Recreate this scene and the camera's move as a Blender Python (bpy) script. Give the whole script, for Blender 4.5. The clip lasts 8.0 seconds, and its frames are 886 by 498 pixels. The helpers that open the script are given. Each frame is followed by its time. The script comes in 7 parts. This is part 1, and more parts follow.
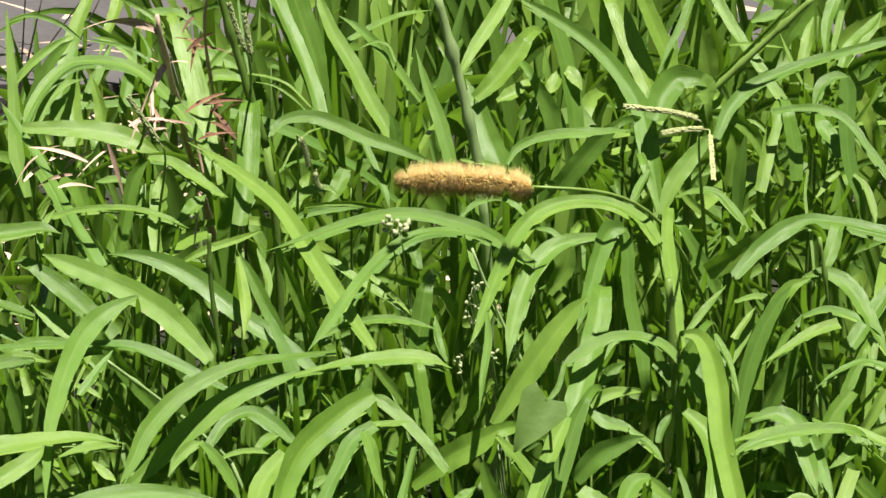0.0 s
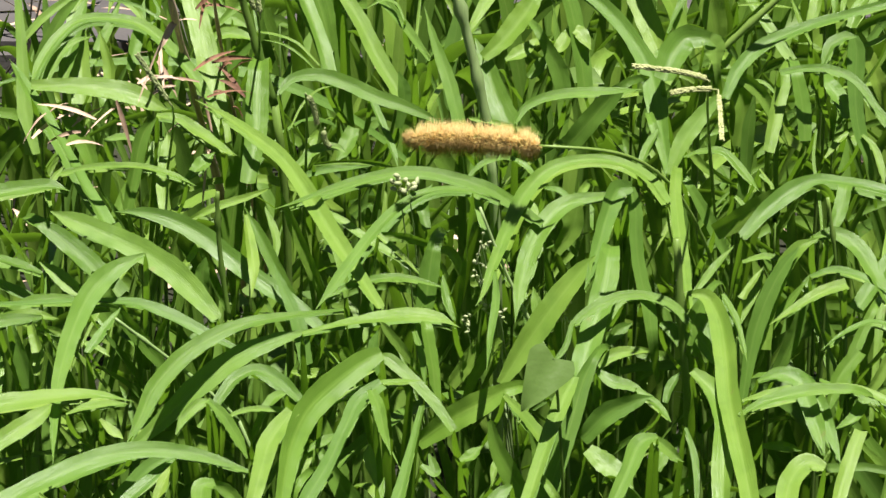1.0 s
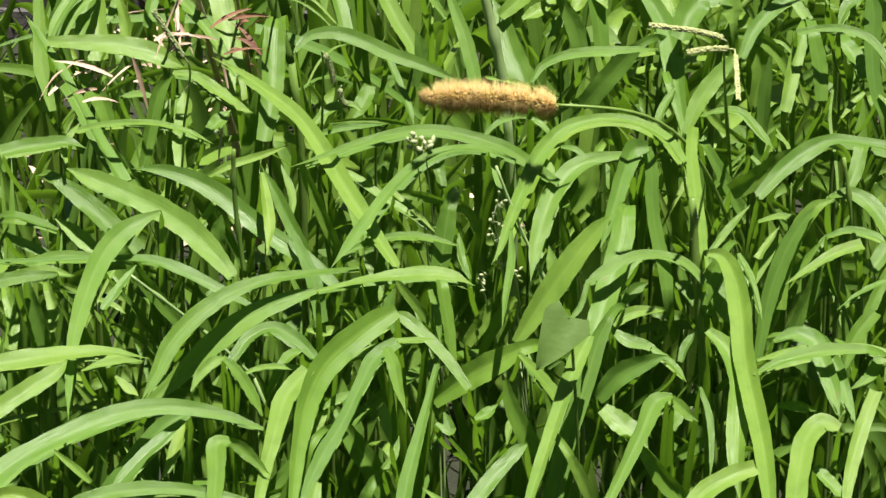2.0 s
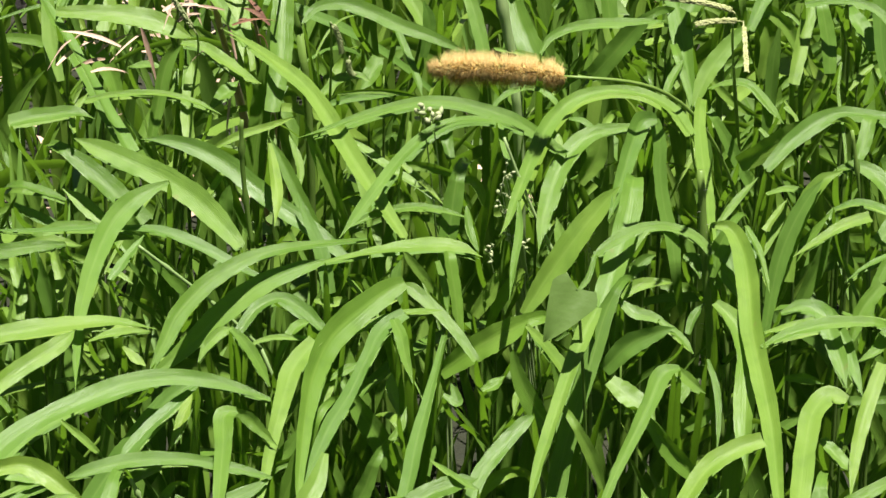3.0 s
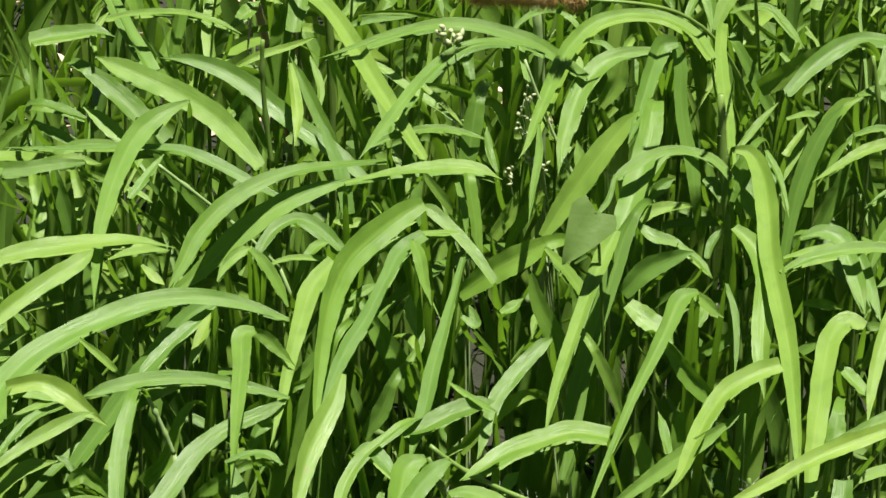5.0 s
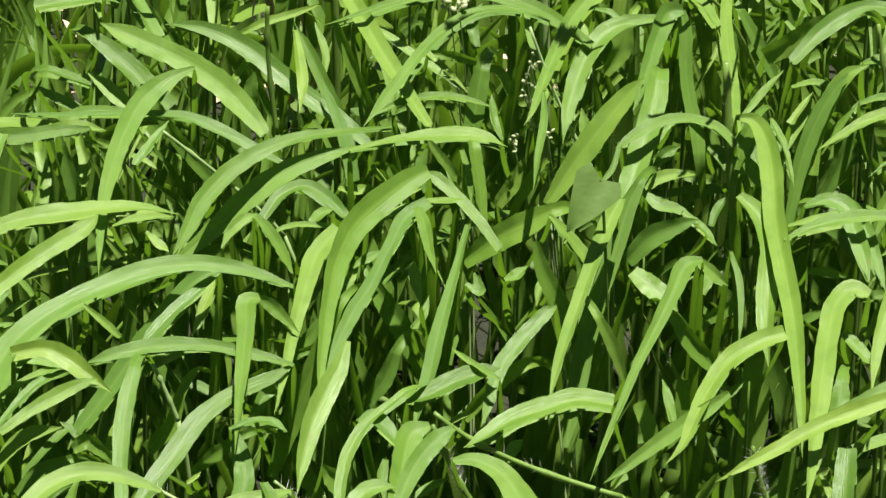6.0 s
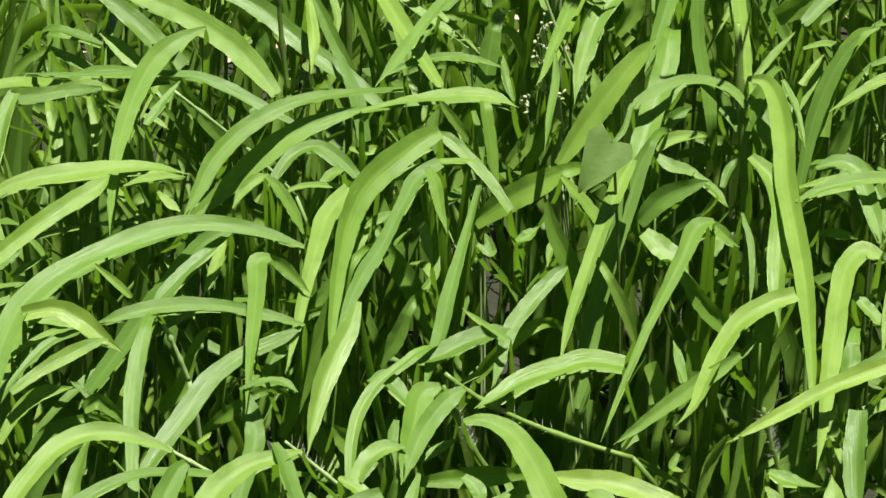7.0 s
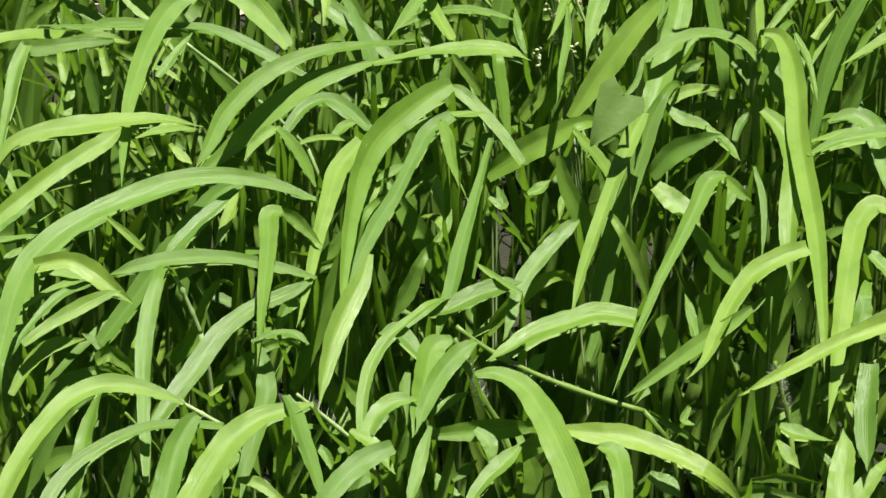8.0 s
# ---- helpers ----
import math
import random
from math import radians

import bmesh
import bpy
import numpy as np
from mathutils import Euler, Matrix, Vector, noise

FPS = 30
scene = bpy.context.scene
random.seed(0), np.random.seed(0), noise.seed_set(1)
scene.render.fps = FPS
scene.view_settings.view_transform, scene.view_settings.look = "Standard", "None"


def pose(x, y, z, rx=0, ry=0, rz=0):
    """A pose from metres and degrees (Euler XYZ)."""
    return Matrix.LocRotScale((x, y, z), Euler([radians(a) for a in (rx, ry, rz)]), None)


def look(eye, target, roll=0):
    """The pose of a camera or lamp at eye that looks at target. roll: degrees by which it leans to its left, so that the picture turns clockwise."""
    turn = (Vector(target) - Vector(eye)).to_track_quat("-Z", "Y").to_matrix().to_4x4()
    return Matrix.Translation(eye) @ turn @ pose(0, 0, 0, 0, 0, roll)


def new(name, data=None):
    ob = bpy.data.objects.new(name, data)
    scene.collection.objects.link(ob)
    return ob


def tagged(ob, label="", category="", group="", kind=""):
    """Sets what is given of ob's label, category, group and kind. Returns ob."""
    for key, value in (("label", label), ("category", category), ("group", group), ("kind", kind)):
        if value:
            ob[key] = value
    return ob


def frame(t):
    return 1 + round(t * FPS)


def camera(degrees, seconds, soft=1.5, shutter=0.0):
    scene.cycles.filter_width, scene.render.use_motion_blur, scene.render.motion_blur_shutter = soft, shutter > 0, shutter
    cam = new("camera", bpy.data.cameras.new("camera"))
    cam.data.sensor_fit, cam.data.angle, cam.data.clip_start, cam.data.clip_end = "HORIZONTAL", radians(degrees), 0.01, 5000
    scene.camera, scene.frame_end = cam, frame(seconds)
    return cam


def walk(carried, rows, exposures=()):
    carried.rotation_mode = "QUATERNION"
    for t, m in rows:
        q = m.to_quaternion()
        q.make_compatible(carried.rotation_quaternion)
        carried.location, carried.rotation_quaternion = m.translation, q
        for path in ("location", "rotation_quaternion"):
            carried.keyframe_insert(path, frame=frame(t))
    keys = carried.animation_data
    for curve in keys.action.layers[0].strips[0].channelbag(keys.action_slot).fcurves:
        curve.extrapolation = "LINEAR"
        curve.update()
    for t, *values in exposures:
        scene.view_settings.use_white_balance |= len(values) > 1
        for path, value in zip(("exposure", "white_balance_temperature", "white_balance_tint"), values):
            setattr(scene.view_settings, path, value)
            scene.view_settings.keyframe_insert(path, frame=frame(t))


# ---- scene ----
cam = camera(10.0, 8.0, soft=1.5)
EXPOSURE = 1.27
walk(cam, [
    (0.0, pose(0, 0, 1.42, 66.498, -0.061, 0.029)),
    (0.5, pose(0, 0, 1.42, 66.298, -0.147, 0.112)),
    (1.0, pose(0, 0, 1.42, 66.032, -0.241, 0.207)),
    (1.5, pose(0, 0, 1.42, 65.761, -0.315, 0.369)),
    (3.0, pose(0, 0, 1.42, 65.235, -0.522, 0.626)),
    (3.5, pose(0, 0, 1.42, 64.995, -0.575, 0.762)),
    (4.0, pose(0, 0, 1.42, 64.676, -0.621, 0.863)),
    (4.5, pose(0, 0, 1.42, 64.487, -0.826, 0.980)),
    (6.0, pose(0, 0, 1.42, 63.971, -1.031, 1.166)),
    (6.5, pose(0, 0, 1.42, 63.711, -1.132, 1.270)),
    (7.0, pose(0, 0, 1.42, 63.523, -1.098, 1.340)),
    (7.5, pose(0, 0, 1.42, 63.384, -1.022, 1.372)),
    (8.0, pose(0, 0, 1.42, 62.986, -1.147, 1.514)),
], exposures=[(0.0, EXPOSURE), (8.0, EXPOSURE)])

# ---- light: high midday sun, a little before the grass, clear sky ----
SUN_FROM = Vector((0.10, -0.15, 1.0)).normalized()
world = bpy.data.worlds.new("sky")
world.use_nodes = True
scene.world = world
wn = world.node_tree.nodes
sky = wn.new("ShaderNodeTexSky")
sky.sky_type, sky.sun_disc = "NISHITA", False
sky.sun_elevation = math.asin(SUN_FROM.z)
sky.sun_rotation = math.atan2(SUN_FROM.x, SUN_FROM.y)
wn["Background"].inputs["Strength"].default_value = 0.014
world.node_tree.links.new(sky.outputs[0], wn["Background"].inputs["Color"])
sun_data = bpy.data.lights.new("sun", "SUN")
sun_data.energy, sun_data.angle, sun_data.color = 5.0, radians(0.53), (1.0, 0.955, 0.88)
sun = new("sun", sun_data)
sun.matrix_world = look(SUN_FROM * 20, (0, 0, 0))


# ---- materials ----
def material(name):
    m = bpy.data.materials.new(name)
    m.use_nodes = True
    nt = m.node_tree
    return m, nt, nt.nodes["Principled BSDF"]


def node(nt, kind, **values):
    n = nt.nodes.new(kind)
    for key, value in values.items():
        n.inputs[key.replace("_", " ")].default_value = value
    return n


def ramp(nt, source, stops):
    n = nt.nodes.new("ShaderNodeValToRGB")
    els = n.color_ramp.elements
    while len(els) < len(stops):
        els.new(0.5)
    for e, (pos, col) in zip(els, stops):
        e.position, e.color = pos, (*col, 1)
    nt.links.new(source, n.inputs[0])
    return n.outputs[0]


def math_node(nt, op, a, b=None):
    n = nt.nodes.new("ShaderNodeMath")
    n.operation = op
    for i, v in enumerate((a, b)):
        if v is None:
            continue
        if isinstance(v, (int, float)):
            n.inputs[i].default_value = v
        else:
            nt.links.new(v, n.inputs[i])
    return n.outputs[0]


def mix(nt, fac, a, b, blend="MIX"):
    n = nt.nodes.new("ShaderNodeMix")
    n.data_type, n.blend_type = "RGBA", blend
    for slot, v in ((0, fac), (6, a), (7, b)):
        if isinstance(v, (int, float)):
            n.inputs[slot].default_value = v
        elif isinstance(v, tuple):
            n.inputs[slot].default_value = (*v, 1)
        else:
            nt.links.new(v, n.inputs[slot])
    return n.outputs[2]


def noise_of(nt, scale, detail=3.0, coord="Object", stretch=None):
    tc = nt.nodes.new("ShaderNodeTexCoord")
    n = node(nt, "ShaderNodeTexNoise", Scale=scale, Detail=detail)
    src = tc.outputs[coord]
    if stretch:
        mp = nt.nodes.new("ShaderNodeMapping")
        mp.inputs["Scale"].default_value = stretch
        nt.links.new(src, mp.inputs[0])
        src = mp.outputs[0]
    nt.links.new(src, n.inputs["Vector"])
    return n.outputs["Fac"]


def leaf_material(name, deep, mid, pale, through_colour, through_share=0.34, veins=True, rough=0.46):
    """Thin living leaf: glossy cuticle, parallel veins, light that comes through."""
    m, nt, bsdf = material(name)
    info = nt.nodes.new("ShaderNodeObjectInfo")
    geo = nt.nodes.new("ShaderNodeNewGeometry")
    rnd = math_node(nt, "FRACT", math_node(nt, "ADD", info.outputs["Random"], geo.outputs["Random Per Island"]))
    blotch = noise_of(nt, 38.0, 4.0)
    shade = math_node(nt, "ADD", math_node(nt, "ADD", math_node(nt, "MULTIPLY", rnd, 0.55), 0.06), math_node(nt, "MULTIPLY", blotch, 0.36))
    col = ramp(nt, shade, [(0.12, deep), (0.5, mid), (0.95, pale)])
    uv = nt.nodes.new("ShaderNodeUVMap")
    sep = nt.nodes.new("ShaderNodeSeparateXYZ")
    nt.links.new(uv.outputs[0], sep.inputs[0])
    across = math_node(nt, "ABSOLUTE", math_node(nt, "SUBTRACT", sep.outputs[0], 0.5))
    if veins:
        fine = noise_of(nt, 1.0, 2.0, "UV", (46.0, 1.6, 1.0))
        streak = ramp(nt, fine, [(0.36, (0, 0, 0)), (0.68, (1, 1, 1))])
        col = mix(nt, math_node(nt, "MULTIPLY", streak, 0.2), col, (pale[0] * 1.1, pale[1] * 1.1, pale[2] * 1.3))
        worn = ramp(nt, noise_of(nt, 130.0, 4.0, "Object", (1.0, 1.0, 0.4)), [(0.5, (0, 0, 0)), (0.75, (1, 1, 1))])
        col = mix(nt, math_node(nt, "MULTIPLY", worn, 0.3), col, (deep[0] * 0.8, deep[1] * 0.8, deep[2]))
        rib = ramp(nt, across, [(0.0, (1, 1, 1)), (0.022, (0.75, 0.75, 0.75)), (0.05, (0, 0, 0))])
        col = mix(nt, math_node(nt, "MULTIPLY", rib, 0.13), col, (pale[0] * 1.5, pale[1] * 1.35, pale[2] * 2.2))
        # some leaves are bluer than others
        cool = math_node(nt, "FRACT", math_node(nt, "MULTIPLY", rnd, 7.3))
        col = mix(nt, math_node(nt, "MULTIPLY", cool, 0.28), col, (mid[0] * 0.92, mid[1] * 0.98, mid[2] * 2.3))
    # scorched flecks here and there
    fleck = ramp(nt, noise_of(nt, 95.0, 2.0), [(0.73, (0, 0, 0)), (0.78, (1, 1, 1))])
    col = mix(nt, math_node(nt, "MULTIPLY", fleck, 0.35), col, (0.20, 0.17, 0.06))
    nt.links.new(col, bsdf.inputs["Base Color"])
    bsdf.inputs["Specular IOR Level"].default_value = 0.3
    rg = math_node(nt, "ADD", math_node(nt, "MULTIPLY", blotch, 0.22), rough - 0.1)
    nt.links.new(rg, bsdf.inputs["Roughness"])
    bump = node(nt, "ShaderNodeBump", Strength=0.4, Distance=0.0007)
    height = noise_of(nt, 1.0, 2.0, "UV", (34.0, 2.5, 1.0)) if veins else noise_of(nt, 240.0, 3.0)
    nt.links.new(height, bump.inputs["Height"])
    nt.links.new(bump.outputs[0], bsdf.inputs["Normal"])
    tr = nt.nodes.new("ShaderNodeBsdfTranslucent")
    nt.links.new(mix(nt, 0.62, col, through_colour), tr.inputs["Color"])
    ms = node(nt, "ShaderNodeMixShader", Fac=through_share)
    nt.links.new(bsdf.outputs[0], ms.inputs[1])
    nt.links.new(tr.outputs[0], ms.inputs[2])
    nt.links.new(ms.outputs[0], nt.nodes["Material Output"].inputs[0])
    return m


def plain_material(name, dark, light, scale, rough=0.7, bump_depth=0.001, stretch=None, through_share=0.0):
    m, nt, bsdf = material(name)
    info = nt.nodes.new("ShaderNodeObjectInfo")
    geo = nt.nodes.new("ShaderNodeNewGeometry")
    rnd = math_node(nt, "FRACT", math_node(nt, "ADD", info.outputs["Random"], geo.outputs["Random Per Island"]))
    big = noise_of(nt, scale, 4.0, "Object", stretch)
    grain = noise_of(nt, scale * 9, 3.0, "Object", stretch)
    f = math_node(nt, "ADD", math_node(nt, "MULTIPLY", big, 0.6), math_node(nt, "MULTIPLY", grain, 0.4))
    f = math_node(nt, "ADD", f, math_node(nt, "MULTIPLY", math_node(nt, "SUBTRACT", rnd, 0.5), 0.35))
    col = ramp(nt, f, [(0.28, dark), (0.72, light)])
    nt.links.new(col, bsdf.inputs["Base Color"])
    bsdf.inputs["Roughness"].default_value = rough
    bump = node(nt, "ShaderNodeBump", Strength=0.6, Distance=bump_depth)
    nt.links.new(grain, bump.inputs["Height"])
    nt.links.new(bump.outputs[0], bsdf.inputs["Normal"])
    if through_share:
        tr = nt.nodes.new("ShaderNodeBsdfTranslucent")
        nt.links.new(col, tr.inputs["Color"])
        ms = node(nt, "ShaderNodeMixShader", Fac=through_share)
        nt.links.new(bsdf.outputs[0], ms.inputs[1])
        nt.links.new(tr.outputs[0], ms.inputs[2])
        nt.links.new(ms.outputs[0], nt.nodes["Material Output"].inputs[0])
    return m


BLADE = leaf_material("grass_blade", (0.058, 0.126, 0.016), (0.108, 0.206, 0.024), (0.218, 0.322, 0.048), (0.23, 0.47, 0.012), 0.28, rough=0.37)
WEED = leaf_material("broad_leaf", (0.075, 0.14, 0.03), (0.12, 0.20, 0.045), (0.17, 0.26, 0.07), (0.15, 0.30, 0.03), 0.35, False, 0.5)
STEM = plain_material("green_stem", (0.11, 0.20, 0.03), (0.22, 0.34, 0.07), 60.0, 0.45, 0.0004, (1, 1, 0.15), 0.3)
PALE_STEM = plain_material("pale_stem", (0.20, 0.30, 0.10), (0.34, 0.45, 0.19), 60.0, 0.5, 0.0004, (1, 1, 0.15), 0.15)
HAIR = plain_material("white_hair", (0.55, 0.55, 0.48), (0.75, 0.74, 0.66), 80.0, 0.5, 0.0001, None, 0.4)
BRISTLE = plain_material("golden_bristle", (0.64, 0.45, 0.15), (0.90, 0.75, 0.38), 90.0, 0.45, 0.0001, None, 0.6)
SPIKELET = plain_material("golden_spikelet", (0.52, 0.40, 0.12), (0.78, 0.66, 0.26), 160.0, 0.6, 0.0003, None, 0.3)
CREAM = plain_material("cream_spikelet", (0.34, 0.38, 0.14), (0.58, 0.60, 0.30), 220.0, 0.6, 0.0003, None, 0.25)
SEED = plain_material("green_spikelet", (0.20, 0.26, 0.09), (0.36, 0.40, 0.18), 220.0, 0.6, 0.0003, None, 0.25)
PETAL = plain_material("white_bud", (0.30, 0.38, 0.16), (0.55, 0.58, 0.34), 150.0, 0.55, 0.0002, None, 0.3)
STRAW = plain_material("dry_straw", (0.24, 0.155, 0.105), (0.56, 0.41, 0.30), 55.0, 0.75, 0.0006, (1, 1, 0.2))
RUST = plain_material("rust_dead_leaf", (0.10, 0.042, 0.024), (0.30, 0.15, 0.085), 60.0, 0.75, 0.0008, None, 0.15)
DARK_TWIG = plain_material("dark_twig", (0.02, 0.018, 0.014), (0.06, 0.05, 0.035), 70.0, 0.8, 0.0004)
# near-black green: the shade of the gaps is put into the soil colour
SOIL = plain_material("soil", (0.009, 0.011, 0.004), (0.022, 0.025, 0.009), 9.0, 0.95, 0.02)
PAVING = plain_material("grey_paving", (0.048, 0.043, 0.043), (0.082, 0.074, 0.073), 14.0, 0.9, 0.002)


# ---- builders ----
def part(name, mesh, mat, parent=None, label=""):
    """One mesh object, under a thing or a part if one is given."""
    mesh.materials.append(mat)
    ob = new(name, mesh)
    if parent is not None:
        ob.parent = parent
    return tagged(ob, label)


def to_mesh(name, verts, faces, uvs=None):
    me = bpy.data.meshes.new(name)
    me.from_pydata([tuple(v) for v in verts], [], faces)
    if uvs is not None:
        layer = me.uv_layers.new(name="uv")
        loops = np.empty(len(me.loops), dtype=np.int32)
        me.loops.foreach_get("vertex_index", loops)
        layer.data.foreach_set("uv", np.asarray(uvs, dtype=np.float32)[loops].ravel())
    me.polygons.foreach_set("use_smooth", [True] * len(me.polygons))
    me.update()
    return me


def curve(ctrl, n):
    """n + 1 places along the Bezier curve of the control points, and its directions."""
    c = np.asarray(ctrl, float)
    k = len(c) - 1
    s = np.linspace(0, 1, n + 1)[:, None]
    p = sum(math.comb(k, i) * s ** i * (1 - s) ** (k - i) * c[i] for i in range(k + 1))
    d = sum(math.comb(k - 1, i) * s ** i * (1 - s) ** (k - 1 - i) * (c[i + 1] - c[i]) for i in range(k))
    d /= np.maximum(np.linalg.norm(d, axis=1, keepdims=True), 1e-9)
    return p, d


def unit(v):
    return v / np.maximum(np.linalg.norm(v, axis=-1, keepdims=True), 1e-9)


def blade_shape(ctrl, width, face, turn_0, turn_1, blunt=0.0, n=22, rows=5, fold=0.13, wave=0.045, foot=0.45):
    """A strap leaf along a curve: keeled, slightly wavy, tapered to its tip."""
    p, d = curve(ctrl, n)
    f = np.asarray(face, float)
    nrm = unit(f - (d @ f)[:, None] * d)
    for i in range(1, n + 1):
        if nrm[i] @ nrm[i - 1] < 0:
            nrm[i] *= -1
    side = np.cross(d, nrm)
    s = np.linspace(0, 1, n + 1)
    a = np.radians(turn_0 + (turn_1 - turn_0) * s)[:, None]
    side, nrm = side * np.cos(a) + nrm * np.sin(a), nrm * np.cos(a) - side * np.sin(a)
    swell = np.minimum(1.0, foot + (1 - foot) * s / 0.28)
    end = np.clip((1 - s) / (0.92 if foot > 0.9 else 0.6), 0, 1) ** (1.0 if foot > 0.9 else 0.8)
    prof = swell * (end * (1 - blunt) + blunt * np.clip((1 - s) / 0.04, 0.2, 1))
    half = width / 2 * prof
    ph, q = random.uniform(0, 6.3), random.uniform(7, 14)
    verts, uvs = [], []
    for j in range(rows):
        u = 2 * j / (rows - 1) - 1
        rag = 1 + 0.035 * np.sin(s * 37 + ph * 3 + u) * abs(u)
        lift = fold * abs(u) ** 1.4 + wave * abs(u) * np.sin(q * s * 3 + ph + (2.0 if u > 0 else 0.0))
        verts.append(p + side * (half * u * rag)[:, None] + nrm * (half * lift)[:, None])
        uvs.append(np.stack([np.full(n + 1, (u + 1) / 2), s], 1))
    v = np.stack(verts, 1).reshape(-1, 3)
    t = np.stack(uvs, 1).reshape(-1, 2)
    faces = [(i * rows + j, i * rows + j + 1, (i + 1) * rows + j + 1, (i + 1) * rows + j) for i in range(n) for j in range(rows - 1)]
    return v, faces, t


def tube_shape(ctrl, r0, r1, n=10, sides=6, knots=()):
    """A round stem along a curve, swollen at its knots."""
    p, d = curve(ctrl, n)
    ref = np.array((0.31, 0.87, 0.21))
    a = unit(np.cross(d, ref))
    b = np.cross(d, a)
    s = np.linspace(0, 1, n + 1)
    r = r0 + (r1 - r0) * s
    for k in knots:
        r = r * (1 + 0.7 * np.exp(-((s - k) / 0.03) ** 2))
    ang = np.linspace(0, 2 * math.pi, sides, endpoint=False)
    v = (p[:, None] + a[:, None] * (np.cos(ang)[None, :, None] * r[:, None, None]) + b[:, None] * (np.sin(ang)[None, :, None] * r[:, None, None])).reshape(-1, 3)
    faces = [(i * sides + j, i * sides + (j + 1) % sides, (i + 1) * sides + (j + 1) % sides, (i + 1) * sides + j) for i in range(n) for j in range(sides)]
    faces += [tuple(range(sides))[::-1], tuple(n * sides + j for j in range(sides))]
    return v, faces


class Heap:
    """Many small shapes joined into one mesh."""

    def __init__(self):
        self.v, self.f, self.t, self.n = [], [], [], 0

    def add(self, v, f, t=None):
        self.v.append(np.asarray(v))
        self.t.append(np.zeros((len(v), 2)) if t is None else t)
        self.f += [tuple(i + self.n for i in q) for q in f]
        self.n += len(v)

    def mesh(self, name):
        return to_mesh(name, np.concatenate(self.v), self.f, np.concatenate(self.t))


def grain_shape(at, along, length, radius, sides=5):
    """A small pointed grain."""
    d = unit(np.asarray(along, float))
    a = unit(np.cross(d, (0.3, 0.2, 0.93)))
    b = np.cross(d, a)
    v = [at]
    for s, r in ((0.3, 1.0), (0.68, 0.8)):
        v += [at + d * (length * s) + (a * math.cos(k * 2 * math.pi / sides) + b * math.sin(k * 2 * math.pi / sides)) * radius * r for k in range(sides)]
    v.append(at + d * length)
    f = [(0, 1 + (k + 1) % sides, 1 + k) for k in range(sides)]
    f += [(1 + k, 1 + (k + 1) % sides, 1 + sides + (k + 1) % sides, 1 + sides + k) for k in range(sides)]
    f += [(1 + sides + k, 1 + sides + (k + 1) % sides, 1 + 2 * sides) for k in range(sides)]
    return np.array(v), f


def hair_shape(at, along, length, radius):
    d = unit(np.asarray(along, float))
    a = unit(np.cross(d, (0.3, 0.2, 0.93))) * radius
    b = np.cross(d, a)
    return np.array([at + a, at - a * 0.5 + b * 0.87, at - a * 0.5 - b * 0.87, at + d * length]), [(0, 1, 3), (1, 2, 3), (2, 0, 3)]


# ---- ground ----
def ground_sheet():
    bm = bmesh.new()
    ring = [0, 0.25, 0.6, 1, 1.6, 2.4, 3.4, 5, 8, 15, 40, 150, 600, 2000]
    prev = None
    for r in ring:
        cur = []
        for k in range(48 if r else 1):
            x, y = r * math.cos(k * math.pi / 24), 2.4 + r * math.sin(k * math.pi / 24)
            z = -0.012 + 0.012 * noise.noise((x * 3, y * 3, 0)) if 0 < r < 6 else -0.012
            cur.append(bm.verts.new((x, y, z)))
        if prev:
            for k in range(48):
                if len(prev) == 1:
                    bm.faces.new((prev[0], cur[k], cur[(k + 1) % 48]))
                else:
                    bm.faces.new((prev[k], cur[k], cur[(k + 1) % 48], prev[(k + 1) % 48]))
        prev = cur
    me = bpy.data.meshes.new("ground")
    bm.to_mesh(me)
    bm.free()
    return me


tagged(part("ground", ground_sheet(), SOIL), "bare soil under the grass, coloured dark for its shaded gaps", "ground", kind="structure")
bm = bmesh.new()
bmesh.ops.create_cube(bm, size=1, matrix=Matrix.Translation((0, 4.97, -0.01)) @ Matrix.Diagonal((30, 2.9, 0.06, 1)))
bmesh.ops.bevel(bm, geom=bm.edges[:], offset=0.008, segments=2, affect="EDGES")
me = bpy.data.meshes.new("pavement")
bm.to_mesh(me)
bm.free()
tagged(part("pavement", me, PAVING), "weathered mauve-grey concrete paving behind the grass", "pavement", kind="structure")

# ---- the grass plants in view ----
FACE = (0.0, -0.52, 0.85)


def plant(x, y, top=None, label="lush green grass plant with long arching strap leaves"):
    """A plant's foot on the ground and, where its top is given, the culm that carries its leaves."""
    ob = new("grass_plant")
    ob.location = (x, y, -0.01)
    tagged(ob, label, "grass plant", "grass plants")
    if top is not None:
        t = np.array(top) - (x, y, -0.01)
        ob["reach"] = [float(q) for q in t]
        v, f = tube_shape([(0, 0, 0), (t[0] * 0.1, 0.02, t[2] * 0.4), (t[0] * 0.6, t[1] + 0.01, t[2] * 0.8), t], 0.0017, 0.0005, 12, 7, (0.3, 0.55, 0.8))
        part("culm", to_mesh("culm", v, f), STEM, ob)
    return ob


LIT, SLANT, SIDE = (0.05, -0.55, 0.83), (0.0, -0.76, 0.62), (0.0, -0.99, 0.08)


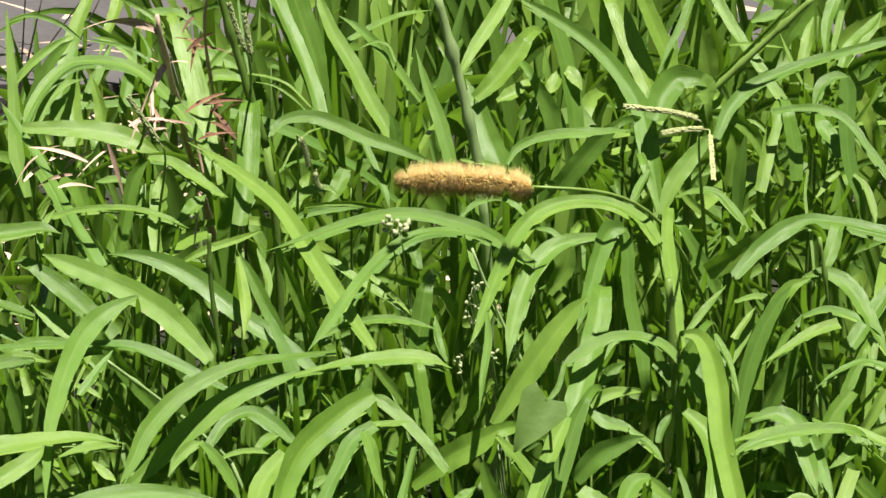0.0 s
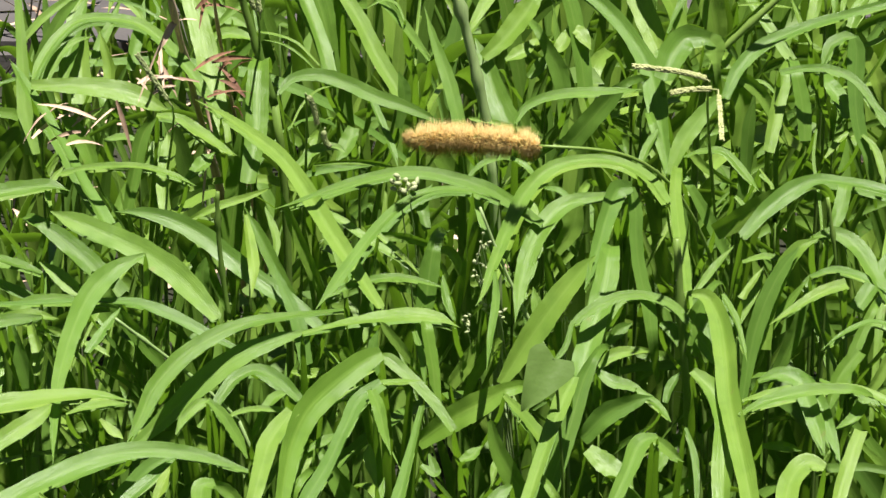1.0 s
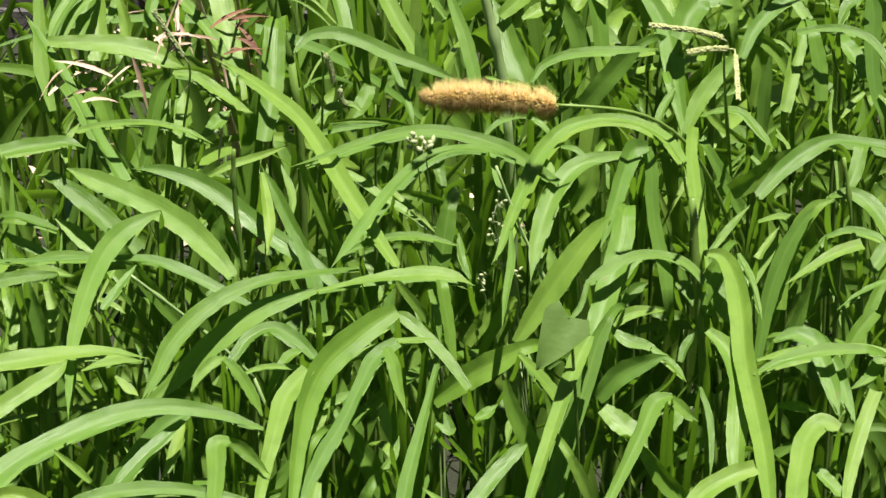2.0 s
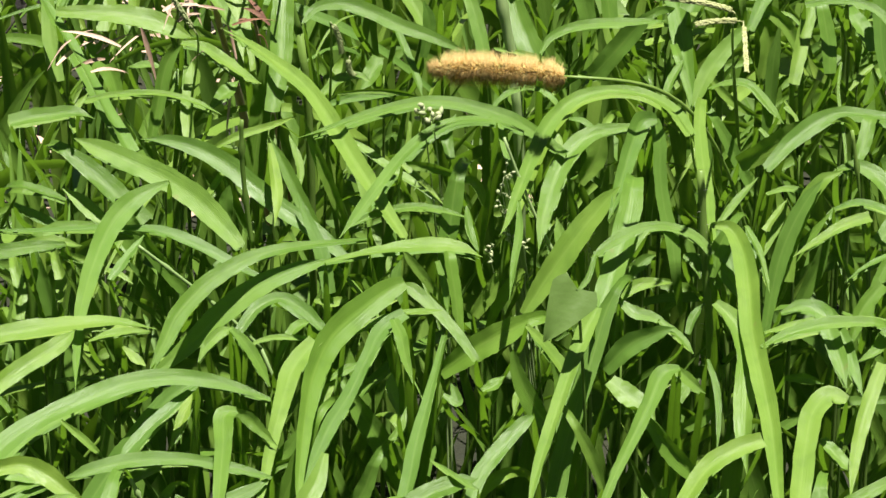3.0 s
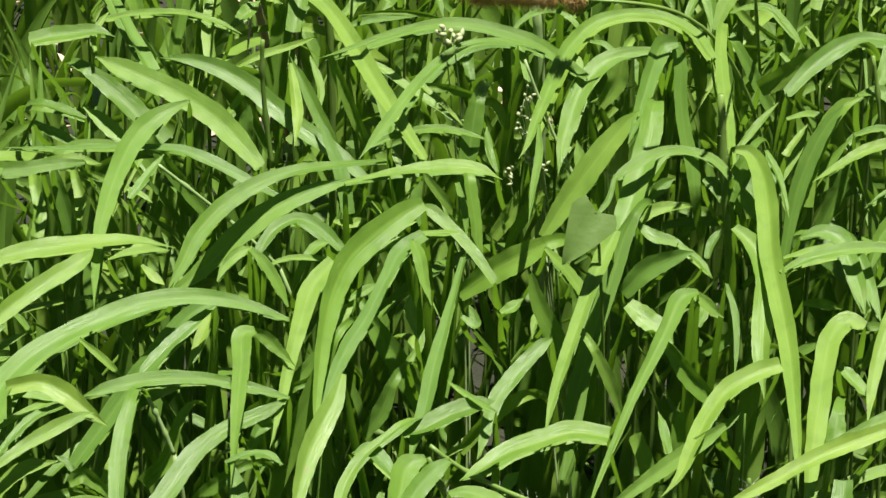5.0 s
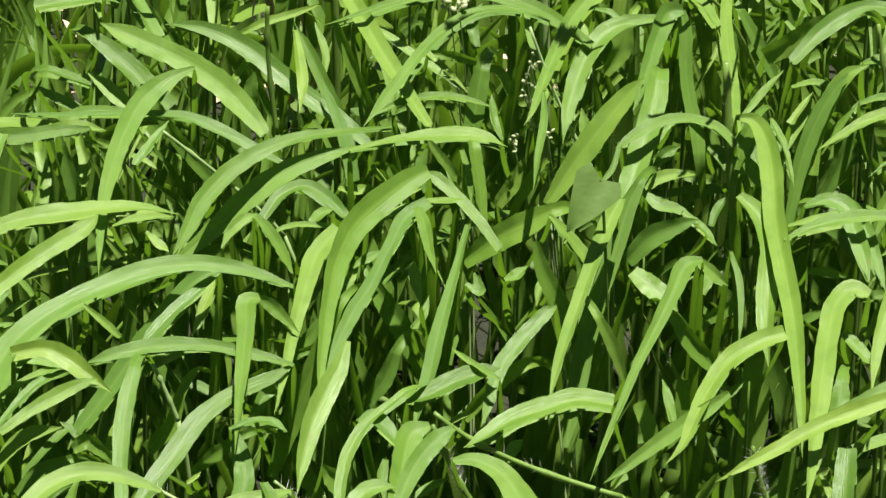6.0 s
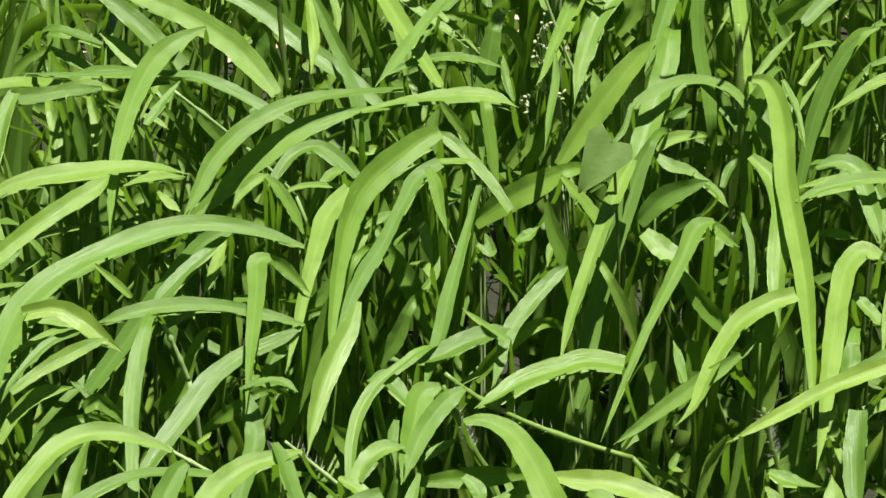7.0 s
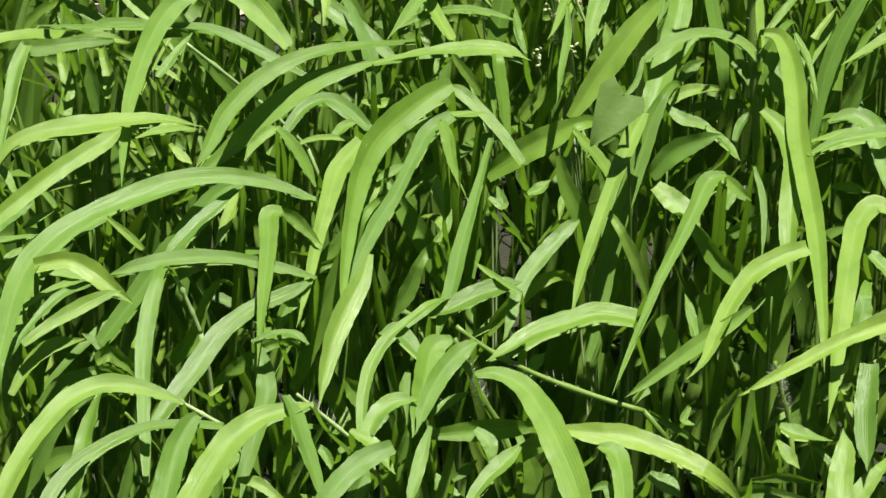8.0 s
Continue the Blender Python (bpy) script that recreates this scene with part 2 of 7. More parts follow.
def spline(points, n):
    """n + 1 places of a smooth curve through all the points, each with its width, and its directions."""
    c = np.asarray(points, float)
    gap = np.linalg.norm(np.diff(c[:, :3], axis=0), axis=1) ** 0.5
    knot = np.concatenate([[0.0], np.cumsum(gap)])
    slope = np.gradient(c, knot, axis=0)
    s = np.linspace(0, knot[-1], n + 1)
    k = np.clip(np.searchsorted(knot, s, "right") - 1, 0, len(c) - 2)
    h = (knot[k + 1] - knot[k])[:, None]
    u = (s - knot[k])[:, None] / h
    q = (2 * u ** 3 - 3 * u ** 2 + 1) * c[k] + (u ** 3 - 2 * u ** 2 + u) * h * slope[k] + (3 * u ** 2 - 2 * u ** 3) * c[k + 1] + (u ** 3 - u ** 2) * h * slope[k + 1]
    d = unit(np.gradient(q[:, :3], axis=0))
    return q[:, :3], d, np.maximum(q[:, 3], 0.2)


def strap_shape(points, face, rows=7):
    """A strap leaf through the points: grooved along its rib, wavy at its margins, with one half set flatter than the other."""
    p, d, w = spline(points, 5 * len(points) + 4)
    if points[-1][3] > 4:
        # bent over sharply: the end hangs down behind
        dd, pp, ww = d[-1], p[-1], w[-1]
        for i in range(6):
            dd = unit(dd + 0.6 * unit(np.array((0.1, 0.75, -0.8))))
            pp = pp + dd * 0.007
            ww = ww * 0.86
            p, d, w = np.vstack([p, pp]), np.vstack([d, dd]), np.append(w, ww)
    else:
        # drawn out to a point
        k = 6
        w[-k:] *= np.linspace(1, 0.12, k) ** 0.7
    n = len(p) - 1
    f = np.asarray(face, float) + np.random.randn(3) * (0.16, 0.08, 0.08)
    nrm = unit(f - (d @ f)[:, None] * d)
    for i in range(1, n + 1):
        if nrm[i] @ nrm[i - 1] < 0:
            nrm[i] *= -1
    side = np.cross(d, nrm)
    s = np.linspace(0, 1, n + 1)
    a = np.radians(random.gauss(0, 7) + random.gauss(0, 13) * s + 8 * np.sin(s * random.uniform(4, 9) + random.uniform(0, 6)))[:, None]
    side, nrm = side * np.cos(a) + nrm * np.sin(a), nrm * np.cos(a) - side * np.sin(a)
    half = w / 2000
    ph, q = random.uniform(0, 6.3), random.uniform(9, 17)
    keel, lean = random.uniform(0.22, 0.5), random.uniform(-0.2, 0.2)
    verts, uvs = [], []
    for j in range(rows):
        u = 2 * j / (rows - 1) - 1
        rag = 1 + (0.03 * np.sin(s * 41 + ph * 3 + u) + 0.02 * np.sin(s * 97 + ph)) * abs(u)
        lift = keel * abs(u) ** 1.15 + lean * u + (0.05 * np.sin(q * s * 2.2 + ph + (2.0 if u > 0 else 0.0)) + 0.03 * np.sin(q * s * 5 + ph * 2 + u)) * abs(u) ** 2
        verts.append(p + side * (half * u * rag)[:, None] + nrm * (half * lift)[:, None])
        uvs.append(np.stack([np.full(n + 1, (u + 1) / 2), s], 1))
    v, t = np.stack(verts, 1).reshape(-1, 3), np.stack(uvs, 1).reshape(-1, 2)
    faces = [(i * rows + j, i * rows + j + 1, (i + 1) * rows + j + 1, (i + 1) * rows + j) for i in range(n) for j in range(rows - 1)]
    return v, faces, t


def leaf(p, face, points, shade_copies=2):
    """A blade on the plant p through the points (metres, and its width there in millimetres), the sheath by which it
    clasps the culm, and its hidden shading copies.
    """
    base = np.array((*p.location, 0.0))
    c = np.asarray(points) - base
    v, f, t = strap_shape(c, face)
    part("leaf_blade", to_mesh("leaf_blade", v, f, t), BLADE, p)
    for k in range(shade_copies):
        # copies pushed back along the sight line, out of view, added to shade the gaps
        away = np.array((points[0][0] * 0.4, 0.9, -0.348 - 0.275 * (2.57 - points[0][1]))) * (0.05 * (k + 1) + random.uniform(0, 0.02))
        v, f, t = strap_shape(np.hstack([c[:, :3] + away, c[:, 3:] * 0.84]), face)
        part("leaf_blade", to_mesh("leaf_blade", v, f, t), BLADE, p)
    a, top = c[0, :3], np.array(p["reach"])
    low = min(max(0.03, a[2] - 0.07), top[2] - 0.005) / top[2]
    hold = np.array((top[0] * low ** 1.6, top[1] * low ** 2 + 0.01, top[2] * low))
    mid = a + (0, 0.024, -0.03)
    v, f, t = blade_shape([hold, hold * 0.5 + mid * 0.5 + (0, 0.02, 0), mid, a + (0, 0.002, 0)], 0.0045, FACE, random.uniform(-60, 60), 0, 0.4, 9, 3, 0.6, 0.0, 0.8)
    part("leaf_sheath", to_mesh("leaf_sheath", v, f, t), BLADE, p)


p = plant(-0.065, 2.065, (-0.065, 2.045, 0.253))
leaf(p, LIT, [(-0.071, 1.971, 0.2832, 6.8), (-0.0664, 1.981, 0.2923, 7.8), (-0.0642, 1.987, 0.2977, 2.7)])
leaf(p, LIT, [(-0.0526, 1.9788, 0.3114, 6.4), (-0.0637, 1.9719, 0.3086, 10), (-0.0745, 1.9603, 0.3037, 9.9), (-0.0826, 1.9468, 0.2981, 9), (-0.087, 1.9336, 0.2926, 5.4)])
leaf(p, LIT, [(-0.0362, 1.9978, 0.3116, 1.8), (-0.0393, 1.9863, 0.3048, 5.9), (-0.0421, 1.9736, 0.2973, 5.9), (-0.0448, 1.9597, 0.2892, 3.2)])
leaf(p, LIT, [(-0.0647, 1.9983, 0.306, 6.4), (-0.06, 2.0074, 0.3113, 10.1), (-0.0527, 2.014, 0.3152, 8.3), (-0.0424, 2.0149, 0.3157, 2.8)])
leaf(p, LIT, [(-0.0725, 1.9993, 0.3075, 2.8), (-0.0646, 1.9949, 0.3049, 7.8), (-0.0565, 1.9863, 0.2998, 5.9), (-0.0512, 1.9801, 0.2962, 1.8)])
leaf(p, LIT, [(-0.0893, 2.0018, 0.3192, 2.1), (-0.098, 1.9985, 0.3178, 6.9), (-0.113, 1.9934, 0.3157, 10.1), (-0.125, 1.9811, 0.3106, 13.2), (-0.1339, 1.963, 0.303, 14.5), (-0.1415, 1.9452, 0.2956, 13.5), (-0.1465, 1.9276, 0.2883, 11.2)])
leaf(p, LIT, [(-0.068, 2.0188, 0.2959, 4.6), (-0.0682, 2.033, 0.3043, 5.6), (-0.0655, 2.0487, 0.3136, 6.1), (-0.0583, 2.0621, 0.3214, 5.6), (-0.0496, 2.0703, 0.3262, 4.7), (-0.0394, 2.0785, 0.3311, 5.2)])
p = plant(0.129, 2.091, (0.129, 2.071, 0.226))
leaf(p, LIT, [(0.1469, 1.9732, 0.2882, 11.4), (0.1496, 1.9897, 0.2978, 11.5), (0.151, 1.9998, 0.3038, 9.2), (0.1503, 2.0108, 0.3103, 0.7)])
leaf(p, LIT, [(0.1521, 1.9909, 0.2766, 6.9), (0.161, 2.0001, 0.285, 9.2), (0.1687, 2.0072, 0.2915, 5.6)])
leaf(p, LIT, [(0.1216, 2.0234, 0.2955, 1.9), (0.1268, 2.0185, 0.291, 6), (0.132, 2.0136, 0.2866, 1.9)])
leaf(p, SIDE, [(0.1095, 2.0282, 0.3189, 2.3), (0.1088, 2.027, 0.3108, 3.2), (0.1069, 2.0245, 0.2944, 3.3), (0.1023, 2.0225, 0.2811, 0.7)])
leaf(p, LIT, [(0.123, 2.0327, 0.2978, 4.2), (0.1308, 2.0302, 0.2956, 8.4), (0.1412, 2.0285, 0.294, 3.7), (0.1476, 2.0282, 0.2937, 0.7)])
leaf(p, SIDE, [(0.1018, 2.0399, 0.2557, 7.1), (0.1122, 2.0404, 0.2588, 8), (0.1306, 2.04, 0.2566, 4.7)], 0)
leaf(p, LIT, [(0.1492, 2.0591, 0.2645, 3.3), (0.1439, 2.0631, 0.2681, 2.8), (0.1387, 2.065, 0.2699, 0.9)], 0)
p = plant(0.008, 2.072, (0.008, 2.052, 0.249))
leaf(p, LIT, [(0.0217, 1.9785, 0.2792, 5.9), (0.0232, 1.9884, 0.2883, 5.5), (0.0249, 1.9964, 0.2955, 1.1)])
leaf(p, LIT, [(0.0397, 1.9856, 0.3109, 2.7), (0.0461, 1.9829, 0.3097, 9.1), (0.05, 1.9712, 0.3048, 9.1), (0.0515, 1.9507, 0.2963, 7.7)])
leaf(p, LIT, [(0.0043, 1.9868, 0.3089, 2.7), (-0.0019, 1.9803, 0.3051, 8.2), (-0.0105, 1.9713, 0.2997, 7.7), (-0.0201, 1.9572, 0.2915, 4.1)])
leaf(p, LIT, [(0.0244, 1.9987, 0.3118, 4.1), (0.0372, 1.997, 0.3108, 10.1), (0.0525, 1.9957, 0.31, 11.4), (0.0678, 1.9911, 0.3073, 10.1), (0.078, 1.9871, 0.305, 9.6), (0.0882, 1.9823, 0.3022, 8.2)])
leaf(p, SIDE, [(-0.0032, 2.0168, 0.283, 7.9), (0.012, 2.0183, 0.2931, 9.3), (0.0247, 2.0192, 0.2989, 4.2)])
leaf(p, LIT, [(-0.0172, 2.0249, 0.3246, 2.3), (-0.0082, 2.0258, 0.325, 6.5), (0.0035, 2.0201, 0.3226, 10.1), (0.014, 2.0054, 0.3164, 12.8), (0.022, 1.9877, 0.3091, 13.7), (0.0287, 1.9701, 0.3018, 13.6), (0.0327, 1.9527, 0.2945, 12.2), (0.0342, 1.9354, 0.2873, 9)])
leaf(p, LIT, [(-0.0165, 2.0249, 0.2958, 4.2), (-0.0099, 2.02, 0.2914, 7.9), (-0.0084, 2.015, 0.2868, 4.2)])
p = plant(-0.143, 2.069, (-0.143, 2.049, 0.238))
leaf(p, LIT, [(-0.1228, 1.9876, 0.2865, 2.8), (-0.1138, 1.9868, 0.2858, 5.5), (-0.1046, 1.9821, 0.2815, 4.1)])
leaf(p, SLANT, [(-0.1318, 1.9889, 0.2678, 5.5), (-0.132, 1.9958, 0.2816, 4.6), (-0.1313, 1.9998, 0.2896, 0.7)])
leaf(p, LIT, [(-0.1296, 1.9939, 0.3105, 3.7), (-0.1462, 1.9941, 0.3107, 5), (-0.1639, 1.9923, 0.3096, 5.5), (-0.1812, 1.9847, 0.3051, 6.4), (-0.1955, 1.9741, 0.2989, 6.8), (-0.2046, 1.9613, 0.2914, 6.8), (-0.2107, 1.9449, 0.2817, 4.5)])
leaf(p, LIT, [(-0.1411, 1.995, 0.3153, 3.2), (-0.1435, 1.9919, 0.3141, 6.9), (-0.1489, 1.9783, 0.3084, 10.5), (-0.1514, 1.9605, 0.3009, 11.8), (-0.1528, 1.9458, 0.2948, 11.3), (-0.1528, 1.9284, 0.2876, 9)])
leaf(p, LIT, [(-0.1649, 1.9956, 0.2776, 2.3), (-0.1669, 2.0161, 0.2896, 5.1), (-0.1692, 2.0393, 0.3033, 6.5), (-0.1703, 2.0576, 0.314, 8), (-0.1691, 2.0762, 0.325, 8), (-0.1663, 2.0923, 0.3344, 5.2)])
leaf(p, LIT, [(-0.148, 2.0012, 0.3175, 2.1), (-0.1572, 2.0054, 0.3193, 5.1), (-0.1703, 2.0095, 0.3209, 8.3), (-0.1857, 2.0098, 0.3211, 9.7), (-0.2003, 2.0008, 0.3174, 10.1), (-0.2115, 1.9839, 0.3103, 10.1), (-0.22, 1.9658, 0.3028, 9.6), (-0.2257, 1.9465, 0.2947, 8.1), (-0.229, 1.929, 0.2874, 4.5)])
leaf(p, LIT, [(-0.1645, 2.0305, 0.2875, 5.6), (-0.1552, 2.0464, 0.2969, 9.4), (-0.1458, 2.0612, 0.3056, 10.3), (-0.1363, 2.076, 0.3143, 9.9), (-0.1213, 2.0885, 0.3216, 8.5), (-0.1033, 2.0971, 0.3267, 7.1), (-0.0931, 2.1041, 0.3308, 2.9)])
p = plant(-0.189, 2.068, (-0.189, 2.048, 0.229))
leaf(p, LIT, [(-0.2005, 1.9948, 0.259, 6), (-0.196, 2.019, 0.281, 7.9), (-0.194, 2.0272, 0.2884, 8.4), (-0.1898, 2.0395, 0.2995, 4.2)])
leaf(p, SIDE, [(-0.1773, 2.001, 0.2622, 4.6), (-0.1732, 2.0034, 0.2787, 4.6), (-0.1723, 2.0053, 0.291, 0.9)])
p = plant(0.057, 2.083, (0.057, 2.063, 0.225))
leaf(p, LIT, [(0.0635, 1.9992, 0.2894, 4.1), (0.0713, 1.9954, 0.286, 10.1), (0.0778, 1.9916, 0.2825, 3.2)])
leaf(p, LIT, [(0.0495, 2.0277, 0.2548, 7), (0.0441, 2.0356, 0.2621, 4.7), (0.0376, 2.0334, 0.2601, 1.9)], 0)
p = plant(0.107, 2.084, (0.107, 2.064, 0.258))
leaf(p, SIDE, [(0.1097, 1.9997, 0.2878, 2.3), (0.1249, 2, 0.2896, 5.5), (0.1404, 1.9997, 0.2874, 1.8)])
leaf(p, SIDE, [(0.1038, 2.0279, 0.3189, 4.6), (0.0966, 2.0263, 0.3078, 6), (0.0925, 2.0242, 0.294, 4.6), (0.0899, 2.0224, 0.2817, 0.9)])
p = plant(-0.107, 2.120, (-0.107, 2.100, 0.215))
leaf(p, LIT, [(-0.1022, 2.004, 0.3219, 4.1), (-0.0979, 1.9951, 0.3182, 8.2), (-0.0918, 1.9774, 0.3109, 8.2), (-0.0858, 1.9599, 0.3036, 5.9), (-0.0821, 1.9469, 0.2981, 1.8)])
leaf(p, LIT, [(-0.1307, 2.051, 0.2563, 4.7), (-0.1283, 2.0552, 0.2601, 4.3), (-0.1299, 2.0592, 0.2638, 1.4)], 0)
leaf(p, LIT, [(-0.1204, 2.0517, 0.3233, 1.2), (-0.1115, 2.0554, 0.3255, 4.2), (-0.1011, 2.0557, 0.3257, 5.1), (-0.0936, 2.0512, 0.323, 2.8)])
leaf(p, LIT, [(-0.0902, 2.0554, 0.2673, 3.3), (-0.0847, 2.0514, 0.2637, 4.7), (-0.0817, 2.0454, 0.2582, 1.4)], 0)
leaf(p, SIDE, [(-0.0774, 2.0556, 0.3035, 2.8), (-0.0721, 2.0548, 0.2982, 10.3), (-0.0654, 2.0532, 0.2874, 7), (-0.0626, 2.052, 0.2792, 1.9)])
leaf(p, SIDE, [(-0.1089, 2.0622, 0.2447, 3.8), (-0.1064, 2.0643, 0.2587, 6.2), (-0.1013, 2.066, 0.2701, 3.8)], 0)
leaf(p, LIT, [(-0.1201, 2.0689, 0.3157, 2.8), (-0.1155, 2.0588, 0.3064, 8.5), (-0.1131, 2.0486, 0.2972, 9.4), (-0.1167, 2.0363, 0.286, 8.4), (-0.1222, 2.02, 0.2711, 6.1), (-0.1266, 2.0078, 0.2601, 4.7)])
p = plant(-0.229, 2.141, (-0.229, 2.121, 0.214))
leaf(p, SIDE, [(-0.2322, 2.0235, 0.2443, 5.7), (-0.219, 2.0269, 0.2668, 9.4), (-0.2099, 2.0299, 0.2863, 7), (-0.2008, 2.0315, 0.2976, 4.2)])
leaf(p, LIT, [(-0.232, 2.0553, 0.2894, 3.3), (-0.225, 2.0658, 0.2989, 6.1), (-0.2151, 2.0732, 0.3057, 7.1), (-0.1995, 2.0767, 0.3088, 2.8)])
leaf(p, LIT, [(-0.2348, 2.0602, 0.3045, 3.8), (-0.2234, 2.0791, 0.3157, 4.7), (-0.2114, 2.0929, 0.3237, 4.8), (-0.196, 2.0993, 0.3275, 1.9)])
leaf(p, LIT, [(-0.2269, 2.0609, 0.3133, 3.8), (-0.2146, 2.0706, 0.319, 5.7), (-0.1997, 2.0803, 0.3247, 7.1), (-0.1883, 2.086, 0.3281, 3.8), (-0.1831, 2.0875, 0.329, 0.9)])
leaf(p, LIT, [(-0.2303, 2.0958, 0.3141, 2.4), (-0.2176, 2.1024, 0.3201, 3.8), (-0.2047, 2.1069, 0.3242, 3.3), (-0.1942, 2.1082, 0.3253, 1)])
leaf(p, SLANT, [(-0.2248, 2.0969, 0.336, 7.1), (-0.2091, 2.0986, 0.3381, 8.5), (-0.1983, 2.0958, 0.3346, 10.4), (-0.1874, 2.0909, 0.3285, 7.1), (-0.1765, 2.0861, 0.3225, 0.9)])
leaf(p, SIDE, [(-0.2239, 2.1019, 0.2582, 4.8), (-0.2131, 2.1036, 0.2698, 8.2), (-0.2024, 2.1045, 0.2758, 4.8)], 0)
p = plant(-0.034, 2.111, (-0.034, 2.091, 0.212))
leaf(p, LIT, [(-0.0263, 2.0254, 0.2684, 2.8), (-0.02, 2.0292, 0.2719, 4.7), (-0.0149, 2.0328, 0.2751, 1.2)], 1)
leaf(p, SIDE, [(-0.0372, 2.027, 0.291, 4.2), (-0.0217, 2.0272, 0.2928, 8.4), (-0.0062, 2.0275, 0.2947, 10.2), (0.0092, 2.0278, 0.2965, 5.6)])
leaf(p, LIT, [(-0.0363, 2.0408, 0.2937, 2.8), (-0.0287, 2.0456, 0.2981, 5.6), (-0.0185, 2.05, 0.3021, 1.4)])
leaf(p, SIDE, [(-0.0341, 2.0447, 0.2421, 7.1), (-0.0292, 2.0468, 0.2562, 7.1), (-0.0269, 2.0489, 0.2701, 3.8)], 0)
leaf(p, LIT, [(-0.0172, 2.0461, 0.3298, 3.3), (-0.0228, 2.0413, 0.3278, 7.9), (-0.0314, 2.0302, 0.3232, 9.2), (-0.0385, 2.0133, 0.3161, 7.8), (-0.043, 1.995, 0.3085, 1.1)])
leaf(p, LIT, [(-0.0481, 2.0494, 0.3108, 2.8), (-0.0496, 2.0432, 0.3052, 5.1), (-0.0479, 2.0352, 0.2979, 1.9), (-0.0477, 2.0301, 0.2933, 0.7)])
leaf(p, LIT, [(-0.0396, 2.0524, 0.3125, 2.8), (-0.0452, 2.0601, 0.317, 7), (-0.0547, 2.0691, 0.3223, 8), (-0.0625, 2.0675, 0.3213, 1.9)])
p = plant(0.007, 2.134, (0.007, 2.114, 0.216))
leaf(p, SIDE, [(0.0106, 2.0346, 0.2464, 9.4), (0.0113, 2.0375, 0.2659, 9.4), (0.0071, 2.0392, 0.2768, 4.2)], 1)
leaf(p, LIT, [(0.0074, 2.0682, 0.3011, 2.8), (0.0111, 2.0735, 0.3058, 6.1), (0.0149, 2.0766, 0.3087, 1.9)])
leaf(p, LIT, [(0.0036, 2.0894, 0.3328, 1.4), (-0.0017, 2.0924, 0.334, 3.3), (-0.0111, 2.1, 0.3372, 2.4), (-0.0198, 2.107, 0.3401, 0.7)])
p = plant(0.167, 2.162, (0.167, 2.142, 0.251))
leaf(p, LIT, [(0.1636, 2.0474, 0.3236, 8.4), (0.1629, 2.0357, 0.3167, 10.7), (0.162, 2.0253, 0.3106, 11.1), (0.1618, 2.0099, 0.3015, 8.8), (0.1616, 1.9984, 0.2948, 0.9)])
leaf(p, LIT, [(0.185, 2.0742, 0.3365, 7.1), (0.1666, 2.0658, 0.333, 8.4), (0.1508, 2.0574, 0.3295, 7.9), (0.1351, 2.047, 0.3252, 7), (0.1194, 2.0369, 0.321, 5.1), (0.1026, 2.0259, 0.3164, 0.7)])
leaf(p, LIT, [(0.1551, 2.0973, 0.2828, 1.9), (0.1592, 2.0912, 0.2772, 3.8), (0.1618, 2.085, 0.2716, 1.2)], 0)
leaf(p, LIT, [(0.1609, 2.1058, 0.3056, 4.8), (0.1635, 2.1143, 0.3133, 9.6), (0.1648, 2.1216, 0.32, 5.8)])
leaf(p, LIT, [(0.1957, 2.1058, 0.3313, 6.2), (0.1796, 2.0975, 0.3264, 6.2), (0.1635, 2.0892, 0.3215, 4.7), (0.1476, 2.0836, 0.3182, 1.2)])
leaf(p, SIDE, [(0.143, 2.1232, 0.2805, 5.8), (0.1412, 2.1202, 0.2607, 8.2), (0.1477, 2.1168, 0.2381, 4.9)], 0)
p = plant(-0.049, 2.146, (-0.049, 2.126, 0.217))
leaf(p, LIT, [(-0.0282, 2.0532, 0.3272, 3.3), (-0.0359, 2.0483, 0.3251, 11.6), (-0.0392, 2.0343, 0.3193, 12.5), (-0.0419, 2.0159, 0.3116, 9.2), (-0.0443, 1.9992, 0.3047, 1.8)])
leaf(p, SIDE, [(-0.0583, 2.0552, 0.2474, 7.1), (-0.0507, 2.0573, 0.2616, 8), (-0.0483, 2.059, 0.2728, 4.7)], 0)
leaf(p, LIT, [(-0.0394, 2.0815, 0.3236, 2.8), (-0.029, 2.0858, 0.3262, 9.4), (-0.0161, 2.0929, 0.3303, 10.4), (-0.0031, 2.0973, 0.3329, 8), (0.0035, 2.0988, 0.3339, 1.9)])
leaf(p, LIT, [(-0.0684, 2.1124, 0.3393, 3.3), (-0.0717, 2.0988, 0.3313, 8.5), (-0.0777, 2.0866, 0.3241, 10.9), (-0.0835, 2.0718, 0.3154, 10.4), (-0.0866, 2.0558, 0.306, 7), (-0.0884, 2.0401, 0.2968, 1.2)])
p = plant(-0.101, 2.184, (-0.101, 2.164, 0.217))
leaf(p, LIT, [(-0.0796, 2.0539, 0.2655, 2.8), (-0.0744, 2.0561, 0.2675, 5.7), (-0.0691, 2.0542, 0.2657, 2.4)], 0)
leaf(p, LIT, [(-0.1111, 2.0974, 0.3068, 4.8), (-0.1063, 2.1048, 0.3136, 6.2), (-0.0985, 2.1082, 0.3166, 3.3)])
leaf(p, LIT, [(-0.093, 2.1015, 0.3316, 1.7), (-0.1091, 2.1056, 0.334, 5.2), (-0.1278, 2.109, 0.3361, 5.7), (-0.1464, 2.1098, 0.3365, 7.6), (-0.1648, 2.1074, 0.3351, 8.1), (-0.1804, 2.1034, 0.3327, 5.7), (-0.1907, 2.0996, 0.3305, 1.7)])
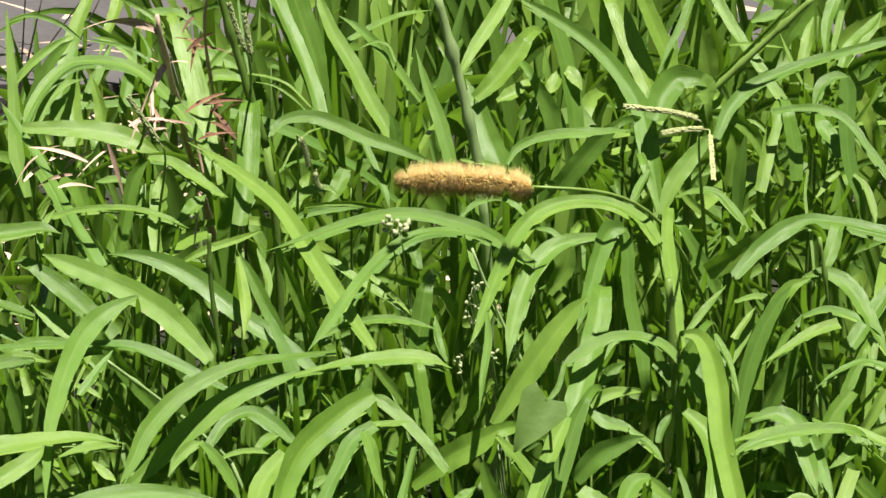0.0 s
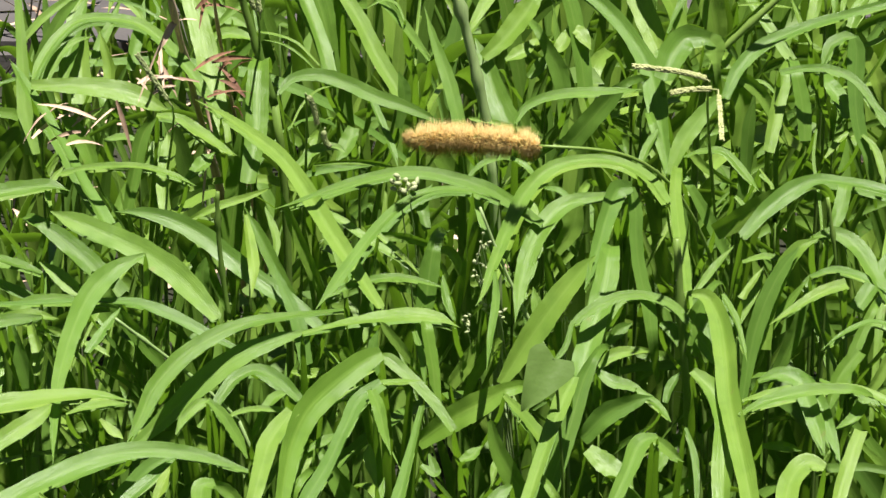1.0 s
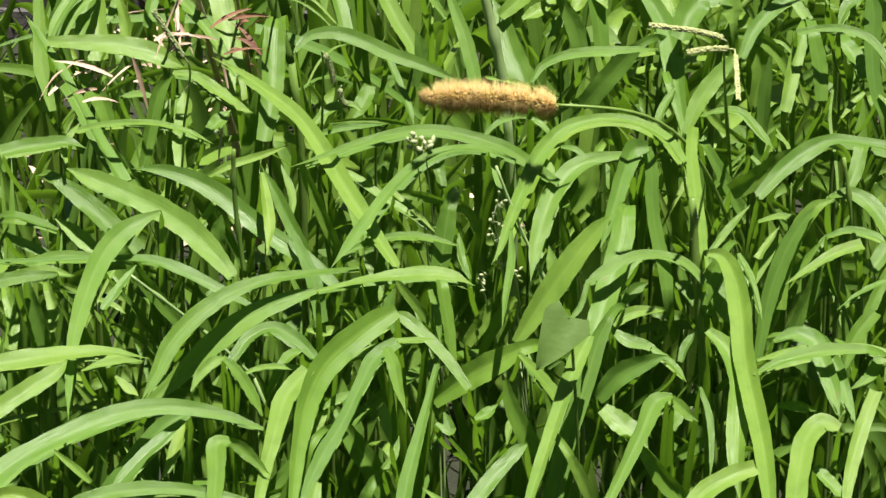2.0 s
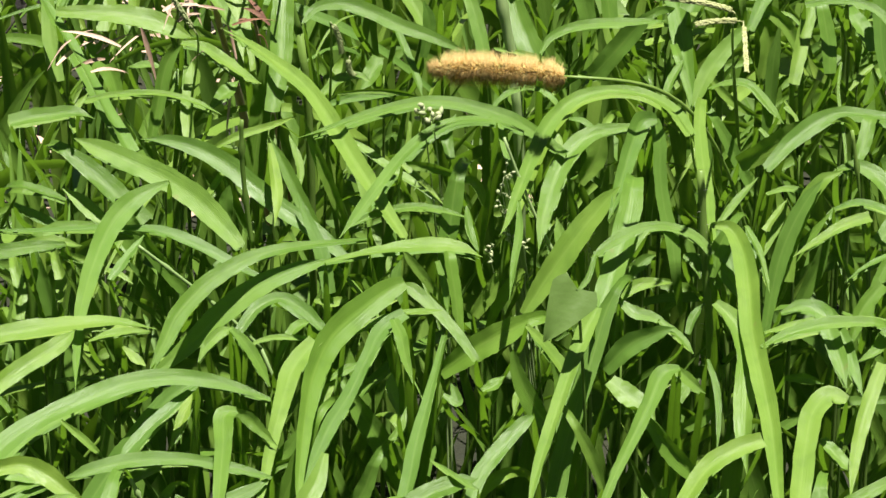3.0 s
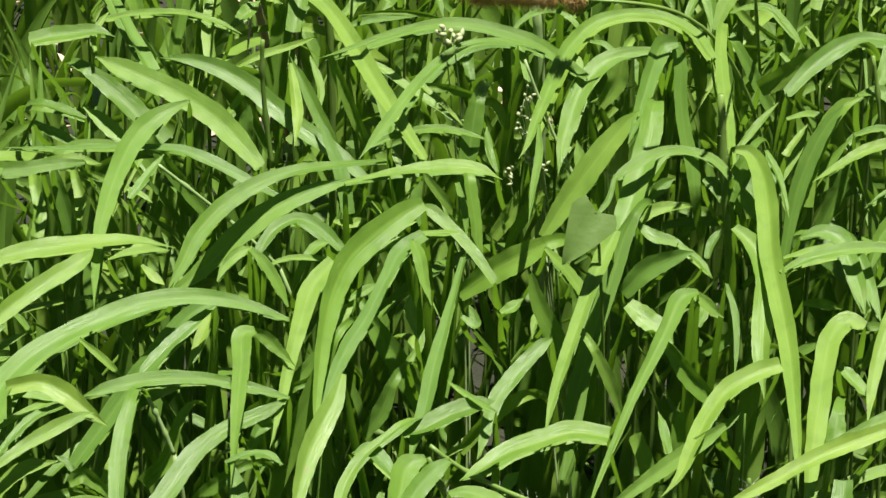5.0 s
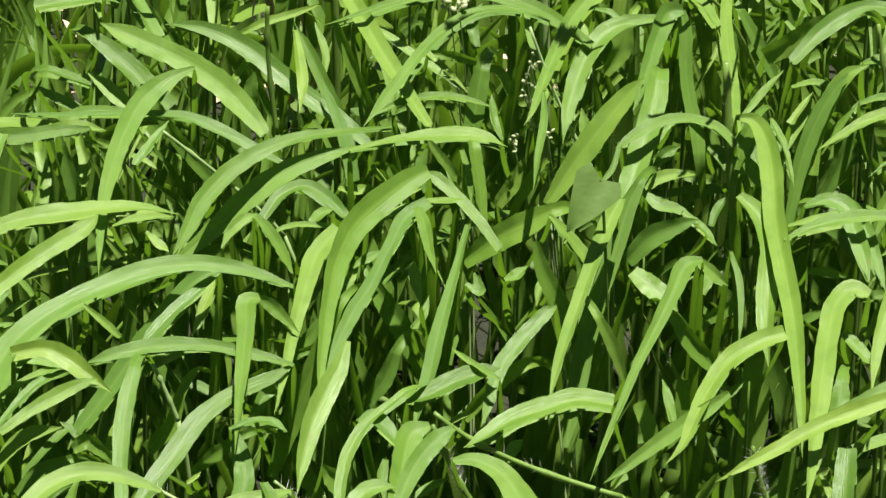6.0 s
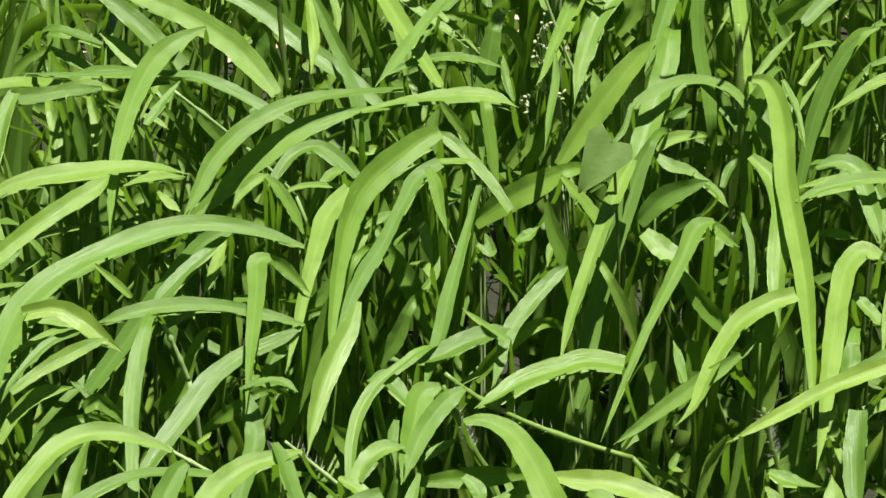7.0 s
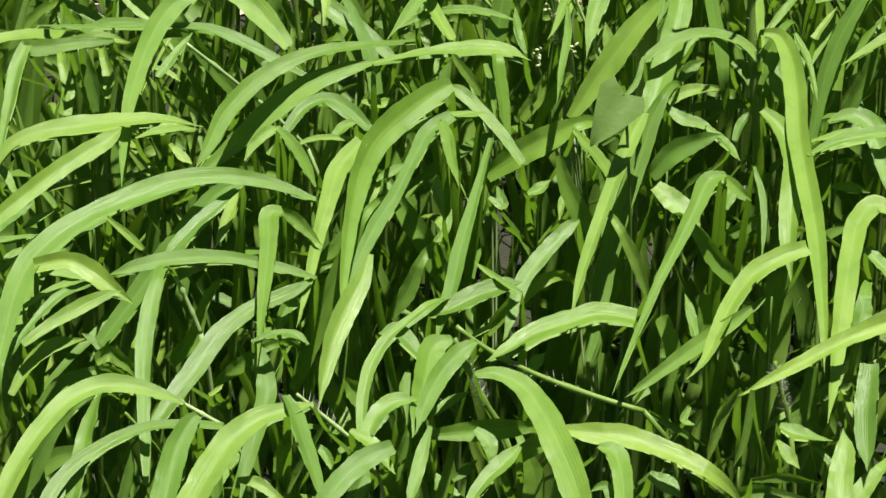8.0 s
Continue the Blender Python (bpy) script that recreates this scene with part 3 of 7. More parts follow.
leaf(p, LIT, [(-0.1104, 2.1274, 0.3535, 4.3), (-0.1156, 2.1252, 0.3527, 9.1), (-0.1159, 2.1085, 0.3457, 8.1), (-0.1164, 2.0861, 0.3364, 6.6), (-0.1167, 2.0641, 0.3272, 3.7), (-0.117, 2.0393, 0.3169, 0.7)])
leaf(p, SLANT, [(-0.1111, 2.1302, 0.3521, 3.3), (-0.1051, 2.1287, 0.3492, 6.7), (-0.0983, 2.1259, 0.3434, 4.8), (-0.0914, 2.123, 0.3376, 1.2)])
leaf(p, LIT, [(-0.0951, 2.1417, 0.3528, 1.2), (-0.1088, 2.1468, 0.355, 4.8), (-0.1252, 2.1518, 0.357, 7.2), (-0.144, 2.1531, 0.3576, 8.7), (-0.1626, 2.1498, 0.3562, 9.6), (-0.1807, 2.1409, 0.3525, 10.1), (-0.1985, 2.1305, 0.3482, 10.1), (-0.2135, 2.1186, 0.3432, 11), (-0.2254, 2.1037, 0.337, 11.9), (-0.2317, 2.086, 0.3296, 11.4), (-0.2349, 2.0638, 0.3204, 9.9), (-0.2367, 2.042, 0.3113, 6.1)])
leaf(p, SIDE, [(-0.1053, 2.146, 0.2473, 4.9), (-0.0988, 2.1491, 0.2676, 8.8), (-0.091, 2.1525, 0.2906, 9.7), (-0.0819, 2.156, 0.3136, 8.7), (-0.0742, 2.159, 0.3335, 4.8)])
p = plant(0.072, 2.159, (0.072, 2.139, 0.243))
leaf(p, SIDE, [(0.0647, 2.0786, 0.2779, 2.9), (0.0783, 2.0774, 0.2699, 3.3), (0.0918, 2.0762, 0.262, 1.9)], 0)
leaf(p, LIT, [(0.0563, 2.0796, 0.3264, 9.4), (0.0393, 2.0815, 0.3275, 10.8), (0.0262, 2.0774, 0.3251, 10.8), (0.0107, 2.0716, 0.3217, 10.8), (-0.0022, 2.0633, 0.3168, 8.4), (-0.0124, 2.0577, 0.3135, 2.3)])
leaf(p, LIT, [(0.0837, 2.0943, 0.2729, 2.4), (0.0812, 2.0891, 0.2681, 4.3), (0.0879, 2.0872, 0.2664, 1.9)], 0)
leaf(p, LIT, [(0.0852, 2.1043, 0.3053, 3.8), (0.0829, 2.1126, 0.3129, 4.8), (0.0801, 2.1199, 0.3195, 1.7)])
p = plant(0.123, 2.173, (0.123, 2.153, 0.302))
leaf(p, SLANT, [(0.1099, 2.0832, 0.3322, 3.3), (0.0996, 2.0796, 0.3249, 7.1), (0.0842, 2.0747, 0.3151, 8), (0.0714, 2.0704, 0.3066, 6.1), (0.0612, 2.0667, 0.2993, 4.2), (0.0522, 2.0637, 0.2931, 0.7)])
leaf(p, LIT, [(0.1369, 2.1227, 0.3439, 7.6), (0.1249, 2.1174, 0.3417, 9.5), (0.1116, 2.1074, 0.3375, 9.5), (0.1023, 2.0927, 0.3314, 8.5), (0.0943, 2.0736, 0.3235, 7.1), (0.0878, 2.0578, 0.3169, 3.3), (0.08, 2.0476, 0.3126, 0.7)])
p = plant(-0.140, 2.220, (-0.140, 2.200, 0.229))
leaf(p, LIT, [(-0.1425, 2.09, 0.2736, 1.9), (-0.1387, 2.0921, 0.2755, 2.4), (-0.1361, 2.0943, 0.2775, 1)], 0)
leaf(p, SIDE, [(-0.1419, 2.1208, 0.2629, 3.4), (-0.1312, 2.1221, 0.2718, 7.3), (-0.1205, 2.1234, 0.2806, 4.8)], 0)
leaf(p, SIDE, [(-0.1656, 2.1487, 0.2593, 7.4), (-0.1548, 2.1505, 0.2711, 7.3), (-0.1495, 2.1531, 0.2884, 4.9)], 0)
leaf(p, LIT, [(-0.1309, 2.1586, 0.3505, 1.9), (-0.1398, 2.1509, 0.3459, 5.3), (-0.1512, 2.1395, 0.3392, 7.2), (-0.1611, 2.1282, 0.3326, 5.8), (-0.1673, 2.1212, 0.3285, 1.2)])
leaf(p, SLANT, [(-0.1328, 2.1676, 0.3484, 4.9), (-0.1446, 2.1621, 0.3417, 8.2), (-0.1574, 2.1516, 0.3284, 9.7), (-0.1702, 2.141, 0.3153, 9.2), (-0.1828, 2.1288, 0.3, 8.2), (-0.1941, 2.1183, 0.2869, 6.3), (-0.2003, 2.1114, 0.2782, 2.4)])
leaf(p, LIT, [(-0.1312, 2.1755, 0.3551, 0.7), (-0.1272, 2.1857, 0.3594, 4.9), (-0.1209, 2.1936, 0.3627, 4.9), (-0.1156, 2.1962, 0.3637, 2.4)])
leaf(p, LIT, [(-0.1326, 2.1864, 0.3361, 4.4), (-0.1375, 2.1777, 0.3281, 6.4), (-0.1422, 2.1668, 0.3182, 3.9), (-0.1447, 2.1624, 0.3143, 1)])
p = plant(-0.192, 2.179, (-0.192, 2.159, 0.246))
leaf(p, LIT, [(-0.1838, 2.1062, 0.2755, 2.4), (-0.1803, 2.1126, 0.2813, 4.8), (-0.1782, 2.1211, 0.289, 3.4)], 0)
leaf(p, SIDE, [(-0.1972, 2.1064, 0.281, 4.8), (-0.1905, 2.1071, 0.2854, 8.2), (-0.1811, 2.1061, 0.2787, 4.8)], 0)
leaf(p, LIT, [(-0.1951, 2.1137, 0.2832, 2.9), (-0.2008, 2.1178, 0.2869, 3.4), (-0.205, 2.1198, 0.2887, 1.2)], 0)
p = plant(-0.245, 2.212, (-0.245, 2.192, 0.253))
leaf(p, LIT, [(-0.2343, 2.1114, 0.3283, 4.8), (-0.2183, 2.1107, 0.3277, 8.1), (-0.2021, 2.1079, 0.3252, 4.8), (-0.1967, 2.106, 0.3234, 1.2)])
leaf(p, LIT, [(-0.2478, 2.1151, 0.3385, 3.8), (-0.2321, 2.1178, 0.34, 2.9), (-0.2243, 2.1194, 0.341, 1)])
leaf(p, LIT, [(-0.25, 2.1355, 0.3365, 7.2), (-0.2355, 2.1524, 0.3435, 8.2), (-0.2207, 2.1678, 0.3499, 8.8), (-0.2056, 2.1807, 0.3553, 8.8), (-0.1954, 2.1897, 0.3591, 7.3), (-0.1918, 2.1956, 0.3615, 2.9)])
leaf(p, LIT, [(-0.2495, 2.146, 0.2826, 3.9), (-0.242, 2.1526, 0.2886, 4.9), (-0.2343, 2.1592, 0.2946, 2)], 0)
leaf(p, LIT, [(-0.2364, 2.1579, 0.3241, 1), (-0.23, 2.1617, 0.3276, 3.4), (-0.2221, 2.1653, 0.3309, 1)])
leaf(p, LIT, [(-0.2503, 2.1607, 0.3238, 9.8), (-0.2399, 2.1663, 0.3289, 7.3), (-0.232, 2.1697, 0.332, 2.9)])
leaf(p, LIT, [(-0.2489, 2.1684, 0.2955, 5.9), (-0.2413, 2.175, 0.3015, 4.9), (-0.2333, 2.1774, 0.3037, 2)], 0)
p = plant(-0.028, 2.254, (-0.028, 2.234, 0.238))
leaf(p, LIT, [(-0.0213, 2.1401, 0.2812, 1.5), (-0.0147, 2.1434, 0.2842, 3.4), (-0.008, 2.1457, 0.2863, 1.2)], 0)
leaf(p, SIDE, [(-0.0135, 2.1719, 0.2677, 4.9), (-0.0029, 2.1741, 0.2824, 8.4), (0.0104, 2.1758, 0.2942, 7.4)], 0)
leaf(p, LIT, [(-0.0355, 2.1827, 0.3244, 1.2), (-0.0387, 2.1924, 0.3332, 5.9), (-0.0389, 2.1989, 0.3392, 2.5)])
leaf(p, LIT, [(-0.0134, 2.1895, 0.3642, 2.9), (-0.0169, 2.1711, 0.3565, 3.9), (-0.0216, 2.1479, 0.3469, 5.3), (-0.0262, 2.1249, 0.3373, 7.2), (-0.0295, 2.1024, 0.3279, 7.1), (-0.0329, 2.0864, 0.3213, 5.7), (-0.0363, 2.0706, 0.3147, 1.9)])
leaf(p, LIT, [(-0.0381, 2.1952, 0.3697, 4.4), (-0.0345, 2.1853, 0.3656, 6.3), (-0.0313, 2.1704, 0.3594, 4.4), (-0.0279, 2.1573, 0.3539, 0.7)])
leaf(p, LIT, [(-0.0396, 2.2014, 0.301, 3.5), (-0.0344, 2.207, 0.3061, 4), (-0.032, 2.2148, 0.3131, 1.2)], 0)
leaf(p, LIT, [(-0.0329, 2.2054, 0.368, 6.4), (-0.0434, 2.1959, 0.3641, 8.3), (-0.0509, 2.1779, 0.3566, 6.3), (-0.0582, 2.1578, 0.3482, 6.8), (-0.0668, 2.1395, 0.3406, 7.7), (-0.0727, 2.1231, 0.3337, 5.7), (-0.0785, 2.1036, 0.3256, 1)])
p = plant(0.046, 2.246, (0.046, 2.226, 0.229))
leaf(p, LIT, [(0.0293, 2.1407, 0.3462, 1.4), (0.0254, 2.1378, 0.3445, 5.8), (0.0176, 2.1294, 0.3395, 7.2), (0.0099, 2.1196, 0.3338, 8.1), (0.0035, 2.11, 0.3281, 7.6), (-0.0013, 2.0937, 0.3185, 5.2), (-0.0049, 2.0816, 0.3114, 0.7)])
leaf(p, SIDE, [(0.0634, 2.1576, 0.2994, 3.4), (0.0573, 2.1601, 0.3162, 6.3), (0.0501, 2.1622, 0.33, 4.4)])
leaf(p, SLANT, [(0.0362, 2.1619, 0.2591, 3), (0.0397, 2.1759, 0.2766, 8.9), (0.0445, 2.1935, 0.2986, 9.9), (0.052, 2.2112, 0.3207, 8.9), (0.0584, 2.2237, 0.3363, 8.9), (0.0648, 2.238, 0.3542, 8.4), (0.07, 2.2452, 0.3632, 5)])
leaf(p, SIDE, [(0.0194, 2.1872, 0.3574, 2.9), (0.0225, 2.1853, 0.3448, 7.3), (0.0297, 2.1832, 0.3309, 9.3), (0.0369, 2.1815, 0.3198, 7.3), (0.0413, 2.1803, 0.3114, 2)])
leaf(p, LIT, [(0.0663, 2.1953, 0.3383, 7.4), (0.0746, 2.1901, 0.3335, 10.8), (0.0843, 2.1838, 0.3278, 9.8), (0.0884, 2.1807, 0.325, 2.9)])
leaf(p, LIT, [(0.0599, 2.2146, 0.3682, 4.9), (0.0545, 2.2009, 0.3625, 8.3), (0.0479, 2.1806, 0.354, 7.3), (0.0415, 2.1572, 0.3443, 6.8), (0.0351, 2.1342, 0.3347, 6.2), (0.03, 2.1147, 0.3265, 3.8), (0.0264, 2.0939, 0.3179, 0.7)])
p = plant(0.099, 2.246, (0.099, 2.226, 0.147))
leaf(p, SIDE, [(0.0703, 2.1492, 0.2917, 7.3), (0.0764, 2.1467, 0.2749, 8.3), (0.0746, 2.1432, 0.2519, 4.9)], 0)
leaf(p, LIT, [(0.0986, 2.162, 0.3618, 2.9), (0.0913, 2.1591, 0.3606, 8.7), (0.0838, 2.1418, 0.3534, 7.7), (0.0759, 2.1221, 0.3452, 6.2), (0.068, 2.1026, 0.3371, 4.7), (0.0602, 2.0802, 0.3277, 3.3), (0.0526, 2.058, 0.3185, 2.1), (0.0458, 2.0362, 0.3094, 0.7)])
leaf(p, SIDE, [(0.0921, 2.1658, 0.2961, 5.9), (0.0903, 2.1623, 0.2732, 7.4), (0.0801, 2.1597, 0.2556, 3.9)], 0)
leaf(p, SLANT, [(0.0963, 2.1713, 0.3578, 2.9), (0.1032, 2.1687, 0.3526, 5.8), (0.1115, 2.1658, 0.3468, 1.7)])
leaf(p, LIT, [(0.1128, 2.1831, 0.3564, 1.7), (0.1169, 2.1679, 0.3475, 3.4), (0.1174, 2.1514, 0.3377, 2.4), (0.1163, 2.1376, 0.3296, 0.7)])
leaf(p, LIT, [(0.1007, 2.1901, 0.3298, 2.9), (0.1033, 2.1956, 0.3348, 4.9), (0.1019, 2.201, 0.3397, 1.2)])
leaf(p, SIDE, [(0.1207, 2.2074, 0.1767, 2.5), (0.1225, 2.2109, 0.2006, 10.1), (0.1282, 2.2154, 0.2304, 12.6), (0.1298, 2.2194, 0.2568, 14.1), (0.1302, 2.2229, 0.2802, 12.5)], 0)
p = plant(0.181, 2.237, (0.181, 2.217, 0.298))
leaf(p, LIT, [(0.1779, 2.1525, 0.3506, 4.8), (0.1699, 2.1555, 0.3518, 9.7), (0.1617, 2.146, 0.3479, 10.6), (0.1572, 2.1264, 0.3397, 10.1), (0.1541, 2.1039, 0.3303, 10), (0.151, 2.0817, 0.3211, 8.5), (0.1478, 2.0536, 0.3094, 4.7), (0.1448, 2.032, 0.3004, 1.2)])
leaf(p, LIT, [(0.1672, 2.1553, 0.3284, 4.4), (0.174, 2.149, 0.3227, 7.3), (0.1821, 2.1429, 0.3171, 3.4)])
leaf(p, LIT, [(0.1979, 2.1929, 0.3504, 6.4), (0.1889, 2.1704, 0.3372, 7.3), (0.1828, 2.1483, 0.3241, 5.8), (0.1794, 2.1264, 0.3113, 1.9)])
p = plant(0.124, 2.273, (0.124, 2.253, 0.258))
leaf(p, LIT, [(0.1113, 2.1582, 0.2884, 1.5), (0.1167, 2.1626, 0.2924, 3.4), (0.1221, 2.167, 0.2964, 1.2)], 0)
leaf(p, SIDE, [(0.1079, 2.1598, 0.3043, 6.8), (0.0966, 2.1617, 0.3166, 9.2), (0.0865, 2.1638, 0.3304, 5.8)])
leaf(p, LIT, [(0.1392, 2.1985, 0.3558, 1.7), (0.1528, 2.2054, 0.3599, 5.4), (0.1665, 2.2093, 0.3621, 6.9), (0.1769, 2.211, 0.3632, 6.4), (0.1938, 2.2115, 0.3635, 4.9)])
leaf(p, LIT, [(0.1416, 2.2179, 0.3543, 1.2), (0.1583, 2.2222, 0.3568, 4.9), (0.1776, 2.2245, 0.3582, 5.9), (0.1968, 2.2237, 0.3577, 6.4), (0.2183, 2.2152, 0.3526, 5.9)])
leaf(p, SIDE, [(0.1017, 2.2269, 0.296, 5), (0.1125, 2.2278, 0.3021, 7.5), (0.1206, 2.2287, 0.3081, 3.5)], 0)
leaf(p, LIT, [(0.1497, 2.2283, 0.3601, 1), (0.1593, 2.2314, 0.3619, 6.4), (0.1689, 2.2289, 0.3604, 8.9), (0.1729, 2.219, 0.3546, 8.4), (0.1776, 2.205, 0.3463, 7.4), (0.1806, 2.191, 0.3381, 2)])
leaf(p, LIT, [(0.118, 2.2309, 0.3639, 4.5), (0.1276, 2.2212, 0.3581, 9.9), (0.133, 2.2044, 0.3482, 10.8), (0.1315, 2.1846, 0.3366, 10.8), (0.1306, 2.1651, 0.3251, 8.3), (0.1313, 2.1459, 0.3138, 1.5)])
p = plant(-0.208, 2.239, (-0.208, 2.219, 0.294))
leaf(p, SLANT, [(-0.196, 2.1612, 0.3299, 1.7), (-0.1863, 2.1577, 0.3229, 3.9), (-0.1752, 2.1534, 0.3142, 2.9)])
leaf(p, SLANT, [(-0.2206, 2.1766, 0.3244, 2), (-0.2262, 2.1796, 0.3303, 3.4), (-0.2318, 2.1819, 0.335, 1.7)])
p = plant(-0.073, 2.284, (-0.073, 2.264, 0.240))
leaf(p, SIDE, [(-0.0605, 2.1813, 0.2704, 4.9), (-0.0525, 2.183, 0.2822, 8.4), (-0.0473, 2.1852, 0.2967, 5.9)], 0)
leaf(p, LIT, [(-0.0757, 2.1875, 0.3617, 7.3), (-0.0857, 2.1705, 0.3546, 10.2), (-0.0901, 2.1505, 0.3463, 8.2), (-0.0943, 2.1276, 0.3367, 6.2), (-0.0971, 2.105, 0.3273, 4.3), (-0.101, 2.0795, 0.3166, 0.7)])
leaf(p, SIDE, [(-0.0978, 2.2087, 0.2829, 5), (-0.0896, 2.21, 0.2919, 6.5), (-0.0815, 2.2118, 0.3037, 4)], 0)
leaf(p, LIT, [(-0.0629, 2.2143, 0.3507, 2.5), (-0.0495, 2.2212, 0.3548, 4.4), (-0.0332, 2.2266, 0.3579, 4.4), (-0.014, 2.2286, 0.3591, 2.5)])
leaf(p, LIT, [(-0.0723, 2.2236, 0.3089, 3), (-0.0712, 2.2292, 0.3139, 5), (-0.0673, 2.2337, 0.318, 2)], 0)
leaf(p, LIT, [(-0.07, 2.2311, 0.3192, 2), (-0.0632, 2.2345, 0.3224, 5), (-0.0551, 2.2381, 0.3256, 2.5)], 1)
leaf(p, LIT, [(-0.0729, 2.2519, 0.3731, 2), (-0.051, 2.2586, 0.3759, 5.5), (-0.0345, 2.2617, 0.3772, 8.5), (-0.0178, 2.2633, 0.3779, 9), (-0.0067, 2.262, 0.3773, 6.5), (0.0046, 2.2562, 0.3749, 0.7)])
p = plant(-0.250, 2.274, (-0.250, 2.254, 0.282))
leaf(p, SLANT, [(-0.2528, 2.1879, 0.3405, 2.5), (-0.2452, 2.1959, 0.3505, 5.9), (-0.2292, 2.2002, 0.3559, 8.9), (-0.2102, 2.2024, 0.3586, 10.8), (-0.1912, 2.2039, 0.3606, 9.8), (-0.1721, 2.2048, 0.3617, 6.4), (-0.1528, 2.2029, 0.3593, 1.2)])
leaf(p, LIT, [(-0.2471, 2.2209, 0.3122, 3), (-0.2518, 2.2274, 0.3181, 5), (-0.2578, 2.2316, 0.322, 5)], 0)
p = plant(-0.116, 2.275, (-0.116, 2.255, 0.242))
leaf(p, SIDE, [(-0.1217, 2.1918, 0.2722, 6), (-0.1081, 2.1932, 0.2813, 7.4), (-0.0944, 2.1945, 0.2903, 4.9)], 0)
leaf(p, SLANT, [(-0.1171, 2.199, 0.3623, 2.9), (-0.1101, 2.196, 0.3564, 5.4), (-0.1029, 2.1912, 0.3469, 5.4), (-0.0972, 2.1864, 0.3373, 1.7)])
leaf(p, LIT, [(-0.1149, 2.2106, 0.3523, 4.4), (-0.1048, 2.2252, 0.3609, 6.4), (-0.094, 2.2298, 0.3636, 6.4), (-0.0827, 2.2244, 0.3604, 6.9), (-0.0741, 2.2161, 0.3555, 4.9), (-0.0683, 2.2106, 0.3523, 1.2)])
leaf(p, LIT, [(-0.1112, 2.2196, 0.342, 1.7), (-0.099, 2.2232, 0.3452, 3), (-0.0852, 2.2235, 0.3455, 3), (-0.0714, 2.2216, 0.3438, 1)])
p = plant(-0.180, 2.322, (-0.180, 2.302, 0.291))
leaf(p, SLANT, [(-0.1568, 2.2201, 0.3249, 3.5), (-0.1408, 2.2292, 0.3363, 8.5), (-0.1248, 2.2393, 0.3489, 11.5), (-0.1059, 2.2485, 0.3605, 11.5), (-0.0868, 2.2542, 0.3676, 8), (-0.0676, 2.2582, 0.3725, 3.5)])
leaf(p, LIT, [(-0.1874, 2.2231, 0.3424, 1), (-0.1765, 2.2262, 0.3452, 5), (-0.1628, 2.2274, 0.3463, 2.5), (-0.1572, 2.2271, 0.346, 1)])
leaf(p, LIT, [(-0.1573, 2.2477, 0.3206, 2.5), (-0.1492, 2.2519, 0.3244, 4.5), (-0.1397, 2.2559, 0.3281, 2.5)], 0)
leaf(p, LIT, [(-0.1733, 2.2559, 0.3239, 1.5), (-0.1674, 2.2516, 0.3199, 5), (-0.1616, 2.2484, 0.317, 3)], 0)
leaf(p, LIT, [(-0.1793, 2.2594, 0.3586, 4.5), (-0.1715, 2.2711, 0.3655, 5.5), (-0.1637, 2.2828, 0.3724, 2.5)])
leaf(p, SLANT, [(-0.2023, 2.2722, 0.3719, 2.5), (-0.2162, 2.2714, 0.3709, 6), (-0.2301, 2.2699, 0.369, 7.5), (-0.2426, 2.2691, 0.368, 7.6), (-0.2481, 2.2681, 0.3667, 6)])
leaf(p, SIDE, [(-0.2063, 2.2845, 0.3605, 1.3), (-0.1978, 2.2843, 0.3593, 4), (-0.1908, 2.2839, 0.3566, 3)])
p = plant(0.010, 2.309, (0.010, 2.289, 0.278))
leaf(p, LIT, [(0.0051, 2.2205, 0.3192, 3.5), (0.0106, 2.2229, 0.3213, 6.5), (0.016, 2.2267, 0.3248, 2)], 1)
leaf(p, LIT, [(0.0019, 2.2246, 0.334, 4), (-0.0082, 2.2354, 0.3438, 5.5), (-0.0197, 2.2451, 0.3526, 6), (-0.0311, 2.2526, 0.3595, 6), (-0.0367, 2.2547, 0.3614, 2)])
leaf(p, LIT, [(-0.0142, 2.2276, 0.3135, 3), (-0.0072, 2.2245, 0.3106, 5.5), (-0.0103, 2.2321, 0.3176, 4)], 0)
leaf(p, SLANT, [(0.0263, 2.2351, 0.3482, 2.5), (0.0349, 2.2309, 0.3397, 6.5), (0.0449, 2.2254, 0.3289, 6), (0.0478, 2.223, 0.324, 1.7)])
leaf(p, LIT, [(0.0287, 2.2354, 0.3141, 2.5), (0.0233, 2.2331, 0.312, 4.5), (0.0208, 2.2242, 0.3039, 2)], 0)
leaf(p, SIDE, [(0.0398, 2.2624, 0.3168, 2.5), (0.0444, 2.2606, 0.3053, 6.6), (0.0435, 2.2584, 0.2907, 6.1)], 0)
leaf(p, SIDE, [(-0.0162, 2.2641, 0.3079, 7.6), (0.0004, 2.2659, 0.3201, 12.6), (0.0169, 2.2673, 0.3293, 12.6), (0.028, 2.2682, 0.3354, 7.6)], 1)
p = plant(-0.027, 2.327, (-0.027, 2.307, 0.226))
leaf(p, LIT, [(-0.0335, 2.2259, 0.375, 6.4), (-0.0416, 2.2204, 0.3727, 10.8), (-0.0548, 2.2081, 0.3676, 13.2), (-0.0677, 2.1924, 0.3611, 13.7), (-0.075, 2.1738, 0.3533, 12.1), (-0.0782, 2.1538, 0.345, 9.7), (-0.0798, 2.131, 0.3355, 7.2), (-0.0805, 2.1084, 0.3261, 4.3), (-0.0799, 2.0846, 0.3161, 0.7)])
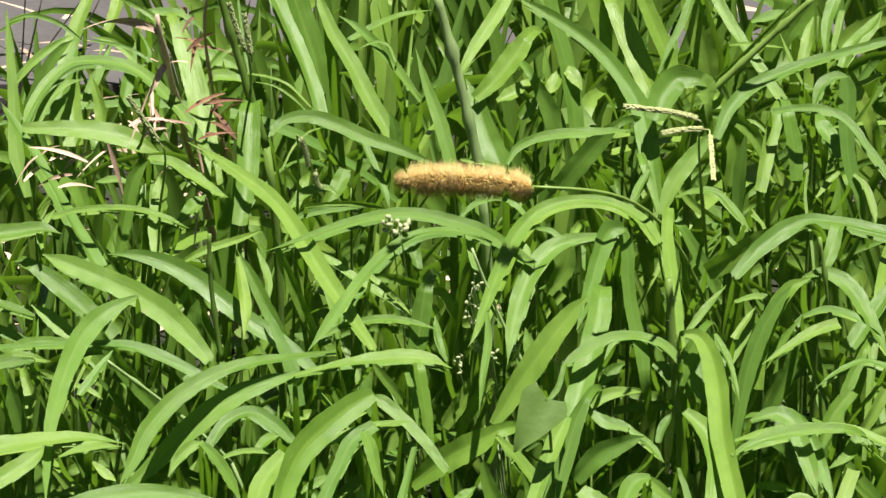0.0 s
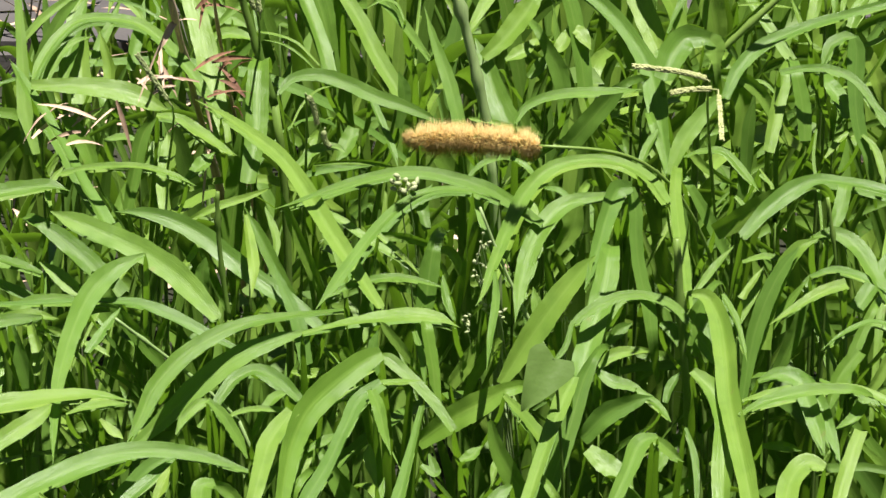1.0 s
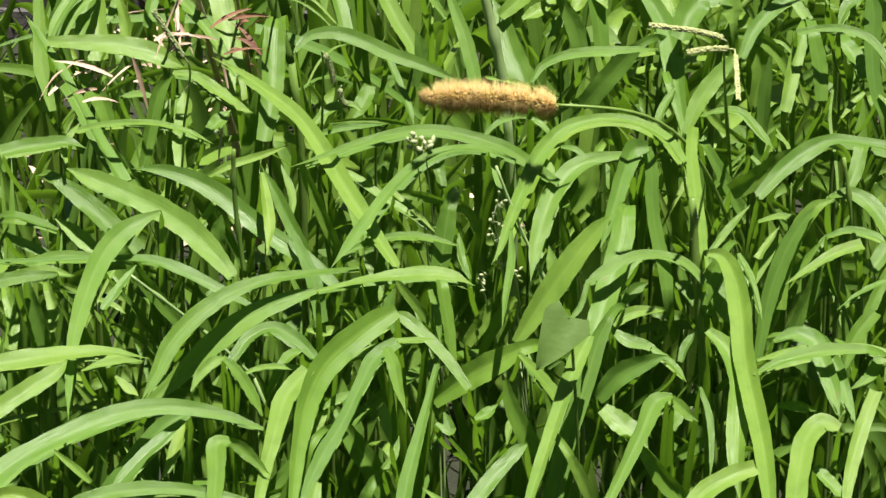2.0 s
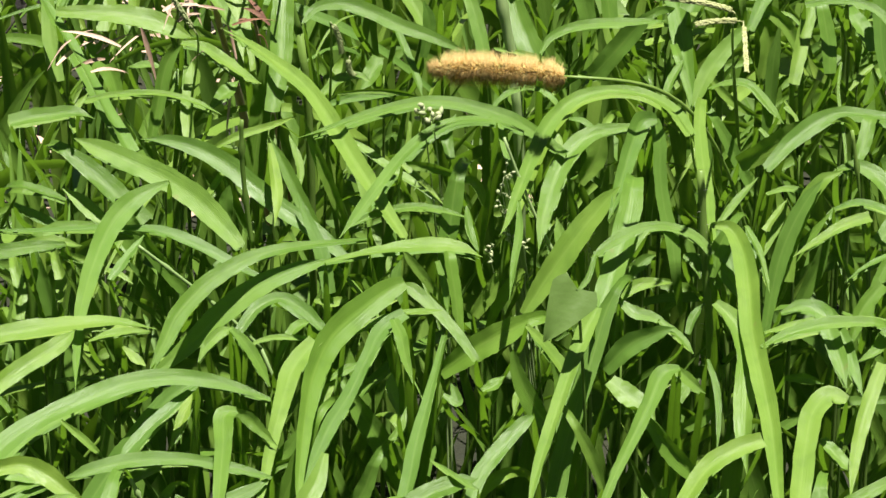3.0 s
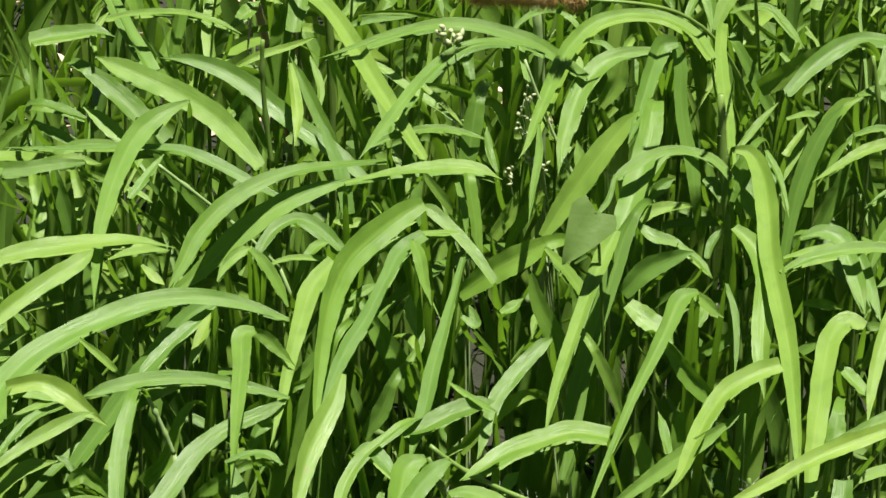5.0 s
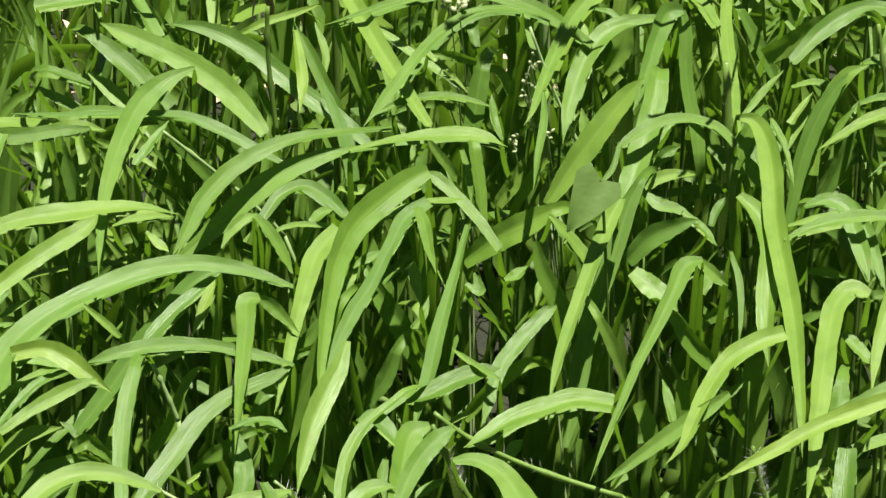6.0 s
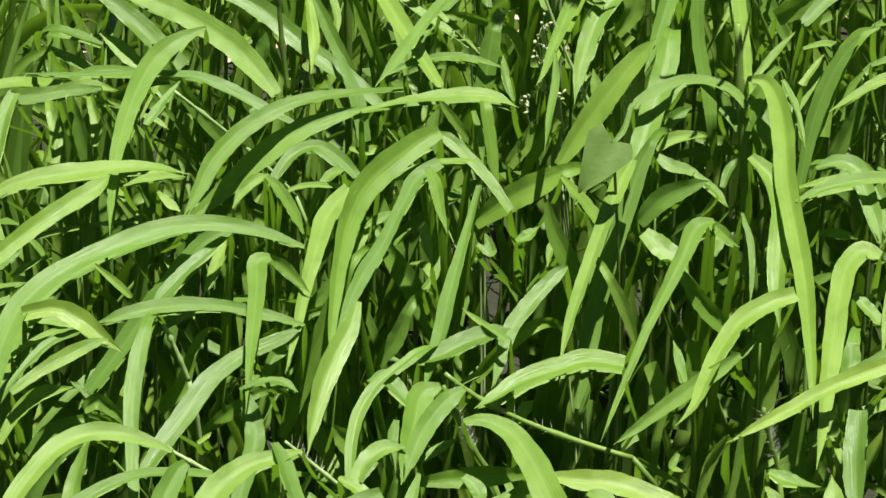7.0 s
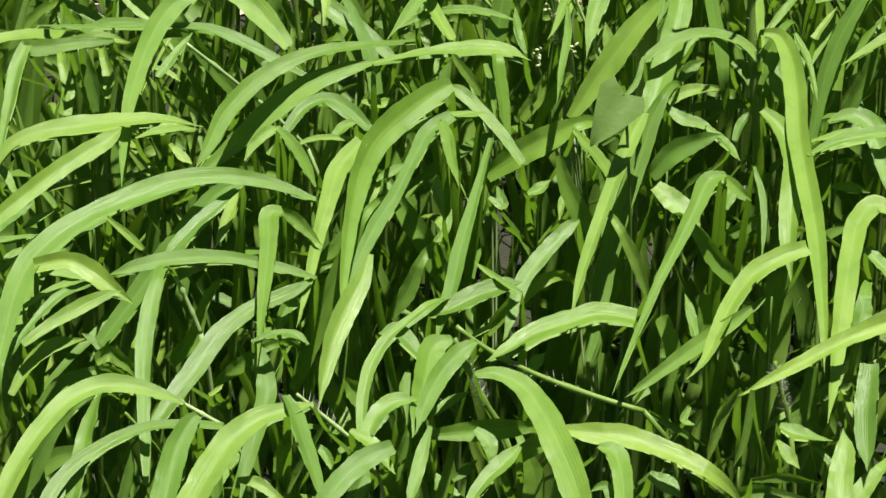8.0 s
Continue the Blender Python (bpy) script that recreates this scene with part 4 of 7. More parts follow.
leaf(p, SIDE, [(-0.0313, 2.2352, 0.2557, 7.6), (-0.0431, 2.2387, 0.2788, 11.1), (-0.0547, 2.2413, 0.296, 10), (-0.0605, 2.243, 0.3074, 5)], 0)
leaf(p, SLANT, [(-0.035, 2.2453, 0.3551, 3), (-0.0381, 2.2502, 0.365, 5.5), (-0.0356, 2.2546, 0.3737, 2.5)])
leaf(p, LIT, [(-0.0526, 2.2616, 0.3815, 2), (-0.0678, 2.2596, 0.3807, 3), (-0.0843, 2.2569, 0.3796, 5), (-0.1008, 2.2529, 0.3779, 6.5), (-0.1169, 2.2443, 0.3743, 7.9), (-0.1326, 2.23, 0.3683, 8.9), (-0.1439, 2.2125, 0.3611, 8.4), (-0.1496, 2.1954, 0.3539, 5.9), (-0.1553, 2.1801, 0.3476, 1.2)])
leaf(p, SLANT, [(-0.0068, 2.2672, 0.3255, 5), (-0.0088, 2.2759, 0.343, 6.6), (-0.0122, 2.2847, 0.3605, 7.1)])
leaf(p, SLANT, [(-0.0179, 2.2744, 0.3642, 2.5), (-0.0137, 2.2654, 0.3529, 3.5), (-0.0123, 2.2565, 0.3417, 1.3)])
leaf(p, SIDE, [(-0.0115, 2.2896, 0.3302, 1.8), (-0.0203, 2.2913, 0.3416, 4.6), (-0.0305, 2.2932, 0.3544, 4.6), (-0.0364, 2.2945, 0.3629, 2)])
p = plant(0.202, 2.342, (0.202, 2.322, 0.306))
leaf(p, LIT, [(0.203, 2.2295, 0.351, 6), (0.1959, 2.2206, 0.343, 6), (0.1862, 2.2161, 0.3389, 1.5)])
leaf(p, SLANT, [(0.2013, 2.2548, 0.3635, 7.5), (0.1902, 2.2458, 0.3522, 7.5), (0.1846, 2.2351, 0.3388, 4)])
leaf(p, SLANT, [(0.2184, 2.2618, 0.3611, 6), (0.2103, 2.2528, 0.3499, 6.5), (0.1988, 2.2421, 0.3366, 5)])
leaf(p, SLANT, [(0.1953, 2.2698, 0.3356, 5.1), (0.2013, 2.2824, 0.3514, 6.1), (0.2101, 2.2951, 0.3673, 4.6)])
leaf(p, LIT, [(0.2193, 2.2754, 0.3671, 6.6), (0.2087, 2.2776, 0.3691, 5), (0.1946, 2.2731, 0.365, 3.5), (0.1831, 2.2664, 0.3589, 1.3)])
leaf(p, LIT, [(0.1974, 2.3012, 0.3789, 6.6), (0.1838, 2.2966, 0.3762, 6.1), (0.1695, 2.2874, 0.3708, 4), (0.1581, 2.2799, 0.3664, 1.3)])
leaf(p, LIT, [(0.1797, 2.3088, 0.3796, 1.3), (0.1912, 2.3124, 0.3817, 3.6), (0.2051, 2.3089, 0.3796, 4.6), (0.2187, 2.3, 0.3743, 2)])
p = plant(0.128, 2.335, (0.128, 2.315, 0.289))
leaf(p, LIT, [(0.1504, 2.2309, 0.3587, 1.5), (0.1616, 2.2338, 0.3604, 6.5), (0.1725, 2.231, 0.3587, 7.4), (0.1801, 2.2181, 0.3512, 7.4), (0.1853, 2.2011, 0.3412, 4.9), (0.1883, 2.1899, 0.3346, 2)])
leaf(p, SIDE, [(0.1537, 2.2392, 0.3195, 2.5), (0.1621, 2.2392, 0.3198, 5), (0.1733, 2.2388, 0.3172, 3)], 0)
leaf(p, SLANT, [(0.118, 2.2709, 0.3588, 3), (0.1204, 2.2765, 0.3701, 8.5), (0.1257, 2.2816, 0.3802, 4.5)])
leaf(p, SLANT, [(0.1192, 2.2747, 0.3663, 3.5), (0.1264, 2.271, 0.359, 7), (0.1337, 2.2655, 0.3479, 3)])
leaf(p, LIT, [(0.1169, 2.2755, 0.3849, 2.5), (0.1252, 2.2745, 0.3844, 6.5), (0.1315, 2.2614, 0.379, 10), (0.1344, 2.2374, 0.369, 11.4), (0.1354, 2.2102, 0.3576, 10.8), (0.1391, 2.1835, 0.3465, 10.3), (0.1427, 2.154, 0.3342, 9.2), (0.1441, 2.1281, 0.3234, 6.7), (0.1452, 2.0994, 0.3115, 3.8), (0.1452, 2.0743, 0.301, 0.7)])
leaf(p, LIT, [(0.1185, 2.2809, 0.3675, 4), (0.1163, 2.3164, 0.3823, 7.1), (0.1145, 2.3454, 0.3943, 6.7), (0.1136, 2.3637, 0.402, 6.2), (0.1146, 2.3756, 0.4069, 5.7)])
leaf(p, SLANT, [(0.12, 2.2856, 0.3467, 6.1), (0.1244, 2.2947, 0.358, 5.6), (0.1217, 2.3038, 0.3694, 2)])
p = plant(0.075, 2.319, (0.075, 2.299, 0.296))
leaf(p, LIT, [(0.0584, 2.231, 0.3389, 7.5), (0.0623, 2.2455, 0.3475, 11), (0.0677, 2.2659, 0.3595, 12), (0.0744, 2.2896, 0.3734, 12.1), (0.0776, 2.3045, 0.3822, 11.7), (0.0789, 2.3149, 0.3883, 10.2)])
leaf(p, SIDE, [(0.0644, 2.2317, 0.3264, 7.5), (0.0777, 2.2337, 0.3398, 10.9), (0.0913, 2.2347, 0.3459, 6.5), (0.0995, 2.235, 0.3482, 1.5)])
leaf(p, LIT, [(0.0913, 2.2401, 0.3494, 3), (0.1011, 2.2337, 0.3436, 6.5), (0.1081, 2.2273, 0.3378, 2)])
leaf(p, LIT, [(0.1055, 2.2414, 0.3416, 3), (0.1087, 2.2481, 0.3477, 5), (0.1136, 2.2538, 0.3528, 2)])
leaf(p, LIT, [(0.0719, 2.2541, 0.3529, 3), (0.079, 2.2498, 0.349, 6.5), (0.0887, 2.2478, 0.3472, 5), (0.0971, 2.2447, 0.3444, 1.2)])
leaf(p, LIT, [(0.0735, 2.2621, 0.3507, 2.5), (0.0804, 2.2667, 0.3549, 6.5), (0.0887, 2.2685, 0.3565, 5), (0.0985, 2.2687, 0.3567, 1)])
leaf(p, LIT, [(0.0605, 2.2803, 0.3677, 2), (0.0562, 2.2691, 0.3575, 3), (0.0491, 2.2624, 0.3514, 1)])
p = plant(-0.220, 2.358, (-0.220, 2.338, 0.284))
leaf(p, LIT, [(-0.2442, 2.258, 0.3745, 6), (-0.2473, 2.2463, 0.3676, 7.5), (-0.249, 2.2289, 0.3574, 6.5), (-0.251, 2.2117, 0.3473, 3.5), (-0.2511, 2.1975, 0.3389, 0.7)])
leaf(p, SLANT, [(-0.2254, 2.2809, 0.3655, 5.6), (-0.2087, 2.2833, 0.3684, 5.1), (-0.1946, 2.2818, 0.3666, 1.5)])
leaf(p, LIT, [(-0.2277, 2.2822, 0.3251, 6.6), (-0.2271, 2.2924, 0.3344, 6.6), (-0.2308, 2.3037, 0.3446, 4.6)], 1)
leaf(p, LIT, [(-0.2204, 2.2872, 0.3641, 7.6), (-0.2094, 2.2935, 0.3699, 6.1), (-0.1954, 2.2951, 0.3714, 4.6), (-0.1785, 2.294, 0.3703, 2.5), (-0.1615, 2.2906, 0.3673, 1.3)])
leaf(p, LIT, [(-0.2072, 2.292, 0.3305, 3.6), (-0.2064, 2.3, 0.3378, 6.6), (-0.2099, 2.309, 0.346, 5.1)], 1)
leaf(p, SIDE, [(-0.2112, 2.3037, 0.3138, 6.2), (-0.2156, 2.3064, 0.3313, 7.7), (-0.2198, 2.3085, 0.3459, 5.6)], 1)
leaf(p, LIT, [(-0.205, 2.3129, 0.3772, 2.5), (-0.2166, 2.3174, 0.3799, 5.6), (-0.2281, 2.3204, 0.3816, 6.6)])
p = plant(0.133, 2.361, (0.133, 2.341, 0.290))
leaf(p, LIT, [(0.117, 2.2629, 0.3748, 3.5), (0.1101, 2.2731, 0.379, 5), (0.099, 2.2797, 0.3818, 4), (0.0865, 2.2799, 0.3819, 5), (0.0739, 2.2735, 0.3792, 6.5), (0.0628, 2.2651, 0.3757, 4), (0.0573, 2.26, 0.3736, 0.7)])
leaf(p, SLANT, [(0.1463, 2.2871, 0.3209, 4.1), (0.1494, 2.296, 0.3387, 6.6), (0.1531, 2.3036, 0.354, 8.7), (0.1597, 2.3113, 0.3693, 8.7), (0.1677, 2.3177, 0.3822, 6.6), (0.1745, 2.3216, 0.3899, 3.1)])
leaf(p, LIT, [(0.1044, 2.2899, 0.3618, 2.5), (0.11, 2.2878, 0.3599, 7.6), (0.1129, 2.2811, 0.3538, 2)])
leaf(p, LIT, [(0.1213, 2.295, 0.3734, 2.5), (0.1252, 2.286, 0.3651, 6.1), (0.1306, 2.2748, 0.3549, 6), (0.1337, 2.2658, 0.3468, 1.5)])
leaf(p, LIT, [(0.135, 2.2987, 0.3743, 3.5), (0.1407, 2.2898, 0.3662, 5.1), (0.145, 2.2787, 0.356, 3), (0.147, 2.272, 0.3499, 1)])
leaf(p, SLANT, [(0.1477, 2.3011, 0.3205, 2.6), (0.1556, 2.3114, 0.341, 4.6), (0.1664, 2.3185, 0.3553, 5.1), (0.1801, 2.3263, 0.3709, 2.6)])
leaf(p, SLANT, [(0.1578, 2.3038, 0.3414, 5.1), (0.1592, 2.3126, 0.3591, 7.2), (0.1664, 2.3215, 0.3769, 8.7), (0.1749, 2.3266, 0.3871, 7.2), (0.1849, 2.3289, 0.3917, 3.1)])
p = plant(-0.084, 2.365, (-0.084, 2.345, 0.300))
leaf(p, LIT, [(-0.107, 2.2709, 0.3561, 3), (-0.1214, 2.2766, 0.3613, 5.5), (-0.1387, 2.2836, 0.3677, 6.6), (-0.1558, 2.2884, 0.3721, 5.6), (-0.1728, 2.2894, 0.3729, 3.5), (-0.1896, 2.289, 0.3726, 3.5), (-0.2177, 2.2879, 0.3716, 3), (-0.243, 2.288, 0.3717, 1.3)])
leaf(p, LIT, [(-0.0817, 2.2741, 0.3306, 2.5), (-0.0872, 2.2717, 0.3284, 6.6), (-0.0925, 2.266, 0.3232, 5)], 0)
leaf(p, LIT, [(-0.1165, 2.2905, 0.3627, 6.1), (-0.1268, 2.3024, 0.3697, 11.2), (-0.14, 2.3158, 0.3776, 12.7), (-0.1561, 2.3263, 0.3837, 12.3), (-0.175, 2.3353, 0.389, 11.3), (-0.1925, 2.3428, 0.3935, 8.7), (-0.2027, 2.3474, 0.3962, 3.1)])
leaf(p, SLANT, [(-0.072, 2.2972, 0.3347, 6.6), (-0.0764, 2.31, 0.3507, 7.7), (-0.0837, 2.3209, 0.3644, 5.1), (-0.0895, 2.3301, 0.3759, 1.3)])
leaf(p, LIT, [(-0.0799, 2.2992, 0.3297, 2), (-0.0713, 2.2982, 0.3289, 5.6), (-0.0629, 2.3007, 0.3311, 3.1)], 0)
leaf(p, LIT, [(-0.0638, 2.3137, 0.3458, 5.1), (-0.0811, 2.3251, 0.3562, 9.2), (-0.0984, 2.3343, 0.3646, 10.3), (-0.1129, 2.3436, 0.373, 10.3), (-0.1275, 2.3528, 0.3814, 10.3), (-0.142, 2.3586, 0.3866, 8.8), (-0.1565, 2.3616, 0.3894, 5.7), (-0.1709, 2.3621, 0.3898, 1.3)])
leaf(p, LIT, [(-0.0637, 2.3168, 0.3632, 2.6), (-0.0467, 2.3226, 0.3684, 4.1), (-0.0297, 2.3249, 0.3705, 4.6), (-0.0168, 2.3237, 0.3695, 3.6), (-0.0012, 2.3203, 0.3664, 1.5)])
p = plant(0.061, 2.373, (0.061, 2.353, 0.302))
leaf(p, LIT, [(0.0779, 2.2815, 0.354, 3), (0.0839, 2.2873, 0.3593, 6.6), (0.0903, 2.2902, 0.3619, 2)])
leaf(p, LIT, [(0.0464, 2.2891, 0.3323, 3.6), (0.0396, 2.2799, 0.324, 6.1), (0.0342, 2.2708, 0.3157, 3)], 0)
leaf(p, SLANT, [(0.0497, 2.2979, 0.3533, 5.1), (0.0441, 2.3052, 0.3624, 6.6), (0.0413, 2.3125, 0.3715, 2.5)])
leaf(p, LIT, [(0.0865, 2.3066, 0.368, 3), (0.0779, 2.2975, 0.3598, 4.1), (0.0735, 2.2862, 0.3495, 1.5)])
leaf(p, LIT, [(0.0459, 2.3418, 0.3927, 4.1), (0.0331, 2.3527, 0.3973, 6.7), (0.0189, 2.3645, 0.4022, 6.7), (0.0016, 2.3718, 0.4052, 5.7), (-0.0186, 2.3763, 0.4071, 5.2), (-0.0387, 2.3729, 0.4057, 4.7), (-0.0559, 2.3666, 0.403, 4.1), (-0.0729, 2.3581, 0.3995, 3.1), (-0.0899, 2.3507, 0.3964, 0.8)])
p = plant(0.012, 2.380, (0.012, 2.360, 0.286))
leaf(p, SLANT, [(0.0253, 2.2856, 0.3302, 5.1), (0.036, 2.2933, 0.3456, 11.2), (0.0469, 2.3004, 0.3598, 12.7), (0.0577, 2.3069, 0.3727, 11.7), (0.0673, 2.312, 0.383, 7.6), (0.0727, 2.3146, 0.3882, 2)])
leaf(p, LIT, [(0.022, 2.2953, 0.3876, 1.5), (0.0223, 2.2777, 0.3803, 4), (0.0199, 2.2566, 0.3715, 3.5), (0.0176, 2.2341, 0.3621, 0.7)])
leaf(p, LIT, [(0.0017, 2.3031, 0.3571, 2), (-0.0026, 2.3122, 0.3654, 4.6), (-0.004, 2.3213, 0.3737, 2.6)])
leaf(p, SLANT, [(-0.012, 2.3092, 0.3291, 3.6), (-0.014, 2.3169, 0.3444, 7.7), (-0.012, 2.3258, 0.3623, 9.7), (-0.0103, 2.3322, 0.375, 9.7), (-0.0092, 2.3352, 0.3812, 7.7)])
leaf(p, SIDE, [(-0.0001, 2.3141, 0.3157, 6.2), (0.0081, 2.3159, 0.3278, 7.7), (0.012, 2.3177, 0.3397, 3.6)], 0)
leaf(p, SIDE, [(0.0248, 2.3183, 0.3398, 3.6), (0.018, 2.3169, 0.3308, 6.7), (0.0112, 2.3151, 0.3188, 5.1)], 0)
leaf(p, LIT, [(0.0245, 2.3474, 0.4027, 1.5), (0.0116, 2.3536, 0.4053, 3.1), (-0.0041, 2.3554, 0.406, 4.1), (-0.0184, 2.3503, 0.4039, 5.6), (-0.0339, 2.3346, 0.3973, 6.1), (-0.0464, 2.3147, 0.389, 6.1), (-0.0574, 2.295, 0.3809, 5.6), (-0.0669, 2.2784, 0.3739, 1.3)])
p = plant(-0.052, 2.391, (-0.052, 2.371, 0.300))
leaf(p, LIT, [(-0.0526, 2.2902, 0.3301, 2.5), (-0.0456, 2.2915, 0.3313, 3.6), (-0.0372, 2.2939, 0.3336, 1.3)], 0)
leaf(p, LIT, [(-0.035, 2.297, 0.366, 4.6), (-0.0524, 2.3292, 0.3794, 8.7), (-0.0628, 2.3492, 0.3878, 9.8), (-0.0748, 2.3731, 0.3977, 9.3), (-0.0884, 2.3954, 0.407, 7.8), (-0.1033, 2.4097, 0.413, 6.3), (-0.1183, 2.4226, 0.4184, 3.7), (-0.1333, 2.4329, 0.4226, 0.8)])
leaf(p, SIDE, [(-0.0547, 2.3075, 0.3392, 5.1), (-0.0488, 2.3062, 0.3305, 7.7), (-0.0458, 2.3049, 0.3218, 3.6)], 0)
leaf(p, SLANT, [(-0.0783, 2.3277, 0.3519, 6.7), (-0.0871, 2.3388, 0.3657, 7.2), (-0.0973, 2.3517, 0.3819, 5.7), (-0.1052, 2.361, 0.3935, 0.8)])
leaf(p, LIT, [(-0.0371, 2.3499, 0.3828, 3.1), (-0.027, 2.343, 0.3765, 3.6), (-0.0155, 2.3337, 0.3681, 1.3)])
leaf(p, SLANT, [(-0.0531, 2.3514, 0.3474, 3.1), (-0.0561, 2.3625, 0.3614, 5.2), (-0.0635, 2.3756, 0.3777, 4.2), (-0.0679, 2.385, 0.3894, 1.3)])
p = plant(-0.159, 2.395, (-0.159, 2.375, 0.295))
leaf(p, LIT, [(-0.1525, 2.3015, 0.3931, 2), (-0.1673, 2.2913, 0.3889, 9.1), (-0.1775, 2.2775, 0.3831, 11.1), (-0.1839, 2.2598, 0.3757, 10), (-0.1884, 2.2388, 0.367, 8.5), (-0.191, 2.2181, 0.3584, 5.9), (-0.1913, 2.1944, 0.3485, 3.9), (-0.1901, 2.1727, 0.3394, 0.7)])
leaf(p, LIT, [(-0.1844, 2.3102, 0.34, 3.1), (-0.1772, 2.3081, 0.3381, 3.1), (-0.1712, 2.3048, 0.3351, 1.3)], 0)
leaf(p, LIT, [(-0.1346, 2.3105, 0.3367, 2.6), (-0.1305, 2.314, 0.3399, 4.6), (-0.1265, 2.3187, 0.3442, 2.1)], 0)
leaf(p, SIDE, [(-0.1432, 2.3123, 0.3246, 5.1), (-0.1548, 2.3144, 0.339, 7.7), (-0.1649, 2.3164, 0.3519, 7.7), (-0.1721, 2.3183, 0.3648, 5.1)])
leaf(p, SLANT, [(-0.1679, 2.3433, 0.351, 10.3), (-0.1825, 2.3525, 0.3625, 11.4), (-0.1972, 2.3609, 0.373, 10.4), (-0.2104, 2.3674, 0.3811, 6.2)])
leaf(p, SLANT, [(-0.1392, 2.3482, 0.3614, 2.6), (-0.1307, 2.3556, 0.3707, 3.6), (-0.1266, 2.3631, 0.38, 1.3)])
leaf(p, LIT, [(-0.1886, 2.3508, 0.3475, 7.8), (-0.2005, 2.3589, 0.3549, 7.8), (-0.2109, 2.3648, 0.3602, 3.1)], 1)
p = plant(-0.114, 2.424, (-0.114, 2.404, 0.310))
leaf(p, SIDE, [(-0.1123, 2.3208, 0.3405, 5.1), (-0.1078, 2.3186, 0.3259, 6.7), (-0.1034, 2.3173, 0.3172, 3.6)], 0)
leaf(p, LIT, [(-0.104, 2.3453, 0.3957, 2.1), (-0.1014, 2.3316, 0.3876, 5.6), (-0.0987, 2.3166, 0.3788, 5.6), (-0.0992, 2.3062, 0.3727, 2), (-0.0997, 2.3011, 0.3697, 0.5)])
leaf(p, LIT, [(-0.0919, 2.3535, 0.3591, 1), (-0.0894, 2.3675, 0.3718, 4.2), (-0.0954, 2.3815, 0.3846, 2.6)])
leaf(p, SIDE, [(-0.1274, 2.3664, 0.3405, 5.2), (-0.1273, 2.3682, 0.3524, 7.8), (-0.1258, 2.3695, 0.3613, 3.6)], 1)
leaf(p, LIT, [(-0.1348, 2.3836, 0.3757, 2.1), (-0.1233, 2.3883, 0.38, 4.2), (-0.106, 2.3931, 0.3843, 3.7), (-0.0916, 2.3978, 0.3886, 1)])
p = plant(0.141, 2.417, (0.141, 2.397, 0.276))
leaf(p, LIT, [(0.1469, 2.3221, 0.361, 5.1), (0.1528, 2.329, 0.3673, 4.6), (0.1582, 2.3355, 0.3732, 1)])
leaf(p, LIT, [(0.1232, 2.3325, 0.3594, 2.6), (0.132, 2.3417, 0.3678, 4.1), (0.1438, 2.3522, 0.3773, 1.3)])
leaf(p, LIT, [(0.1475, 2.3453, 0.385, 5.1), (0.1595, 2.359, 0.3931, 7.7), (0.1729, 2.3698, 0.3994, 9.3), (0.1862, 2.376, 0.4031, 6.2), (0.2034, 2.3744, 0.4022, 6.2), (0.2205, 2.3705, 0.3998, 7.3), (0.2403, 2.3653, 0.3968, 7.3)])
leaf(p, LIT, [(0.1461, 2.3492, 0.3325, 2.1), (0.1546, 2.3633, 0.3454, 6.3), (0.1603, 2.3728, 0.354, 3.7)], 0)
leaf(p, LIT, [(0.1089, 2.3528, 0.4004, 5.7), (0.1008, 2.3676, 0.4066, 7.2), (0.0852, 2.3787, 0.4112, 5.7), (0.068, 2.3809, 0.4121, 5.2), (0.0506, 2.3749, 0.4096, 6.7), (0.0374, 2.3583, 0.4027, 8.2), (0.0287, 2.3363, 0.3935, 7.2), (0.0214, 2.3128, 0.3838, 5.6), (0.0157, 2.2932, 0.3756, 2.5), (0.0123, 2.2862, 0.3726, 0.5)])
leaf(p, SIDE, [(0.1679, 2.3531, 0.3058, 6.3), (0.1757, 2.3558, 0.324, 7.8), (0.1806, 2.3585, 0.342, 5.2)], 0)
leaf(p, LIT, [(0.1498, 2.3758, 0.3573, 2.1), (0.1615, 2.3781, 0.3595, 3.7), (0.1759, 2.3758, 0.3573, 2.1)], 0)
p = plant(-0.219, 2.429, (-0.219, 2.409, 0.340))
leaf(p, SLANT, [(-0.2323, 2.323, 0.3701, 2.6), (-0.2178, 2.32, 0.3641, 5.1), (-0.2034, 2.3173, 0.3587, 1.8)])
leaf(p, LIT, [(-0.2368, 2.362, 0.3976, 7.8), (-0.2255, 2.3651, 0.3994, 8.8), (-0.2169, 2.3667, 0.4003, 7.8), (-0.2041, 2.3682, 0.4012, 6.2), (-0.1938, 2.3652, 0.3994, 1.3)])
leaf(p, LIT, [(-0.204, 2.3634, 0.3923, 1.6), (-0.2059, 2.371, 0.3969, 3.1), (-0.2028, 2.3787, 0.4014, 3.1), (-0.198, 2.3856, 0.4054, 0.8)])
leaf(p, LIT, [(-0.2042, 2.3888, 0.3987, 2.1), (-0.1841, 2.3929, 0.4011, 3.7), (-0.1609, 2.3935, 0.4014, 3.7), (-0.1433, 2.3889, 0.3987, 3.6), (-0.1301, 2.3827, 0.3951, 1)])
p = plant(0.193, 2.416, (0.193, 2.396, 0.322))
leaf(p, LIT, [(0.2047, 2.329, 0.3517, 7.7), (0.2152, 2.3405, 0.3622, 8.8), (0.2258, 2.3521, 0.3727, 7.8), (0.2318, 2.3591, 0.3791, 4.1)])
